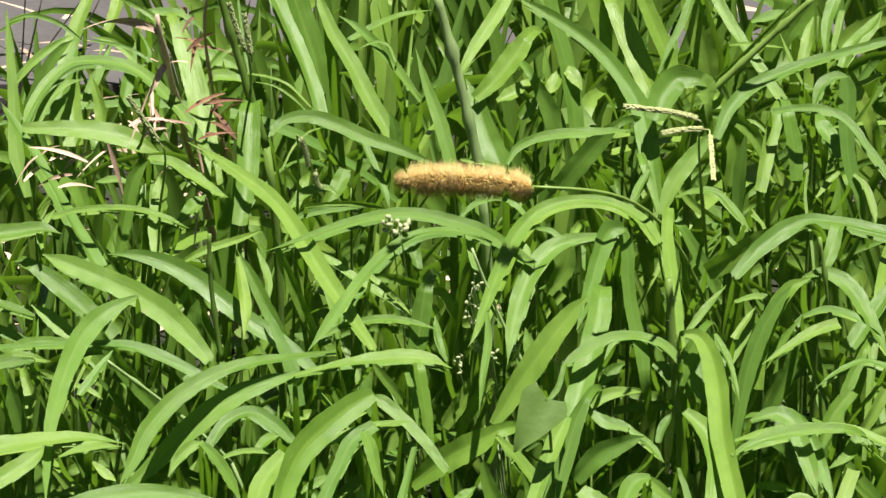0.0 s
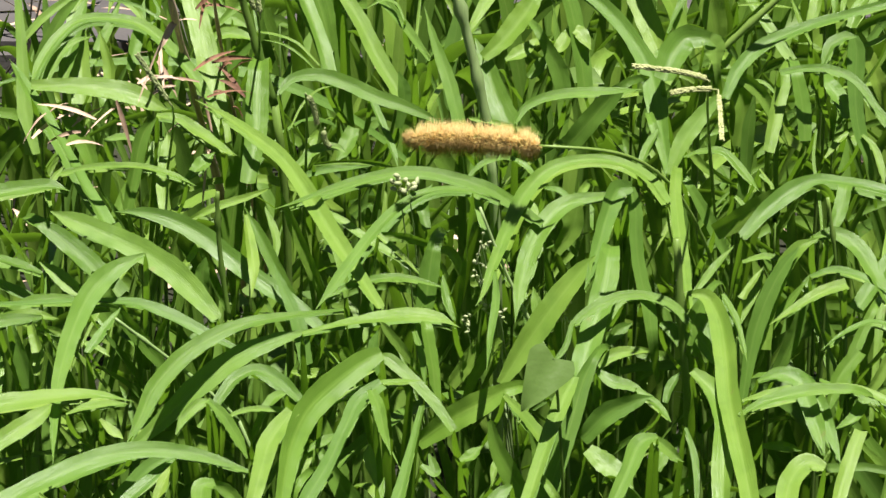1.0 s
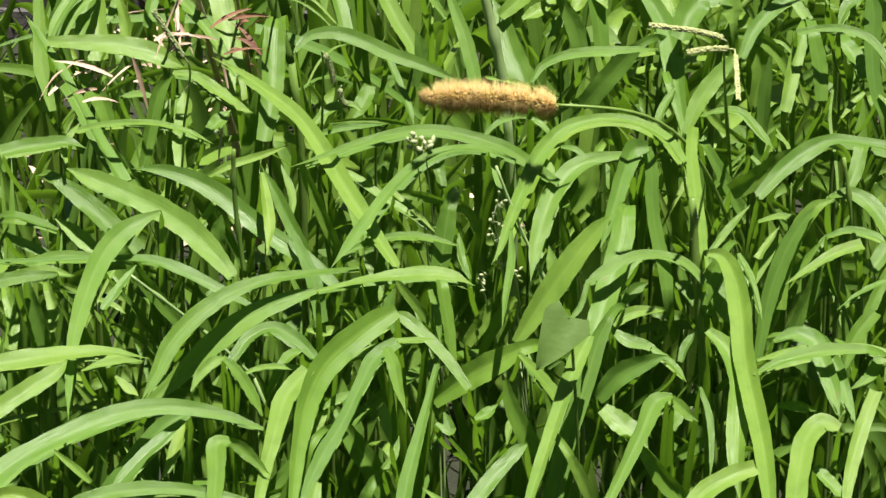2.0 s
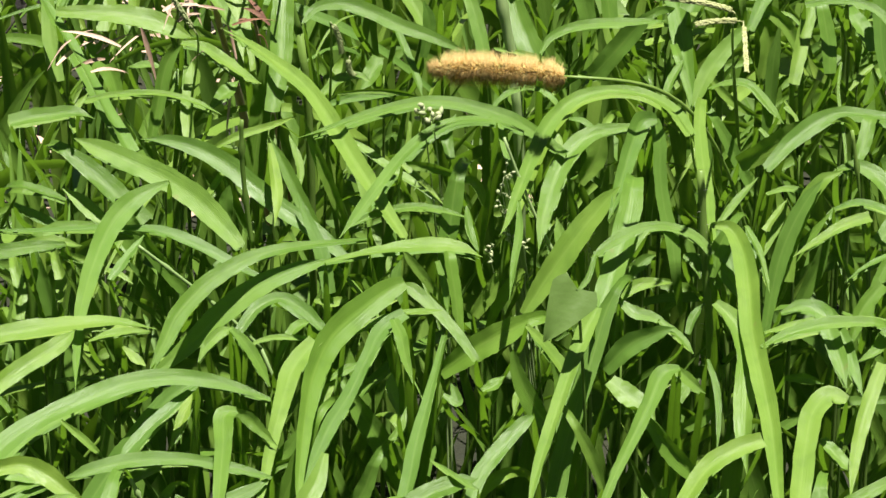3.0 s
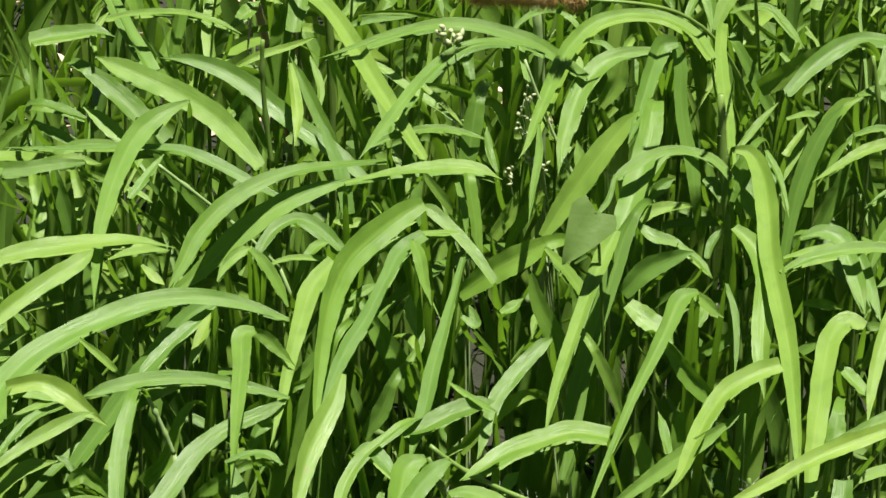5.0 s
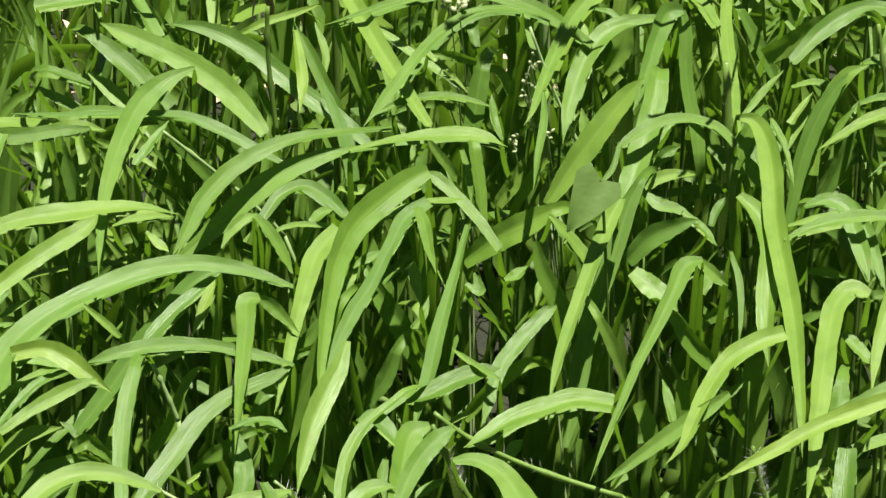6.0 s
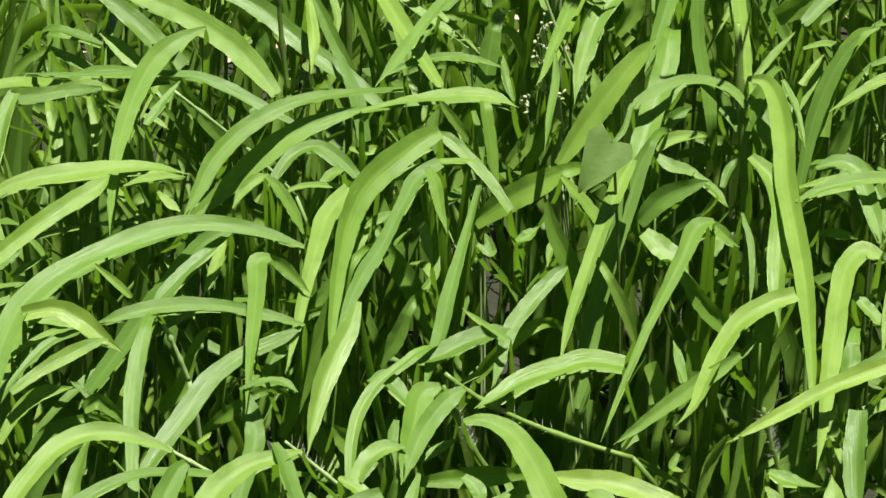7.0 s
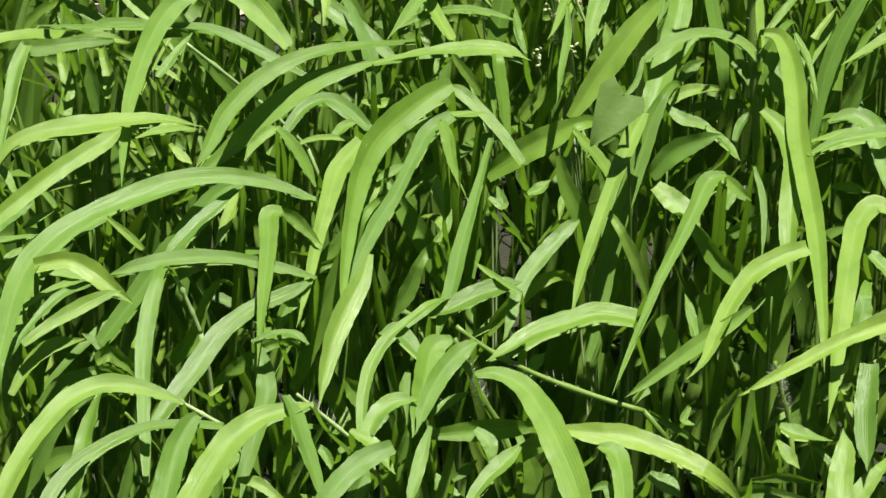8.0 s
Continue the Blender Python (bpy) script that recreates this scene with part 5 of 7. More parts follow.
leaf(p, LIT, [(0.1822, 2.3311, 0.3914, 2), (0.1922, 2.3335, 0.3928, 6.1), (0.2033, 2.3266, 0.3887, 9.2), (0.211, 2.3131, 0.3808, 9.2), (0.216, 2.3012, 0.3738, 7.6), (0.2215, 2.2893, 0.3668, 3)])
leaf(p, LIT, [(0.1931, 2.3782, 0.3706, 3.7), (0.1993, 2.3877, 0.3791, 7.3), (0.2032, 2.3983, 0.3888, 7.3)])
p = plant(0.004, 2.435, (0.004, 2.415, 0.300))
leaf(p, SIDE, [(-0.0069, 2.3474, 0.3761, 2.6), (-0.0012, 2.3474, 0.3761, 5.1), (0.0031, 2.3465, 0.3702, 4.6), (0.0045, 2.3454, 0.3629, 3.1)])
leaf(p, LIT, [(-0.0127, 2.3524, 0.3581, 5.2), (-0.0272, 2.3606, 0.3655, 5.2), (-0.0417, 2.3675, 0.3718, 4.7), (-0.0562, 2.3757, 0.3793, 4.7), (-0.0679, 2.3816, 0.3846, 2.6)])
leaf(p, LIT, [(0.0117, 2.3774, 0.3975, 1.6), (0.0146, 2.3636, 0.3894, 4.1), (0.0188, 2.3483, 0.3804, 2.6), (0.0301, 2.3227, 0.3653, 0.8)])
leaf(p, SIDE, [(0.0222, 2.3821, 0.3303, 3.7), (0.0192, 2.3843, 0.3453, 5.2), (0.0221, 2.3861, 0.3573, 2.1)], 0)
p = plant(0.089, 2.434, (0.089, 2.414, 0.370))
leaf(p, LIT, [(0.0849, 2.3627, 0.3999, 2.6), (0.072, 2.3615, 0.3991, 5.7), (0.0575, 2.3575, 0.3968, 8.8), (0.0459, 2.3453, 0.3896, 10.3), (0.0386, 2.3286, 0.3798, 9.7), (0.0342, 2.3106, 0.3692, 6.6), (0.0321, 2.2943, 0.3596, 0.8)])
leaf(p, LIT, [(0.092, 2.3629, 0.4039, 5.2), (0.0848, 2.361, 0.4031, 10.3), (0.0793, 2.3464, 0.397, 9.2), (0.074, 2.3246, 0.3879, 7.1), (0.0694, 2.3066, 0.3804, 3.5), (0.0664, 2.2977, 0.3767, 0.8)])
leaf(p, SLANT, [(0.0907, 2.3658, 0.4026, 5.2), (0.0936, 2.3613, 0.3936, 6.7), (0.0941, 2.3536, 0.3782, 6.7), (0.0964, 2.3459, 0.3627, 7.2), (0.1007, 2.3382, 0.3473, 7.7), (0.1021, 2.3331, 0.3371, 6.2)])
p = plant(-0.162, 2.490, (-0.162, 2.470, 0.324))
leaf(p, LIT, [(-0.177, 2.3834, 0.3726, 8.9), (-0.1913, 2.4066, 0.3863, 9.5), (-0.2074, 2.435, 0.4029, 9), (-0.2204, 2.4557, 0.4151, 7.5), (-0.2303, 2.4718, 0.4246, 4.3), (-0.2335, 2.4766, 0.4274, 1.6)])
leaf(p, SLANT, [(-0.1675, 2.4049, 0.3727, 5.3), (-0.1647, 2.4128, 0.3885, 7.4), (-0.1595, 2.4227, 0.4081, 6.9), (-0.1531, 2.4262, 0.4152, 3.7)])
leaf(p, LIT, [(-0.1381, 2.4229, 0.381, 3.2), (-0.1295, 2.4301, 0.3875, 9), (-0.1237, 2.4349, 0.3919, 3.2)], 1)
leaf(p, LIT, [(-0.1532, 2.4277, 0.4156, 3.2), (-0.142, 2.4261, 0.4147, 5.3), (-0.13, 2.4182, 0.41, 6.8), (-0.1195, 2.4104, 0.4054, 5.2), (-0.1106, 2.4057, 0.4027, 1)])
leaf(p, LIT, [(-0.1496, 2.4358, 0.3544, 5.9), (-0.1516, 2.4503, 0.3676, 7), (-0.1491, 2.4649, 0.3808, 8.1), (-0.1508, 2.4722, 0.3875, 3.8)], 1)
leaf(p, SLANT, [(-0.1881, 2.4444, 0.3781, 6.9), (-0.1926, 2.4504, 0.3901, 9.1), (-0.2001, 2.4551, 0.3994, 7.5), (-0.2055, 2.457, 0.4034, 2.1)])
p = plant(0.133, 2.491, (0.133, 2.471, 0.310))
leaf(p, SIDE, [(0.1354, 2.3845, 0.3709, 10.5), (0.1498, 2.3856, 0.3784, 13.1), (0.1642, 2.3869, 0.3873, 11.5), (0.1785, 2.3879, 0.3942, 5.2)])
leaf(p, SLANT, [(0.1133, 2.4224, 0.3863, 3.2), (0.1194, 2.4319, 0.3983, 9), (0.1284, 2.4405, 0.409, 9), (0.1373, 2.4473, 0.4174, 5.3), (0.1433, 2.4502, 0.421, 1.3)])
leaf(p, SIDE, [(0.1439, 2.4245, 0.3404, 5.3), (0.1347, 2.4272, 0.3586, 6.9), (0.1241, 2.4299, 0.3767, 5.3)], 1)
leaf(p, LIT, [(0.1207, 2.427, 0.394, 1.3), (0.1311, 2.4298, 0.3966, 3.2), (0.1414, 2.4294, 0.3962, 4.8), (0.1514, 2.421, 0.3885, 5.3), (0.1599, 2.4127, 0.381, 1.3)])
leaf(p, LIT, [(0.1607, 2.4294, 0.3866, 1.1), (0.1664, 2.4222, 0.3801, 1.3), (0.1667, 2.415, 0.3735, 0.8)], 1)
leaf(p, LIT, [(0.1122, 2.43, 0.3815, 1.1), (0.1095, 2.4408, 0.3913, 3.7), (0.1053, 2.4529, 0.4023, 4.8)])
leaf(p, LIT, [(0.1479, 2.4305, 0.3701, 3.2), (0.1552, 2.4257, 0.3657, 3.7), (0.1701, 2.4317, 0.3712, 1.3)], 0)
p = plant(-0.073, 2.505, (-0.073, 2.485, 0.301))
leaf(p, SIDE, [(-0.0656, 2.387, 0.3312, 5.3), (-0.0743, 2.3901, 0.3522, 6.8), (-0.0829, 2.3932, 0.3731, 5.2), (-0.0886, 2.3955, 0.388, 1.3)])
leaf(p, SIDE, [(-0.0362, 2.388, 0.366, 3.7), (-0.0216, 2.3877, 0.3645, 5.8), (-0.0056, 2.3871, 0.36, 2.1)], 1)
leaf(p, SIDE, [(-0.0722, 2.4365, 0.3849, 1.6), (-0.0545, 2.4367, 0.3864, 2.7), (-0.0397, 2.4366, 0.3858, 3.2), (-0.0279, 2.4363, 0.3834, 1.1)], 1)
leaf(p, LIT, [(-0.0769, 2.4436, 0.3754, 3.2), (-0.0666, 2.446, 0.3776, 4.3), (-0.0547, 2.4467, 0.3783, 3.2), (-0.0429, 2.4477, 0.3792, 1.1)], 1)
leaf(p, LIT, [(-0.0906, 2.4529, 0.418, 2.1), (-0.0843, 2.4609, 0.4227, 4.8), (-0.071, 2.4635, 0.4243, 6.9), (-0.0546, 2.4587, 0.4214, 7.4), (-0.0398, 2.4514, 0.4171, 7.4), (-0.0249, 2.446, 0.4139, 6.4), (-0.0131, 2.4409, 0.4109, 3.7), (-0.0043, 2.4371, 0.4087, 0.8)])
leaf(p, LIT, [(-0.0819, 2.4607, 0.3729, 3.8), (-0.0716, 2.468, 0.3796, 5.9), (-0.0611, 2.4693, 0.3807, 4.3), (-0.0551, 2.4668, 0.3785, 1.3)], 0)
leaf(p, LIT, [(-0.0851, 2.4748, 0.3897, 1.1), (-0.0793, 2.4846, 0.3986, 1.3), (-0.0719, 2.4907, 0.4042, 1.3), (-0.0629, 2.4932, 0.4065, 0.8)], 1)
p = plant(0.033, 2.499, (0.033, 2.479, 0.305))
leaf(p, LIT, [(0.0428, 2.4058, 0.3582, 2.6), (0.0487, 2.4106, 0.3625, 6.9), (0.0531, 2.4153, 0.3669, 3.2)], 0)
leaf(p, LIT, [(0.034, 2.4204, 0.3742, 3.2), (0.0413, 2.4157, 0.3699, 6.3), (0.0457, 2.4109, 0.3656, 2.1)], 1)
leaf(p, LIT, [(0.0487, 2.4216, 0.3786, 1.6), (0.0561, 2.4204, 0.3775, 3.7), (0.0634, 2.4156, 0.3732, 2.1)], 1)
leaf(p, LIT, [(0.0076, 2.4315, 0.3791, 1.3), (0.0164, 2.4383, 0.3852, 3.2), (0.0283, 2.4407, 0.3874, 3.2), (0.0386, 2.4376, 0.3846, 3.2), (0.0459, 2.4304, 0.378, 1.3)], 1)
leaf(p, LIT, [(0.0331, 2.4333, 0.4103, 2.1), (0.0384, 2.4422, 0.4156, 3.7), (0.0488, 2.448, 0.4189, 4.2), (0.0636, 2.4506, 0.4205, 4.8), (0.0813, 2.4512, 0.4208, 4.8), (0.0991, 2.4525, 0.4216, 1.6)])
leaf(p, SIDE, [(0.0553, 2.4352, 0.3355, 5.3), (0.0641, 2.4375, 0.3507, 10.7), (0.0669, 2.4393, 0.3629, 5.3)], 0)
leaf(p, SLANT, [(0.009, 2.4566, 0.4032, 1.1), (0.0194, 2.4558, 0.4016, 2.7), (0.0343, 2.4542, 0.3984, 3.2), (0.0491, 2.4518, 0.3937, 1.1)])
p = plant(0.123, 2.540, (0.123, 2.520, 0.345))
leaf(p, LIT, [(0.0975, 2.4312, 0.3858, 2.6), (0.1021, 2.4396, 0.3934, 4.8), (0.1081, 2.448, 0.4011, 3.7)])
leaf(p, LIT, [(0.115, 2.4443, 0.3754, 1.6), (0.1114, 2.465, 0.3876, 8), (0.1089, 2.4844, 0.3989, 11.8), (0.1055, 2.5039, 0.4104, 10.8), (0.0969, 2.522, 0.4211, 8.7), (0.0837, 2.5402, 0.4318, 8.2), (0.0687, 2.5536, 0.4397, 7.1), (0.0536, 2.5637, 0.4456, 5.5), (0.0399, 2.5721, 0.4506, 2.2)])
leaf(p, SIDE, [(0.124, 2.4661, 0.3839, 3.2), (0.1316, 2.4647, 0.3748, 4.8), (0.1422, 2.4636, 0.3672, 3.8), (0.1512, 2.4629, 0.3626, 1.1)], 1)
leaf(p, LIT, [(0.1117, 2.473, 0.4181, 10.7), (0.1166, 2.4876, 0.4267, 15), (0.1244, 2.4974, 0.4325, 13.5), (0.1349, 2.4974, 0.4325, 8.1)])
leaf(p, LIT, [(0.1444, 2.4776, 0.4066, 4.8), (0.1516, 2.4939, 0.4162, 7), (0.1641, 2.507, 0.4239, 7.6), (0.1795, 2.5152, 0.4287, 6.5), (0.1979, 2.5225, 0.433, 5.4), (0.2163, 2.5279, 0.4361, 4.9), (0.2373, 2.5345, 0.4401, 4.4), (0.2533, 2.5386, 0.4424, 2.2)])
leaf(p, SIDE, [(0.1338, 2.497, 0.4133, 3.2), (0.1518, 2.4968, 0.4118, 7), (0.164, 2.4954, 0.4026, 7), (0.1717, 2.4934, 0.3888, 5.4), (0.1796, 2.4911, 0.3735, 2.2)])
leaf(p, SLANT, [(0.1349, 2.4984, 0.4327, 8.1), (0.1388, 2.4961, 0.4282, 11.9), (0.14, 2.4921, 0.4201, 4.3)])
p = plant(-0.013, 2.504, (-0.013, 2.484, 0.319))
leaf(p, LIT, [(-0.0131, 2.4339, 0.349, 4.8), (-0.0147, 2.446, 0.3599, 6.4), (-0.0102, 2.4532, 0.3665, 2.7)], 0)
p = plant(-0.118, 2.542, (-0.118, 2.522, 0.286))
leaf(p, LIT, [(-0.1069, 2.4482, 0.3685, 8), (-0.1035, 2.4701, 0.3884, 11.8), (-0.1032, 2.4848, 0.4018, 12.4), (-0.1026, 2.4976, 0.4134, 11.3)])
leaf(p, LIT, [(-0.1215, 2.4556, 0.4025, 4.3), (-0.1341, 2.4765, 0.4148, 6.4), (-0.1497, 2.496, 0.4262, 6.5), (-0.1653, 2.5091, 0.4339, 6), (-0.182, 2.513, 0.4363, 5.4), (-0.1985, 2.5117, 0.4355, 4.9), (-0.2099, 2.5008, 0.4291, 5.4), (-0.2181, 2.4861, 0.4204, 5.4), (-0.2219, 2.4748, 0.4138, 3.2)])
leaf(p, SIDE, [(-0.1193, 2.4773, 0.3165, 10.9), (-0.116, 2.4811, 0.3413, 11.4), (-0.1128, 2.4843, 0.3629, 11.9), (-0.1081, 2.4871, 0.3813, 10.8)], 0)
leaf(p, LIT, [(-0.1227, 2.5057, 0.3669, 9.8), (-0.1254, 2.5156, 0.376, 11.5), (-0.1288, 2.5306, 0.3895, 12.6), (-0.1346, 2.5507, 0.4078, 12.7), (-0.1412, 2.5684, 0.4239, 11.1), (-0.1468, 2.579, 0.4336, 5.5)])
p = plant(0.176, 2.538, (0.176, 2.518, 0.317))
leaf(p, LIT, [(0.1623, 2.4511, 0.3741, 2.1), (0.168, 2.4463, 0.3697, 2.7), (0.1692, 2.4366, 0.361, 1.6)], 0)
leaf(p, LIT, [(0.1917, 2.457, 0.3975, 1.1), (0.1897, 2.4449, 0.3865, 1.6), (0.192, 2.428, 0.3712, 1.6), (0.194, 2.4042, 0.3495, 1.1)], 1)
leaf(p, LIT, [(0.1672, 2.4628, 0.3821, 6.4), (0.1723, 2.4823, 0.3999, 8.6), (0.1773, 2.4971, 0.4133, 8.1)])
leaf(p, SIDE, [(0.1534, 2.4681, 0.3472, 4.3), (0.156, 2.4714, 0.3687, 6.5), (0.1572, 2.4746, 0.3901, 7), (0.1598, 2.4773, 0.4084, 3.8)])
leaf(p, LIT, [(0.1982, 2.4771, 0.3729, 1.1), (0.2045, 2.4832, 0.3784, 3.8), (0.2123, 2.4894, 0.384, 3.3)], 0)
leaf(p, LIT, [(0.173, 2.4777, 0.4211, 3.8), (0.1865, 2.4804, 0.4226, 4.3), (0.2014, 2.4794, 0.4221, 4.8), (0.2129, 2.4729, 0.4183, 4.8), (0.2225, 2.4585, 0.4097, 4.3), (0.2307, 2.4457, 0.4022, 3.7), (0.2373, 2.433, 0.3948, 1.6)])
leaf(p, SLANT, [(0.1876, 2.4791, 0.3817, 6.5), (0.1861, 2.4872, 0.3979, 9.2), (0.1832, 2.4946, 0.4127, 7)])
p = plant(-0.220, 2.524, (-0.220, 2.504, 0.392))
leaf(p, SLANT, [(-0.22, 2.4539, 0.4219, 5.3), (-0.2023, 2.4535, 0.4215, 8.5), (-0.1816, 2.4527, 0.4205, 11.2), (-0.1638, 2.4503, 0.4174, 10.1), (-0.1534, 2.447, 0.4133, 5.3), (-0.1474, 2.4455, 0.4114, 0.8)])
p = plant(-0.170, 2.556, (-0.170, 2.536, 0.344))
leaf(p, LIT, [(-0.1841, 2.4754, 0.3812, 2.2), (-0.1751, 2.4771, 0.3828, 4.3), (-0.1646, 2.4754, 0.3812, 2.2)], 0)
leaf(p, LIT, [(-0.1554, 2.4968, 0.3739, 6.5), (-0.1596, 2.487, 0.365, 7.6), (-0.1609, 2.4796, 0.3583, 3.2)], 0)
p = plant(0.027, 2.584, (0.027, 2.564, 0.344))
leaf(p, SIDE, [(0.0617, 2.4798, 0.3781, 10.8), (0.0736, 2.4818, 0.3918, 10.8), (0.084, 2.4837, 0.4041, 9.7), (0.0899, 2.4846, 0.4102, 5.4)])
leaf(p, LIT, [(0.0302, 2.4873, 0.3846, 13.5), (0.0242, 2.4996, 0.3958, 12.4), (0.0183, 2.5145, 0.4093, 9.2), (0.0122, 2.5269, 0.4206, 2.7)])
leaf(p, SLANT, [(0.0167, 2.5122, 0.4151, 6), (0.0288, 2.5191, 0.4238, 10.9), (0.0394, 2.528, 0.4349, 12), (0.044, 2.533, 0.4411, 8.2)])
leaf(p, SLANT, [(0.0047, 2.5123, 0.3742, 7.1), (-0.0014, 2.5281, 0.394, 7.7), (-0.009, 2.542, 0.4114, 4.9), (-0.0152, 2.555, 0.4276, 0.8)])
leaf(p, LIT, [(0.0092, 2.537, 0.4216, 2.7), (0.0169, 2.5503, 0.4294, 6.6), (0.0261, 2.5655, 0.4383, 7.7), (0.0354, 2.5824, 0.4483, 6.6), (0.0417, 2.5961, 0.4563, 2.8)])
leaf(p, LIT, [(0.0416, 2.5552, 0.3864, 3.9), (0.0478, 2.5603, 0.391, 7.2), (0.0509, 2.5654, 0.3956, 2.2)], 0)
p = plant(0.208, 2.571, (0.208, 2.551, 0.353))
leaf(p, LIT, [(0.1956, 2.4821, 0.4226, 2.1), (0.2007, 2.4952, 0.4302, 6.5), (0.2084, 2.4998, 0.4329, 5.9), (0.2144, 2.5001, 0.4331, 3.8)])
leaf(p, LIT, [(0.218, 2.4846, 0.3828, 2.2), (0.2237, 2.4797, 0.3783, 3.8), (0.2278, 2.4699, 0.3694, 3.8), (0.229, 2.4626, 0.3628, 1.3)], 0)
leaf(p, LIT, [(0.1758, 2.4899, 0.4, 1.4), (0.164, 2.4985, 0.4078, 2.2), (0.1519, 2.496, 0.4056, 2.2), (0.1397, 2.4899, 0.4, 1.1)], 1)
leaf(p, LIT, [(0.2117, 2.5031, 0.3848, 7.1), (0.2061, 2.513, 0.3938, 10.9), (0.2018, 2.5193, 0.3995, 6.6)], 1)
leaf(p, SLANT, [(0.2137, 2.509, 0.4296, 4.9), (0.2152, 2.5056, 0.4229, 9.2), (0.2145, 2.4962, 0.404, 8.1), (0.2165, 2.4868, 0.3851, 7.6), (0.221, 2.48, 0.3717, 4.3)])
leaf(p, LIT, [(0.2359, 2.5383, 0.4197, 2.2), (0.2235, 2.5332, 0.4152, 2.7), (0.2082, 2.5307, 0.4129, 1.1)])
p = plant(0.105, 2.623, (0.105, 2.603, 0.342))
leaf(p, LIT, [(0.0829, 2.496, 0.3942, 2.7), (0.092, 2.4997, 0.3975, 3.2), (0.1011, 2.5009, 0.3987, 3.2), (0.1101, 2.4984, 0.3964, 1.1)], 1)
leaf(p, LIT, [(0.1152, 2.5271, 0.424, 0.8), (0.1217, 2.542, 0.4328, 3.3), (0.1282, 2.5554, 0.4407, 4.4), (0.1349, 2.5723, 0.4506, 5)])
leaf(p, LIT, [(0.1121, 2.5556, 0.4028, 3.9), (0.115, 2.5481, 0.396, 5.5), (0.1226, 2.5456, 0.3937, 2.8)], 0)
leaf(p, SLANT, [(0.073, 2.5752, 0.3716, 9.5), (0.0699, 2.585, 0.3911, 11.2), (0.0653, 2.5947, 0.4106, 10.6), (0.0591, 2.6045, 0.4301, 9.5), (0.0575, 2.6101, 0.4413, 8.4)])
leaf(p, LIT, [(0.118, 2.5805, 0.3829, 11.2), (0.1106, 2.5959, 0.3968, 12.9), (0.1016, 2.6139, 0.4132, 12.4), (0.094, 2.6294, 0.4273, 10.1)], 1)
leaf(p, SLANT, [(0.1287, 2.5812, 0.3927, 6.7), (0.1225, 2.5895, 0.4094, 9.5), (0.1148, 2.5979, 0.426, 8.9), (0.1086, 2.6048, 0.44, 7.3)])
p = plant(-0.051, 2.599, (-0.051, 2.579, 0.335))
leaf(p, LIT, [(-0.0527, 2.5009, 0.3789, 6.5), (-0.0557, 2.4935, 0.3721, 9.2), (-0.0616, 2.4861, 0.3654, 3.2)], 0)
leaf(p, LIT, [(-0.0681, 2.5186, 0.3994, 1.1), (-0.0804, 2.5286, 0.4085, 1.4), (-0.0927, 2.5348, 0.4141, 1.4), (-0.1018, 2.5361, 0.4153, 0.8)], 1)
leaf(p, LIT, [(-0.0713, 2.5286, 0.4035, 1.1), (-0.0837, 2.5386, 0.4126, 1.6), (-0.0959, 2.5424, 0.416, 1.6), (-0.1082, 2.5436, 0.4172, 0.8)], 1)
leaf(p, LIT, [(-0.0441, 2.5303, 0.3865, 2.7), (-0.0394, 2.5203, 0.3774, 4.9), (-0.0317, 2.5054, 0.3639, 4.4), (-0.0286, 2.498, 0.3571, 1.4)], 0)
leaf(p, SIDE, [(-0.0289, 2.5336, 0.3653, 3.8), (-0.0258, 2.5364, 0.384, 7.1), (-0.0289, 2.5383, 0.3964, 3.8)], 0)
leaf(p, SLANT, [(-0.0259, 2.5386, 0.3765, 4.4), (-0.0321, 2.5466, 0.3865, 8.3), (-0.0413, 2.5565, 0.399, 9.4), (-0.0507, 2.5686, 0.414, 9.4), (-0.06, 2.5787, 0.4266, 7.8), (-0.0663, 2.5887, 0.4392, 5), (-0.0694, 2.5948, 0.4468, 2.2)])
leaf(p, LIT, [(-0.0645, 2.5541, 0.38, 7.2), (-0.0709, 2.5719, 0.3961, 8.3), (-0.0789, 2.5884, 0.4112, 9.5), (-0.0869, 2.6025, 0.424, 9.5), (-0.095, 2.618, 0.4381, 8.4), (-0.0983, 2.6258, 0.4451, 5.6)])
p = plant(-0.220, 2.643, (-0.220, 2.623, 0.319))
leaf(p, SLANT, [(-0.2261, 2.5237, 0.3526, 9.4), (-0.2313, 2.5396, 0.3725, 8.3), (-0.2335, 2.5576, 0.395, 6.1), (-0.2363, 2.5757, 0.4176, 3.9), (-0.2387, 2.5908, 0.4366, 0.8)])
leaf(p, LIT, [(-0.2211, 2.5335, 0.3882, 3.8), (-0.2141, 2.546, 0.3997, 5.5), (-0.2052, 2.5536, 0.4065, 3.9), (-0.1946, 2.5561, 0.4088, 1.1)], 1)
leaf(p, LIT, [(-0.1954, 2.5615, 0.3902, 4.4), (-0.1912, 2.5717, 0.3994, 6.1), (-0.1854, 2.5819, 0.4086, 3.9), (-0.1812, 2.5921, 0.4179, 1.1)], 1)
leaf(p, SLANT, [(-0.2351, 2.579, 0.3964, 2.2), (-0.2261, 2.586, 0.4053, 4.5), (-0.2154, 2.5921, 0.4129, 3.9), (-0.2032, 2.5972, 0.4193, 1.1)], 1)
leaf(p, LIT, [(-0.2155, 2.5959, 0.3679, 5.6), (-0.2114, 2.61, 0.3808, 9.6), (-0.2072, 2.6229, 0.3925, 6.8), (-0.2031, 2.6359, 0.4043, 2.3)], 0)
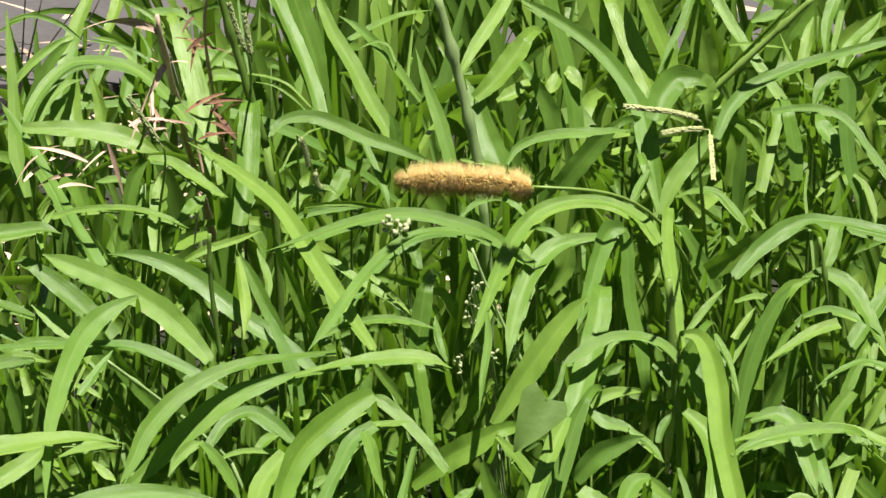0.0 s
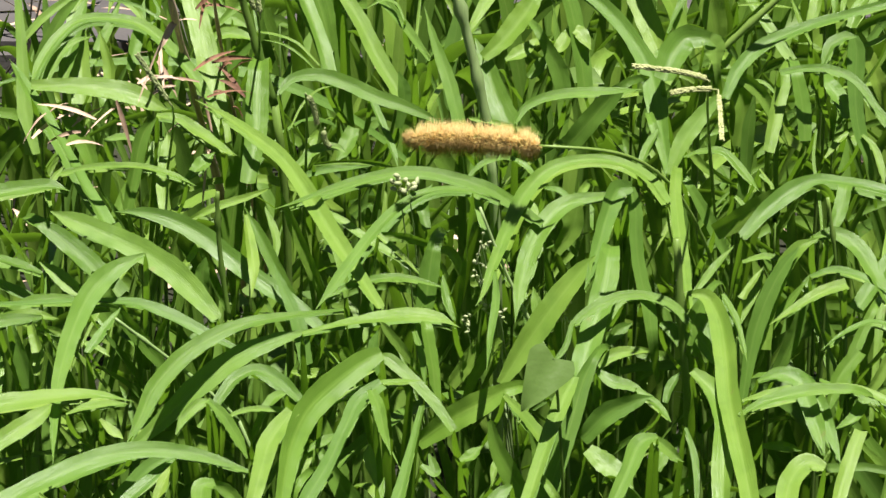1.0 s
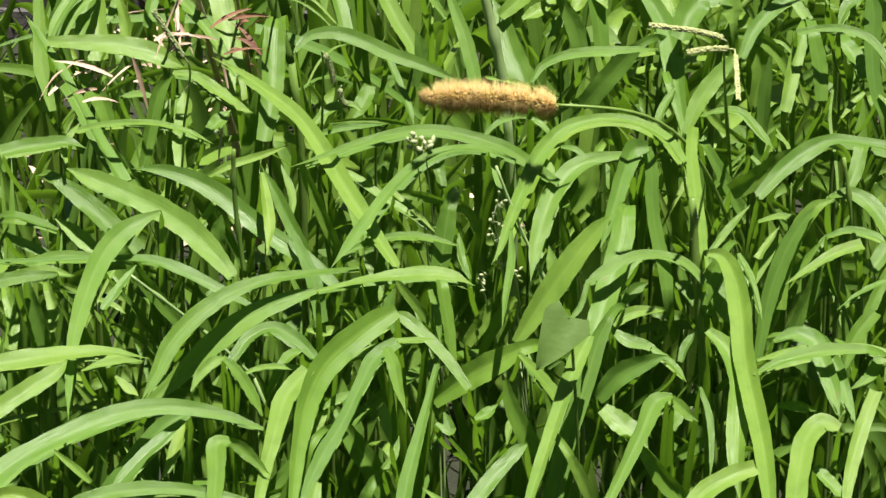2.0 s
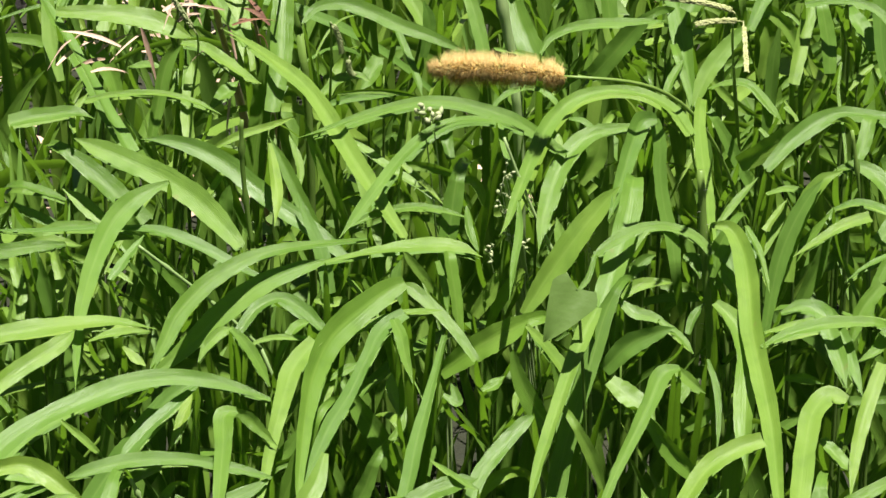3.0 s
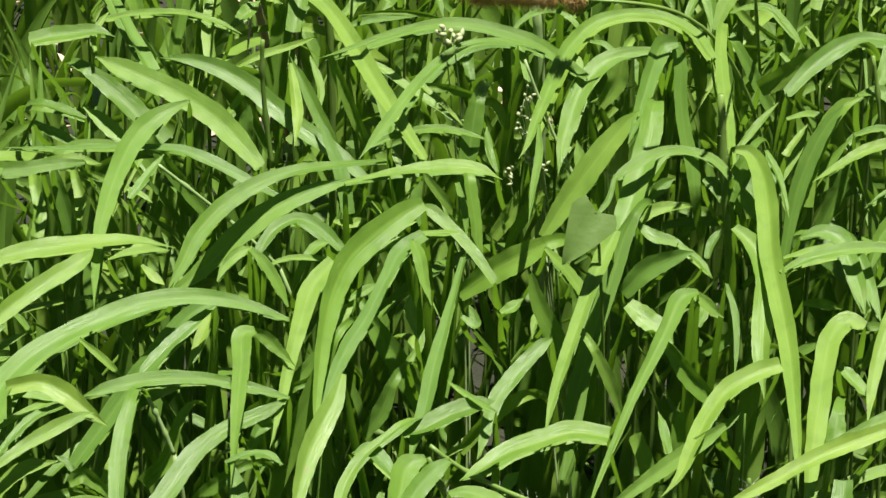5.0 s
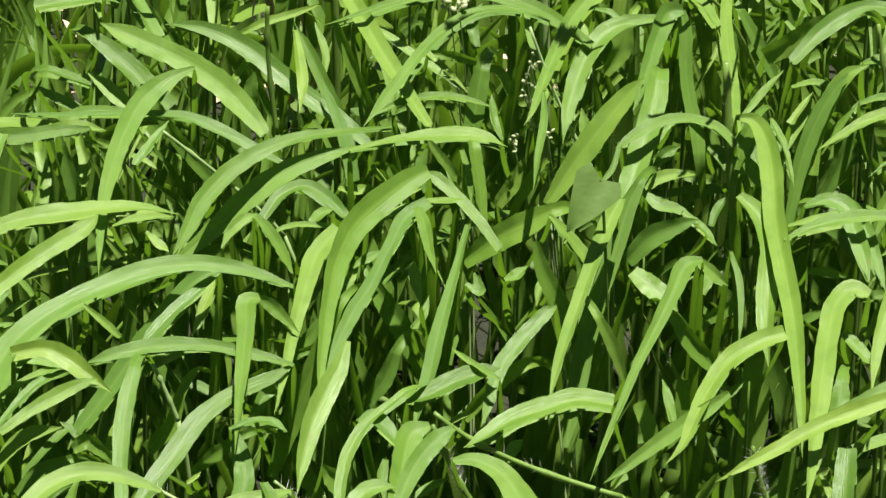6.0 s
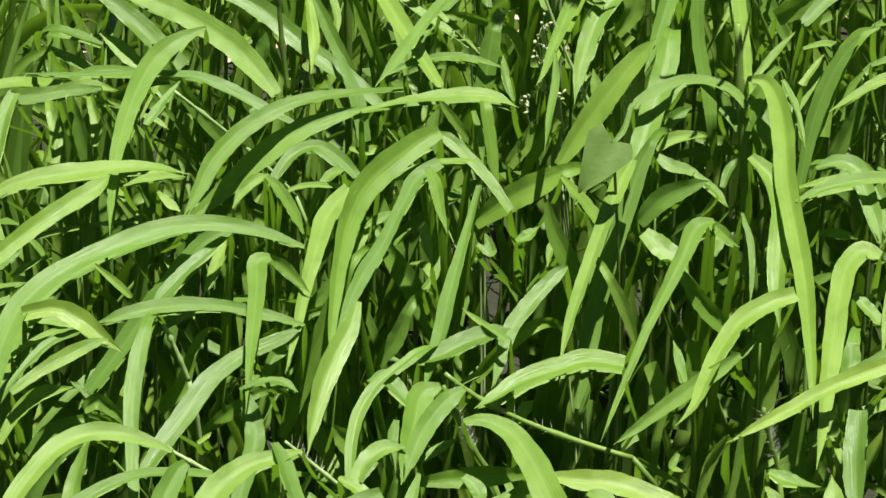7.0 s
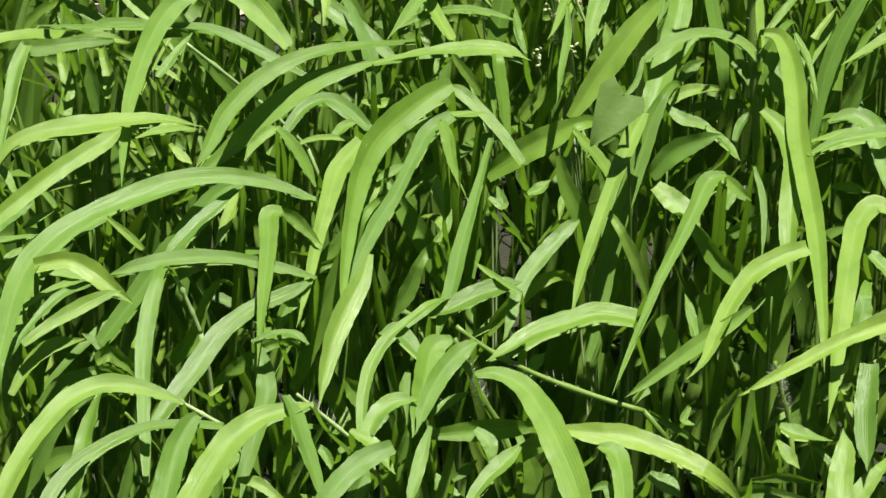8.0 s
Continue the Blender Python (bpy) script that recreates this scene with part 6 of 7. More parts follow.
leaf(p, LIT, [(-0.2057, 2.6051, 0.3489, 11.3), (-0.2081, 2.6258, 0.3677, 11.9), (-0.2105, 2.644, 0.3843, 11.4), (-0.2049, 2.6624, 0.401, 9.7), (-0.1976, 2.6782, 0.4154, 5.7)], 0)
leaf(p, SLANT, [(-0.24, 2.6114, 0.4204, 1.1), (-0.2291, 2.6138, 0.4235, 2.2), (-0.2135, 2.6114, 0.4205, 2.8), (-0.1977, 2.6043, 0.4115, 1.7)], 1)
p = plant(-0.164, 2.654, (-0.164, 2.634, 0.346))
leaf(p, SLANT, [(-0.1865, 2.5372, 0.3801, 4.4), (-0.1852, 2.5472, 0.3926, 7.2), (-0.1886, 2.5552, 0.4026, 4.4), (-0.1918, 2.5612, 0.4101, 1.1)], 1)
leaf(p, LIT, [(-0.1584, 2.57, 0.4133, 1.4), (-0.1725, 2.5763, 0.4191, 1.9), (-0.1865, 2.5789, 0.4214, 1.7), (-0.1958, 2.5801, 0.4225, 0.8)], 1)
leaf(p, LIT, [(-0.1668, 2.5781, 0.4035, 2.2), (-0.1717, 2.5857, 0.4105, 3.9), (-0.1812, 2.5921, 0.4163, 3.3), (-0.1937, 2.5946, 0.4186, 1.1)], 1)
leaf(p, LIT, [(-0.1652, 2.5854, 0.4239, 1.1), (-0.1602, 2.5752, 0.4146, 1.7), (-0.1677, 2.5676, 0.4076, 1.1)], 1)
leaf(p, LIT, [(-0.1773, 2.5885, 0.376, 5), (-0.1747, 2.6013, 0.3877, 7.3), (-0.1719, 2.6116, 0.397, 4.5), (-0.1707, 2.6219, 0.4064, 1.1)], 0)
leaf(p, LIT, [(-0.1374, 2.6117, 0.4037, 3.9), (-0.128, 2.6091, 0.4014, 9.5), (-0.1185, 2.6065, 0.3991, 7.3), (-0.1122, 2.6027, 0.3956, 2.2)], 0)
leaf(p, SLANT, [(-0.1549, 2.6197, 0.4106, 1.7), (-0.1613, 2.6259, 0.4183, 3.4), (-0.1708, 2.63, 0.4235, 3.4), (-0.1835, 2.6341, 0.4286, 2.3)], 1)
p = plant(0.159, 2.628, (0.159, 2.608, 0.321))
leaf(p, SIDE, [(0.1557, 2.5443, 0.3511, 6.6), (0.1584, 2.5476, 0.373, 9.4), (0.152, 2.5504, 0.3918, 8.3)], 0)
leaf(p, LIT, [(0.1844, 2.5565, 0.396, 5.5), (0.1726, 2.5717, 0.4098, 6.1), (0.1623, 2.5844, 0.4214, 6.1), (0.1534, 2.5972, 0.433, 6.1), (0.1489, 2.6049, 0.44, 5.6)])
leaf(p, SIDE, [(0.1415, 2.5599, 0.4012, 1.7), (0.1551, 2.5618, 0.4136, 2.8), (0.1702, 2.5641, 0.4292, 2.5), (0.1897, 2.5671, 0.4494, 1.9)])
leaf(p, LIT, [(0.1555, 2.5732, 0.4224, 1.1), (0.1647, 2.5738, 0.4228, 2.2), (0.177, 2.5728, 0.4219, 1.7), (0.1862, 2.572, 0.4212, 0.8)], 1)
p = plant(0.052, 2.642, (0.052, 2.622, 0.345))
leaf(p, SIDE, [(0.0617, 2.5516, 0.3746, 8.3), (0.0569, 2.5544, 0.3933, 9.4), (0.0492, 2.5568, 0.4089, 5.5)], 1)
leaf(p, LIT, [(0.0294, 2.5678, 0.3912, 2.8), (0.0356, 2.5704, 0.3935, 8.3), (0.0449, 2.5755, 0.3982, 5.6)], 0)
leaf(p, LIT, [(0.0543, 2.578, 0.3905, 2.8), (0.0605, 2.5831, 0.3952, 7.8), (0.0637, 2.5908, 0.4021, 2.8)], 0)
leaf(p, LIT, [(0.0637, 2.5908, 0.4021, 3.3), (0.0699, 2.5882, 0.3998, 7.8), (0.076, 2.5806, 0.3929, 3.9)], 0)
p = plant(-0.019, 2.634, (-0.019, 2.614, 0.360))
leaf(p, LIT, [(-0.0199, 2.563, 0.3898, 1.1), (-0.0194, 2.5782, 0.4036, 1.7), (-0.0176, 2.5936, 0.4176, 1.4), (-0.0155, 2.609, 0.4316, 0.8)], 1)
leaf(p, SLANT, [(-0.0122, 2.5635, 0.3929, 2.2), (-0.0215, 2.569, 0.404, 5), (-0.0323, 2.5752, 0.4164, 5.5), (-0.0446, 2.5807, 0.4275, 5), (-0.057, 2.5845, 0.4349, 1.7)])
leaf(p, LIT, [(-0.026, 2.5661, 0.415, 1.1), (-0.0307, 2.5737, 0.4219, 1.7), (-0.0384, 2.575, 0.4231, 1.7), (-0.0476, 2.5712, 0.4196, 0.8)], 1)
p = plant(0.210, 2.656, (0.210, 2.636, 0.368))
leaf(p, LIT, [(0.2166, 2.5637, 0.413, 5.5), (0.2232, 2.5738, 0.4222, 10), (0.2328, 2.5815, 0.4292, 8.3), (0.2393, 2.5892, 0.4361, 3.3)])
leaf(p, SLANT, [(0.1958, 2.5679, 0.4014, 1.7), (0.1898, 2.576, 0.4114, 2.8), (0.1839, 2.5861, 0.424, 2.2)], 1)
leaf(p, SIDE, [(0.2217, 2.5857, 0.401, 5.6), (0.2282, 2.5838, 0.3884, 8.4), (0.2348, 2.5815, 0.3726, 8.4)], 0)
leaf(p, LIT, [(0.219, 2.6041, 0.4305, 2.8), (0.2154, 2.5938, 0.4211, 3.4), (0.2118, 2.581, 0.4095, 1.1)], 1)
leaf(p, LIT, [(0.1986, 2.6109, 0.3978, 5.6), (0.2022, 2.6212, 0.4072, 6.8), (0.2057, 2.6316, 0.4166, 4)], 0)
p = plant(-0.123, 2.652, (-0.123, 2.632, 0.342))
leaf(p, SLANT, [(-0.1276, 2.5671, 0.4112, 2.8), (-0.1185, 2.5732, 0.4187, 4.4), (-0.1093, 2.5752, 0.4213, 2.8)], 1)
leaf(p, LIT, [(-0.133, 2.5789, 0.3966, 3.3), (-0.1238, 2.5827, 0.4001, 7.2), (-0.1129, 2.5814, 0.3989, 5), (-0.1067, 2.5789, 0.3966, 1.4)], 0)
leaf(p, LIT, [(-0.1069, 2.586, 0.4005, 1.1), (-0.1096, 2.5989, 0.4121, 1.4), (-0.1121, 2.6117, 0.4238, 1.4), (-0.114, 2.6247, 0.4356, 1.1)], 1)
leaf(p, LIT, [(-0.1208, 2.5873, 0.4066, 1.1), (-0.1288, 2.5976, 0.4159, 1.4), (-0.1384, 2.6066, 0.4241, 1.7), (-0.1479, 2.6143, 0.4311, 1.1)], 1)
leaf(p, SIDE, [(-0.1277, 2.5898, 0.3722, 4.5), (-0.1182, 2.5917, 0.3848, 7.3), (-0.1088, 2.5931, 0.3943, 4.5), (-0.104, 2.5938, 0.3991, 1.1)], 0)
p = plant(-0.061, 2.672, (-0.061, 2.652, 0.282))
leaf(p, LIT, [(-0.0601, 2.5791, 0.4149, 3.9), (-0.0478, 2.5867, 0.4218, 3.9), (-0.0324, 2.5937, 0.4281, 3.9), (-0.0201, 2.597, 0.4312, 3.3), (-0.0061, 2.5988, 0.4328, 1.1)], 1)
leaf(p, SLANT, [(-0.0672, 2.6085, 0.3799, 8.4), (-0.072, 2.6177, 0.3981, 12.4), (-0.0783, 2.6261, 0.415, 13), (-0.0846, 2.6345, 0.4319, 12.4), (-0.0878, 2.6402, 0.4432, 8.5)], 1)
leaf(p, SIDE, [(-0.0569, 2.6197, 0.3122, 7.4), (-0.06, 2.6246, 0.3445, 8.5), (-0.0614, 2.6294, 0.3766, 8.5), (-0.0644, 2.6337, 0.4054, 7.9), (-0.0659, 2.6366, 0.4245, 6.8), (-0.0668, 2.6385, 0.4371, 4.5)], 1)
p = plant(-0.216, 2.702, (-0.216, 2.682, 0.331))
leaf(p, SIDE, [(-0.2319, 2.6245, 0.3614, 6.8), (-0.2236, 2.6274, 0.3806, 7.4), (-0.2139, 2.6298, 0.3966, 5.7), (-0.2059, 2.6307, 0.403, 1.7)], 0)
leaf(p, SIDE, [(-0.2001, 2.6405, 0.4094, 3.4), (-0.1892, 2.6395, 0.403, 5.1), (-0.1782, 2.6385, 0.3966, 5.7), (-0.1688, 2.6378, 0.3918, 1.7)], 0)
p = plant(0.167, 2.707, (0.167, 2.687, 0.347))
leaf(p, SIDE, [(0.1483, 2.6271, 0.3778, 11.3), (0.1448, 2.63, 0.397, 14.2), (0.1398, 2.6329, 0.416, 13.6), (0.1381, 2.6348, 0.4287, 12.4)], 1)
leaf(p, LIT, [(0.1716, 2.6376, 0.4109, 2.3), (0.1812, 2.6402, 0.4133, 6.2), (0.1923, 2.6428, 0.4157, 4)], 0)
leaf(p, SIDE, [(0.1826, 2.6472, 0.3767, 5.7), (0.187, 2.6501, 0.396, 11.4), (0.1913, 2.6534, 0.4184, 10.3)], 0)
p = plant(0.103, 2.700, (0.103, 2.680, 0.333))
leaf(p, SIDE, [(0.1029, 2.63, 0.363, 11.4), (0.0947, 2.6343, 0.3918, 12.5), (0.0882, 2.6377, 0.4142, 12.4), (0.0833, 2.64, 0.43, 11.3)], 1)
p = plant(0.213, 2.714, (0.213, 2.694, 0.393))
leaf(p, SIDE, [(0.2062, 2.6415, 0.4229, 5.7), (0.1986, 2.6396, 0.4102, 9.6), (0.1924, 2.6381, 0.4006, 5.7), (0.1895, 2.6362, 0.3878, 1.4)], 0)
leaf(p, LIT, [(0.2191, 2.6468, 0.4243, 7.4), (0.2138, 2.6337, 0.4125, 6.8), (0.2116, 2.6182, 0.3983, 2.8)], 0)
p = plant(-0.173, 2.725, (-0.173, 2.705, 0.385))
leaf(p, LIT, [(-0.1654, 2.6422, 0.4155, 2.3), (-0.1575, 2.6417, 0.415, 5.1), (-0.1464, 2.6409, 0.4143, 4.5), (-0.1384, 2.6357, 0.4096, 1.4)], 0)
leaf(p, LIT, [(-0.1809, 2.6687, 0.4223, 6.9), (-0.1836, 2.6555, 0.4104, 7.4), (-0.188, 2.6451, 0.4008, 5.7), (-0.1923, 2.6346, 0.3914, 1.7)], 0)

# ---- taller stems that rise out of the plants ----
def culm(p, ctrl, r, mat=None, knots=(0.35, 0.75), hairy=0):
    foot = np.array(p.location)
    c = np.asarray(ctrl) - foot
    v, f = tube_shape(c, r * 1.1, r * 0.9, 16, 8, knots)
    ob = part("culm", to_mesh("culm", v, f), mat or STEM, p)
    if hairy:
        q, d = curve(c, 40)
        heap = Heap()
        for i in range(hairy):
            k = random.randrange(12, 38)
            away = unit(np.cross(d[k], unit(np.array([random.gauss(0, 1) for _ in range(3)]))))
            heap.add(*hair_shape(q[k], away + d[k] * 0.5, random.uniform(0.003, 0.008), 0.00012))
        part("hairs", heap.mesh("hairs"), HAIR, ob, "fine white hairs")
    low, d = c[0], unit(c[1] - c[0])
    v, f = tube_shape([(0.0, 0.01, -0.005), low * 0.5, low - d * 0.04 + (0, 0.004, -0.02), low], r, r * 1.1, 9, 7)
    part("stem", to_mesh("stem", v, f), mat or STEM, p)


culm(plant(0.030, 2.478, label="single thick pale green grass stem rising from the grass"), [(0.0196, 2.4578, 0.3938), (0.0142, 2.4578, 0.4226), (0.0091, 2.4578, 0.4465), (-0.0041, 2.4578, 0.4968)], 0.0027, PALE_STEM)
culm(plant(0.138, 2.304, label="single pale hairy grass stem rising from the grass"), [(0.1276, 2.2842, 0.2582), (0.119, 2.2842, 0.3056), (0.1147, 2.2842, 0.3617), (0.1113, 2.2842, 0.4107)], 0.0022, hairy=30)
culm(plant(-0.102, 2.352, label="single upright green grass stem rising from the grass"), [(-0.1123, 2.3323, 0.3437), (-0.1159, 2.3323, 0.3689), (-0.1183, 2.3323, 0.3938), (-0.1173, 2.3323, 0.4139)], 0.0013)
culm(plant(-0.085, 2.530, label="single upright green grass stem rising from the grass"), [(-0.0951, 2.5101, 0.3883), (-0.1037, 2.5101, 0.4209), (-0.1108, 2.5101, 0.4435), (-0.1192, 2.5101, 0.4788)], 0.0021)
culm(plant(0.152, 2.523, label="single upright green grass stem rising from the grass"), [(0.1416, 2.5032, 0.422), (0.1636, 2.5032, 0.4446), (0.1956, 2.5032, 0.4766)], 0.0018)
culm(plant(0.072, 2.084, label="single pale hairy grass stem rising from the grass"), [(0.0616, 2.064, 0.2864), (0.0377, 2.064, 0.2934), (0.0139, 2.064, 0.3015), (-0.0073, 2.064, 0.3104), (-0.0265, 2.064, 0.3281)], 0.0012, STEM, hairy=30)
culm(plant(-0.058, 2.052, label="single pale hairy grass stem rising from the grass"), [(-0.0684, 2.0315, 0.2815), (-0.0789, 2.0315, 0.2901), (-0.088, 2.0315, 0.2987), (-0.0985, 2.0315, 0.3078)], 0.0009, PALE_STEM, hairy=40)
culm(plant(-0.123, 2.049, label="single pale hairy grass stem rising from the grass"), [(-0.1327, 2.0293, 0.2918), (-0.141, 2.0293, 0.2966), (-0.1488, 2.0293, 0.3019), (-0.1578, 2.0293, 0.3063)], 0.0009, PALE_STEM, hairy=25)
culm(plant(0.005, 2.068, label="single pale hairy grass stem rising from the grass"), [(-0.0051, 2.0483, 0.2863), (-0.0132, 2.0483, 0.2973), (-0.0187, 2.0483, 0.3096), (-0.0269, 2.0483, 0.3299)], 0.0013, STEM, hairy=110)
culm(plant(0.141, 2.092, label="single pale hairy grass stem rising from the grass"), [(0.1307, 2.0723, 0.2746), (0.1279, 2.0723, 0.288), (0.1239, 2.0723, 0.2954), (0.1216, 2.0723, 0.3102)], 0.0011, STEM, hairy=90)
culm(plant(0.209, 2.350, label="single upright green grass stem rising from the grass"), [(0.1993, 2.3305, 0.3445), (0.1957, 2.3305, 0.3697), (0.1887, 2.3305, 0.4132)], 0.0011)
culm(plant(0.060, 2.343, label="single pale grass stem rising from the grass"), [(0.0504, 2.3233, 0.329), (0.0388, 2.3233, 0.3479), (0.0273, 2.3233, 0.3729), (0.0144, 2.3233, 0.4101)], 0.0008, PALE_STEM)
culm(plant(-0.140, 2.153, label="single pale grass stem rising from the grass"), [(-0.1495, 2.1334, 0.2836), (-0.1549, 2.1334, 0.2987), (-0.1615, 2.1334, 0.3136)], 0.0011, PALE_STEM)
culm(plant(-0.095, 2.295, label="single pale grass stem rising from the grass"), [(-0.1055, 2.2752, 0.3142), (-0.1248, 2.2752, 0.3376), (-0.1496, 2.2752, 0.3562), (-0.1661, 2.2752, 0.3701)], 0.0008, PALE_STEM)


# ---- yellow foxtail ----
def foxtail(a, b, root):
    """A cylindrical golden seed head lying level on its bent stalk."""
    ob = new("foxtail_grass")
    ob.location = root
    tagged(ob, "golden yellow bristly foxtail seed head on a thin green stalk", "foxtail")
    a, b = np.array(a) - np.array(root), np.array(b) - np.array(root)
    along = b - a
    length = np.linalg.norm(along)
    along = along / length
    head = new("seed_head")
    head.parent = ob
    up = unit(np.cross(along, np.cross((0, 0, 1.0), along)))
    out = np.cross(along, up)
    core, bristles = Heap(), Heap()
    ctrl = [a, a + along * length * 0.33 + up * 0.0026, a + along * length * 0.7 + up * 0.0022, b - up * 0.0008]
    pts, dirs = curve(ctrl, 120)
    for i in range(760):
        k = int(random.random() * 120)
        s = k / 120
        r = 0.0046 * min(1, (0.2 + s / 0.16 * 0.8), (0.45 + (1 - s) / 0.07 * 0.55))
        if s > 0.8:
            r = 0.0036 * min(1, 0.55 + (s - 0.8) * 9, 0.3 + (1 - s) / 0.1 * 0.7)
        elif s > 0.76:
            r *= 0.75
        g = random.uniform(0, 2 * math.pi)
        w = up * math.cos(g) + out * math.sin(g)
        core.add(*grain_shape(pts[k] + w * r * 0.55, w * 0.9 - dirs[k] * 0.8, 0.0026, 0.0008))
        for _ in range(9):
            h = g + random.gauss(0, 0.35)
            w2 = up * math.cos(h) + out * math.sin(h)
            v = w2 - dirs[k] * random.uniform(-0.1, 0.6)
            bristles.add(*hair_shape(pts[k] + w2 * r * 0.6, v - dirs[k] * max(0, 0.1 - s) * 12 + 0.25 * np.random.randn(3), random.uniform(0.0045, 0.0092) * (0.6 + 0.4 * min(1, s / 0.12, (1 - s) / 0.1)) * (0.5 if 0.76 < s < 0.82 else 1), 0.00017))
    part("spikelets", core.mesh("spikelets"), SPIKELET, head, "golden grain-like spikelets")["kind"] = "stuff"
    part("bristles", bristles.mesh("bristles"), BRISTLE, head, "fine orange-gold bristles")["kind"] = "stuff"
    v, f = tube_shape(ctrl, 0.0012, 0.0012, 12, 6)
    part("axis", to_mesh("axis", v, f), SPIKELET, head)
    v, f = tube_shape([b - along * 0.002, b + along * 0.03, b + along * 0.06 + (0, 0.005, -0.004), b + along * 0.1 + (0, 0.09, -0.02), (0.02, 0.08, 0.2), (0, 0, 0)], 0.0008, 0.0014, 24, 6)
    part("stalk", to_mesh("stalk", v, f), STEM, ob)


foxtail((-0.0215, 2.3369, 0.4409), (0.0453, 2.3369, 0.4378), (0.16, 2.397, -0.005))


# ---- pale finger-like grass flower spikes ----
def raceme_plant(root, fingers, mat=None):
    ob = new("flowering_grass")
    ob.location = root
    tagged(ob, "slender grass stalk with finger-like flower spikes", "flowering grass", "flowering grasses")
    foot = np.array(root)
    hub = np.array(fingers[0][0]) - foot
    v, f = tube_shape([(0, 0, 0), (0, 0.06, 0.15), hub + (0, 0.12, -0.06), hub], 0.0012, 0.0006, 14, 6, (0.4, 0.7))
    part("stalk", to_mesh("stalk", v, f), STEM, ob)
    for a, m, b in fingers:
        spike = Heap()
        q, d = curve([np.array(a) - foot, np.array(m) - foot, np.array(b) - foot], 60)
        spike.add(*tube_shape([np.array(a) - foot, np.array(m) - foot, np.array(b) - foot], 0.0004, 0.0003, 14, 5))
        for k in range(8, 60):
            for sgn in (-1, 0, 1):
                w = unit(np.cross(d[k], (0.1, -0.9, 0.4))) * sgn + np.array((0, -0.7, 0.3)) + 0.25 * np.random.randn(3)
                spike.add(*grain_shape(q[k] + unit(w) * 0.0005, d[k] * 1.1 + unit(w) * 0.45, 0.0028, 0.00062))
        part("flower_spike", spike.mesh("flower_spike"), mat or CREAM, ob, "flower spike with small paired grains")


raceme_plant((0.17, 2.62, -0.005), [
    ((0.1249, 2.2749, 0.498), (0.1215, 2.2749, 0.5028), (0.0881, 2.2749, 0.506)),
    ((0.1291, 2.2749, 0.4939), (0.1176, 2.2649, 0.4994), (0.1049, 2.2449, 0.5044)),
    ((0.1291, 2.2749, 0.4939), (0.1281, 2.2399, 0.4988), (0.1275, 2.2049, 0.4971))])
raceme_plant((-0.2, 2.427, -0.005), [((-0.1429, 2.3968, 0.4333), (-0.1507, 2.3968, 0.4458), (-0.1601, 2.3968, 0.4614))], SEED)
raceme_plant((-0.09, 2.415, -0.005), [((-0.0744, 2.3848, 0.446), (-0.0702, 2.3848, 0.4414), (-0.0689, 2.3848, 0.4305)), ((-0.0646, 2.3848, 0.4274), (-0.0661, 2.3848, 0.4211), (-0.0632, 2.3848, 0.418))], SEED)
raceme_plant((-0.12, 2.498, -0.005), [((-0.1017, 2.4685, 0.455), (-0.1074, 2.4685, 0.4692), (-0.1115, 2.4685, 0.485)), ((-0.1002, 2.4685, 0.4534), (-0.1015, 2.4685, 0.466), (-0.1037, 2.4685, 0.4787))], SEED)


# ---- small white-budded herb ----
def bud_herb(root, clusters, size=1.0):
    ob = new("white_budded_herb")
    ob.location = root
    tagged(ob, "thin wiry herb with clusters of tiny white buds", "herb", "budded herbs")
    foot = np.array(root)
    for c in clusters:
        c = np.array(c) - foot
        v, f = tube_shape([(0, 0, 0), c * 0.45 + (0.01, 0.08, 0.03), c + (0.003, 0.07, -0.045), c], 0.0007, 0.00035, 12, 5)
        part("stalk", to_mesh("stalk", v, f), PALE_STEM, ob)
        buds = Heap()
        for _ in range(6):
            o = np.random.randn(3) * (0.0022, 0.002, 0.0032)
            buds.add(*grain_shape(c + o, np.random.randn(3) + (0, -0.5, 0.4), random.uniform(0.002, 0.0034) * size, 0.0008 * size, 6))
            buds.add(*tube_shape([c * 1.0 + (0, 0.001, -0.004), c + o * 0.6, c + o], 0.0002, 0.0002, 4, 4))
        part("flower_head", buds.mesh("flower_head"), PETAL, ob, "tiny greenish white buds")


bud_herb((0.05, 2.342, -0.005), [(0.0152, 2.3121, 0.3959), (0.013, 2.3121, 0.3879), (0.0136, 2.3121, 0.3779), (0.0068, 2.3121, 0.354), (0.0238, 2.3121, 0.3593), (0.0173, 2.3121, 0.3618), (0.0557, 2.3121, 0.3561), (0.057, 2.3121, 0.3599)])
bud_herb((-0.01, 2.382, -0.005), [(-0.0269, 2.3521, 0.4076), (-0.0223, 2.3521, 0.41)], 1.8)


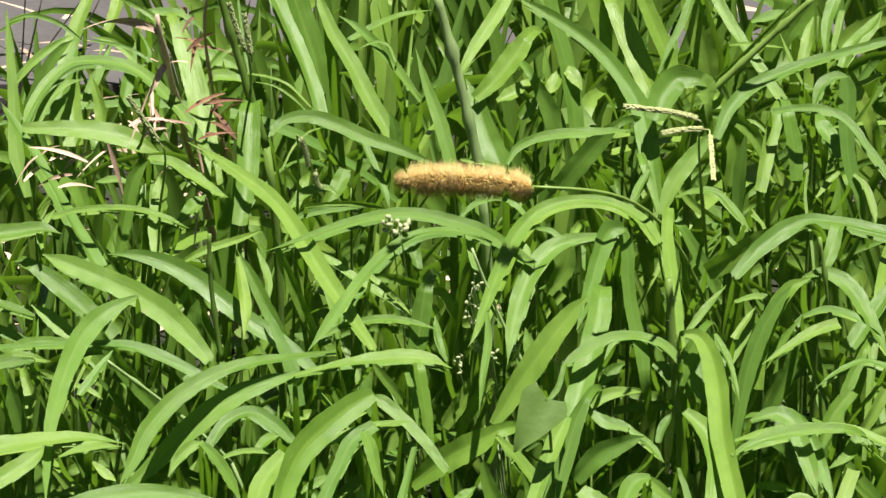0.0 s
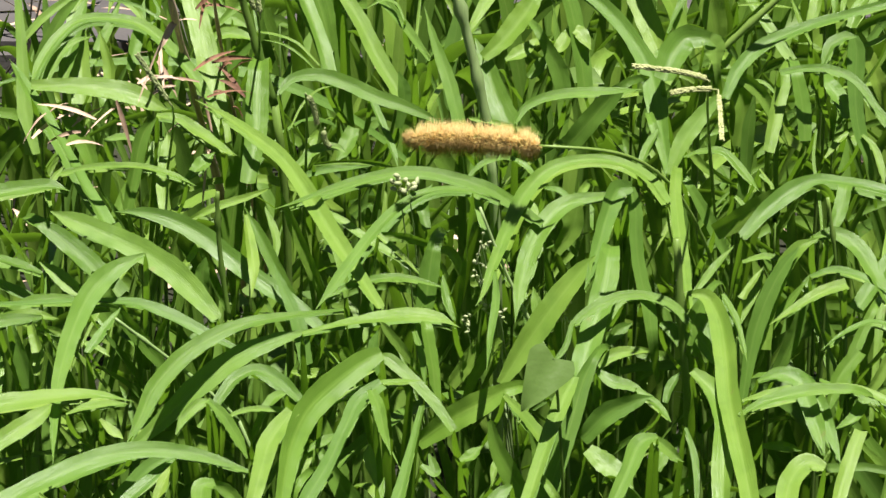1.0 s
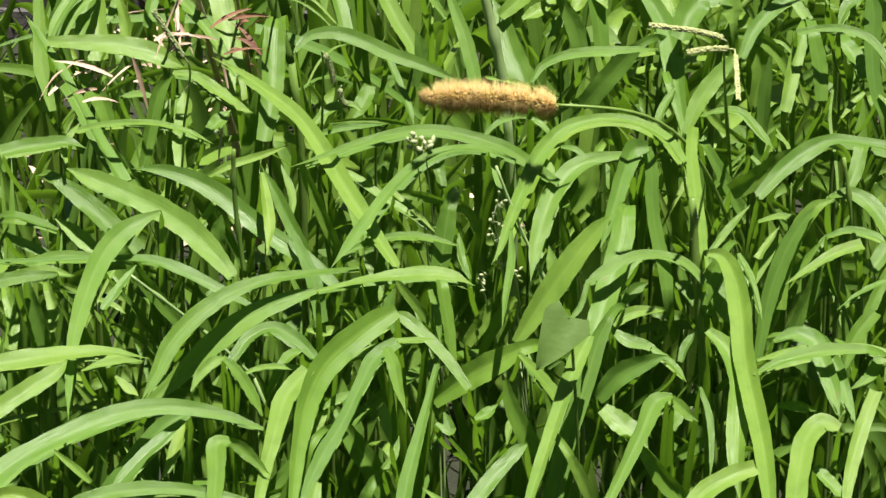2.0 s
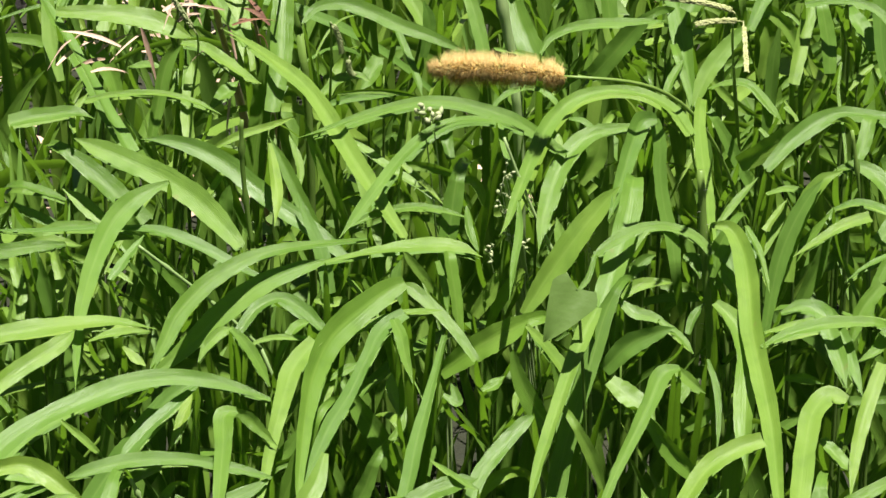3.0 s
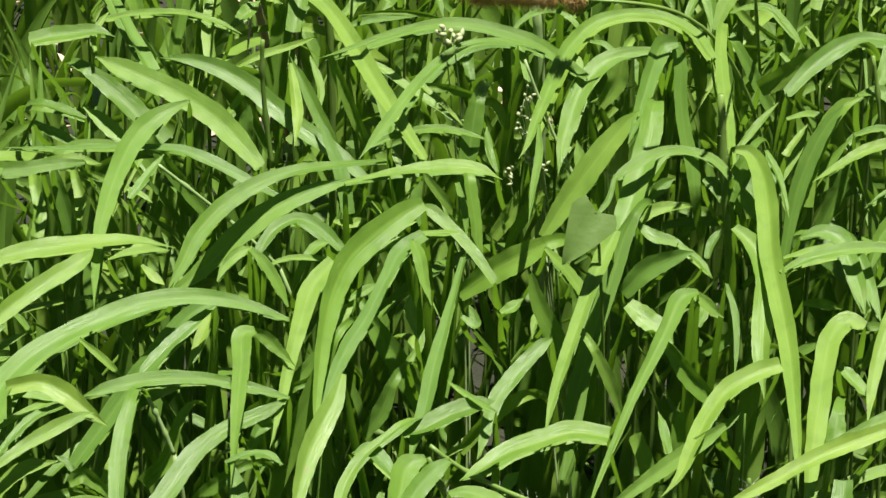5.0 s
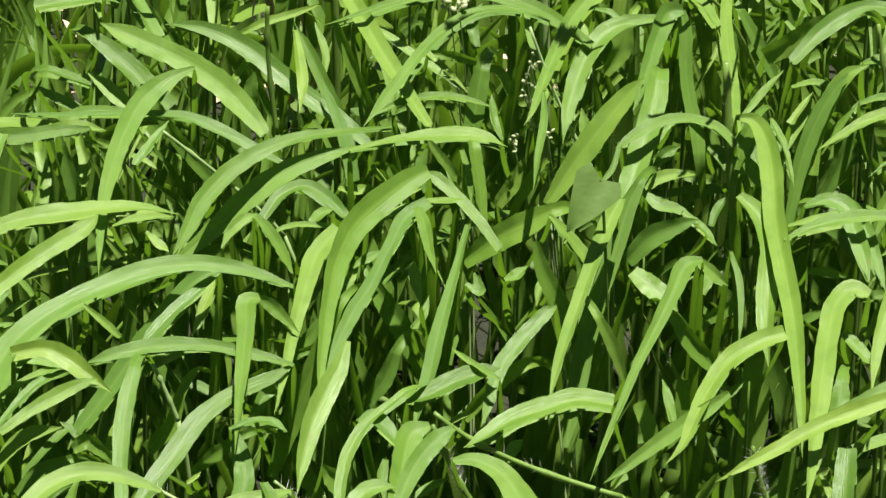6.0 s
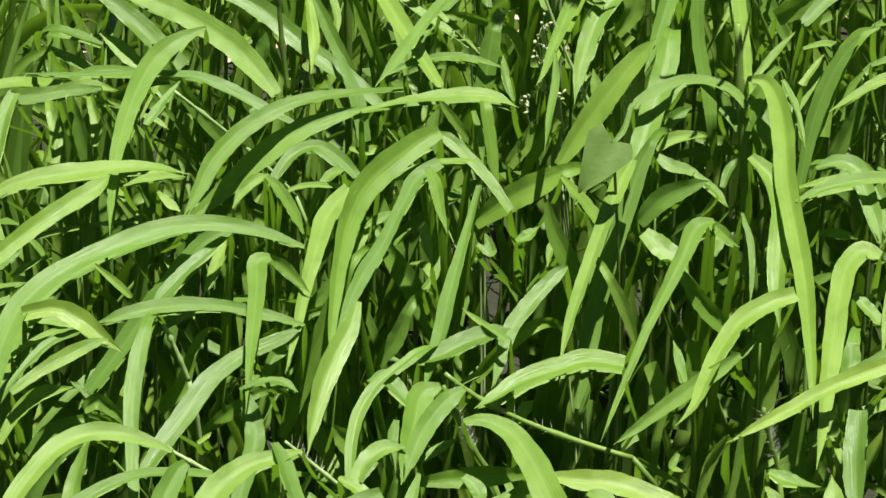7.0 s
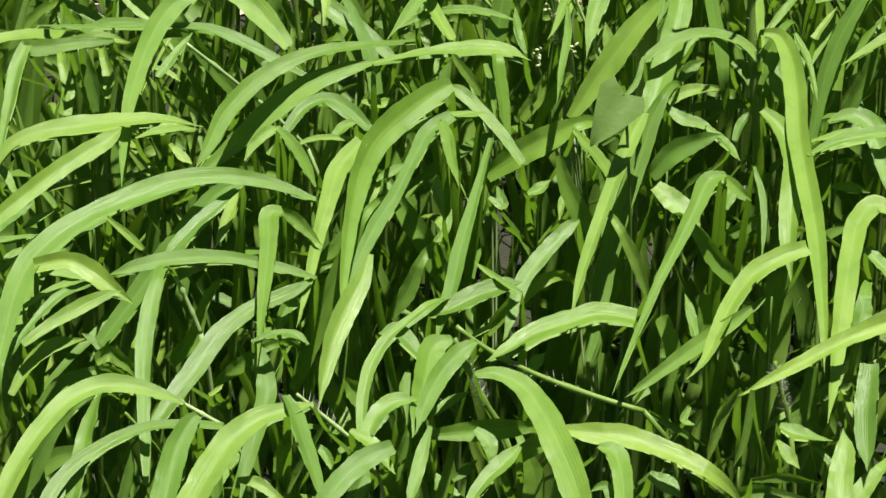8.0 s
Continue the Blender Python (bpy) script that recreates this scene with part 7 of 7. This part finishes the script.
# ---- broad leaves ----
def heart_shape(at, tip, normal, width, n=12, rows=7, lobe=0.22, pts=1.0):
    """A heart-shaped or oval leaf with a sunken midrib."""
    at, tip = np.asarray(at, float), np.asarray(tip, float)
    along = tip - at
    length = np.linalg.norm(along)
    along = along / length
    side = unit(np.cross(along, normal))
    nrm = np.cross(side, along)
    verts, uvs = [], []
    for i in range(n + 1):
        s = i / n
        half = width / 2 * (min(1, (s + 0.1) / 0.24) ** 0.6 * (1 - s) ** 0.8 if lobe else math.sin(math.pi * (0.02 + 0.98 * s)) ** pts)
        for j in range(rows):
            u = 2 * j / (rows - 1) - 1
            back = lobe * length * 0.5 * abs(u) * (1 - s) ** 3
            lift = 0.18 * abs(u) * half + 0.04 * length * math.sin(7 * s + 3 * u) * abs(u) - 0.12 * length * s * s
            verts.append(at + along * (s * length - back) + side * (u * half) + nrm * lift)
            uvs.append(((u + 1) / 2, s))
    f = [(i * rows + j, i * rows + j + 1, (i + 1) * rows + j + 1, (i + 1) * rows + j) for i in range(n) for j in range(rows - 1)]
    return np.array(verts), f, np.array(uvs)


def twining_herb(root, leaves):
    ob = new("twining_herb")
    ob.location = root
    tagged(ob, "twining herb with dull green heart-shaped leaf among grass", "herb", "twining herbs")
    foot = np.array(root)
    for a, b, nrm, width, lobe in leaves:
        a, b = np.array(a) - foot, np.array(b) - foot
        v, f, t = heart_shape(a, b, np.array(nrm), width, lobe=lobe)
        part("leaf", to_mesh("leaf", v, f, t), WEED, ob)
        v, f = tube_shape([(0, 0, 0), a * 0.5 + (0.01, 0.02, 0.04), a + (0, 0.012, 0.006), a + (b - a) * 0.03], 0.0011, 0.0007, 12, 6)
        part("stem", to_mesh("stem", v, f), STEM, ob)


twining_herb((0.06, 2.216, -0.005), [
    ((0.0495, 2.182, 0.3935), (0.0343, 2.166, 0.3732), (0.1, -0.9, 0.45), 0.0285, 0.22)])


# ---- dead stalks and litter ----
def dry_stalk(ctrl, r, mat, label):
    ob = new("dry_stalk")
    ob.location = ctrl[0]
    tagged(ob, label, "dead stalk", "dead stalks")
    c = np.array(ctrl) - np.array(ctrl[0])
    v, f = tube_shape(c, r, r * 0.6, 18, 7, (0.3, 0.6, 0.8))
    v = v + np.random.randn(*v.shape) * r * 0.12
    part("stalk", to_mesh("stalk", v, f), mat, ob)
    q, d = curve(c, 20)
    for k in (8, 12, 15, 18) if r > 0.0012 else ():
        w = unit(np.array((random.uniform(-1, 1), random.uniform(-1, 0.4), random.uniform(-0.8, 0.2))))
        v, f, t = blade_shape([q[k], q[k] + w * 0.02 + (0, 0, 0.01), q[k] + w * 0.045 + (0, 0, -0.01)], r * 2.6, FACE, 20, 160, 0.0, 8, 3, 0.5)
        part("withered_sheath", to_mesh("withered_sheath", v, f, t), mat, ob)


dry_stalk([(-0.1226, 3.0024, -0.005), (-0.1326, 2.7274, 0.2479), (-0.1426, 2.4524, 0.4407), (-0.1445, 2.4524, 0.4597), (-0.1483, 2.4524, 0.4854)], 0.0021, STRAW, "split pinkish tan dead stalk leaning in the grass")
dry_stalk([(-0.1085, 3.0024, -0.005), (-0.1185, 2.7274, 0.2621), (-0.1285, 2.4524, 0.4691), (-0.1256, 2.4524, 0.4801), (-0.1215, 2.4524, 0.4979)], 0.0011, STRAW, "thin tan dead stalk leaning over")

dry_stalk([(-0.3297, 3.15, -0.005), (-0.2938, 3.15, 0.1179), (-0.2659, 3.15, 0.2348)], 0.0008, DARK_TWIG, "thin dark bare stalk standing before the paving")
dry_stalk([(-0.4089, 3.15, -0.005), (-0.3184, 3.15, 0.1189), (-0.2359, 3.15, 0.2368)], 0.0008, DARK_TWIG, "thin dark bare stalk standing before the paving")
dry_stalk([(-0.3041, 3.15, -0.005), (-0.2866, 3.15, 0.1199), (-0.2771, 3.15, 0.2388)], 0.0008, DARK_TWIG, "thin dark bare stalk standing before the paving")
dry_stalk([(-0.3454, 3.15, -0.005), (-0.283, 3.15, 0.1159), (-0.2285, 3.15, 0.2308)], 0.0008, DARK_TWIG, "thin dark bare stalk standing before the paving")

litter = Heap()
for _ in range(380):
    x, y = random.uniform(-0.6, 0.6), random.uniform(3.05, 3.6)
    z = 0.004 + random.random() ** 2 * 0.07
    g, l = random.uniform(0, 6.3), random.uniform(0.03, 0.12)
    d = np.array((math.cos(g), math.sin(g) * 0.6, random.uniform(-0.2, 0.3)))
    a = np.array((x, y, z))
    v, f, t = blade_shape([a, a + d * l * 0.5 + (0, 0, 0.008), a + d * l], random.uniform(0.002, 0.008), (0, 0, 1), random.uniform(-60, 60), random.uniform(-60, 60), 0.1, 6, 3)
    litter.add(v, f, t)
tagged(part("dead_grass_litter", litter.mesh("dead_grass_litter"), STRAW), "tangled tan dead grass lying on the soil", "dead grass", kind="stuff")


def debris(centre, count, spread, size, mat, name, label):
    """Curled dead pieces caught among the blades."""
    heap = Heap()
    for _ in range(count):
        at = np.array(centre) + np.random.randn(3) * np.array(spread)
        d = unit(np.random.randn(3) * (1.0, 0.5, 0.45)) * random.uniform(0.6, 1.5) * size
        heap.add(*blade_shape([at - d * 0.5, at + (0, 0, 0.004), at + d * 0.5], random.uniform(0.0010, 0.0030), FACE, random.uniform(-40, 40), random.uniform(-80, 80), 0.15, 6, 3, 0.5))
    tagged(part(name, heap.mesh(name), mat), label, "dead leaves", kind="stuff")


debris((-0.1818, 2.4315, 0.408), 10, (0.02, 0.02, 0.004), 0.026, STRAW, "dead_straw", "pinkish tan dead straw caught among green blades")
debris((-0.1155, 2.4508, 0.4207), 9, (0.004, 0.012, 0.008), 0.018, RUST, "withered_leaves", "curled rust-brown withered leaves caught in the grass")
debris((-0.1306, 2.5175, 0.4455), 7, (0.006, 0.01, 0.007), 0.016, RUST, "withered_leaves", "curled rust-brown withered leaves caught in the grass")
debris((-0.1509, 2.4649, 0.4262), 8, (0.006, 0.01, 0.01), 0.02, STRAW, "dead_straw", "pinkish tan dead straw caught among green blades")



def canopy(x, y):
    """How high the filling grass may stand here."""
    top = min(0.34, max(0.06, 0.04 + 0.50 * (y - 2.04)))
    if y > 2.58 and x < 0.05 - 0.07 * y:
        top = 0.15 if y < 3.2 else 0.05
    elif y > 2.58 and x < 0.12 - 0.07 * y:
        top *= 0.7
    if y < 2.5 and x > 0.03:
        top *= 0.57
    elif x > 0.09:
        top *= 0.78
    return top


def wild_leaf(x, y, top, small=1.0):
    """One loose blade: most stand steep, some arch over and hang."""
    g = random.uniform(0, 2 * math.pi)
    h = np.array((math.cos(g), math.sin(g) * 0.8, 0))
    up = np.array((0, 0, 1.0))
    l = min(random.uniform(0.14, 0.34) * small, top * 1.5 + 0.03)
    base = np.array((x, y, max(0.004, top - l * random.uniform(0.6, 1.0))))
    lean = random.uniform(0.08, 0.5)
    if random.random() < (0.8 if y < 2.5 else 0.55):
        c = [base, base + (up * 0.42 + h * lean * 0.25) * l, base + (up * 0.72 + h * lean * 0.6) * l, base + (up * random.uniform(0.75, 1.0) + h * lean) * l]
    else:
        c = [base, base + (up * 0.5 + h * 0.1) * l, base + (up * 0.9 + h * 0.45) * l, base + (up * random.uniform(0.1, 0.6) + h * random.uniform(0.6, 0.95)) * l]
    over = max(q[2] for q in c) - top
    if over > 0:
        c = [q - np.array((0, 0, min(over, base[2] - 0.004))) for q in c]
    face = np.array((0, -0.9, -0.05)) + np.random.randn(3) * (0.4, 0.3, 0.15)
    return blade_shape(c, random.uniform(0.005, 0.0145) * small, face, random.uniform(-25, 25), random.uniform(-45, 45), 0.0, 14, 5, 0.22)


def fill(count, box, name, label, keep=1):
    heap = Heap()
    x0, x1, y0, y1 = box
    for _ in range(count):
        x, y = random.uniform(x0, x1), random.uniform(y0, y1)
        if keep < 1 and abs(x) < 0.5 and y > 1.7:
            continue
        heap.add(*wild_leaf(x, y, canopy(x, y) * random.uniform(0.15, 1.0) ** 0.7))
    for _ in range(count // 30):
        x, y = random.uniform(x0, x1), random.uniform(y0, y1)
        z = canopy(x, y) * random.uniform(0.5, 0.98)
        lean = np.array((random.gauss(0, 0.06), random.gauss(0, 0.06), 0))
        v, f = tube_shape([(x, y, -0.005), (x + lean[0] * 0.2, y + lean[1] * 0.2, z * 0.5), (x + lean[0], y + lean[1], z)], 0.0017, 0.0009, 6, 5, (0.5,))
        heap.add(v, f)
    tagged(part(name, heap.mesh(name), BLADE), label, "grass", kind="stuff")


HOLLOWS = [(0.13, 2.06, 0.12, 0.09), (0.02, 2.12, 0.04, 0.05), (-0.02, 2.25, 0.06, 0.06), (0.10, 2.14, 0.06, 0.05), (-0.145, 2.165, 0.045, 0.05), (0.0, 2.47, 0.035, 0.05), (0.14, 2.47, 0.04, 0.04), (0.19, 2.46, 0.03, 0.05), (0.17, 2.38, 0.03, 0.05), (0.07, 2.23, 0.035, 0.04)]


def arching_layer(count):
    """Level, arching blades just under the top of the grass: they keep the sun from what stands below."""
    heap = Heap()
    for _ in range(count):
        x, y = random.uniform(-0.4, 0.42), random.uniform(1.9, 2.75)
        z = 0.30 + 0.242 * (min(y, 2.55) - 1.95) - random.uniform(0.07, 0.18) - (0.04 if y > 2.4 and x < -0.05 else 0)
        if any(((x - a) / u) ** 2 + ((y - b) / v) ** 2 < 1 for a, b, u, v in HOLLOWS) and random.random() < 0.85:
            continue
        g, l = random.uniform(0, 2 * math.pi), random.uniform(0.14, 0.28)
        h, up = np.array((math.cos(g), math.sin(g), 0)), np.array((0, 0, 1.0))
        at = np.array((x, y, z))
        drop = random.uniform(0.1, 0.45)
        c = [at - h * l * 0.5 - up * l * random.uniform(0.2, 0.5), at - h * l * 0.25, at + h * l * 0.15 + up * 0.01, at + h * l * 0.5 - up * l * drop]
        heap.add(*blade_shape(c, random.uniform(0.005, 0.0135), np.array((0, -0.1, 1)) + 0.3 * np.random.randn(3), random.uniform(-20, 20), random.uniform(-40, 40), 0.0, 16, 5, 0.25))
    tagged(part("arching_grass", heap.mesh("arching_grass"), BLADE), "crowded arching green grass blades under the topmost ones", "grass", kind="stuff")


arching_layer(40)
fill(1700, (-0.45, 0.5, 1.75, 2.6), "grass_undergrowth", "dense shaded green grass blades filling between plants")
fill(1400, (-0.48, 0.52, 2.6, 3.5), "grass_behind", "thick green grass blades behind the nearer plants")
fill(4000, (-2.4, 2.4, 1.1, 3.2), "grass_around", "loose green grass blades spreading round the patch", 0)

weeds = Heap()
for _ in range(110):
    x, y = random.uniform(-0.4, 0.4), random.uniform(2.45, 3.3)
    z = canopy(x, y) * random.uniform(0.3, 0.85)
    g, l = random.uniform(0, 6.3), random.uniform(0.016, 0.034)
    a = np.array((x, y, z))
    b = a + np.array((math.cos(g), math.sin(g), random.uniform(-0.7, 0.4))) * l
    weeds.add(*heart_shape(a, b, np.array((0, -0.4, 1)) + 0.4 * np.random.randn(3), l * random.uniform(0.4, 0.65), 7, 5, 0.0))
    if random.random() < 0.5:
        weeds.add(*tube_shape([(x, y, 0), (x, y, z * 0.5), a], 0.0009, 0.0006, 5, 5))
tagged(part("broadleaf_weeds", weeds.mesh("broadleaf_weeds"), WEED), "small oval-leaved green weeds growing through the grass", "weeds", kind="stuff")
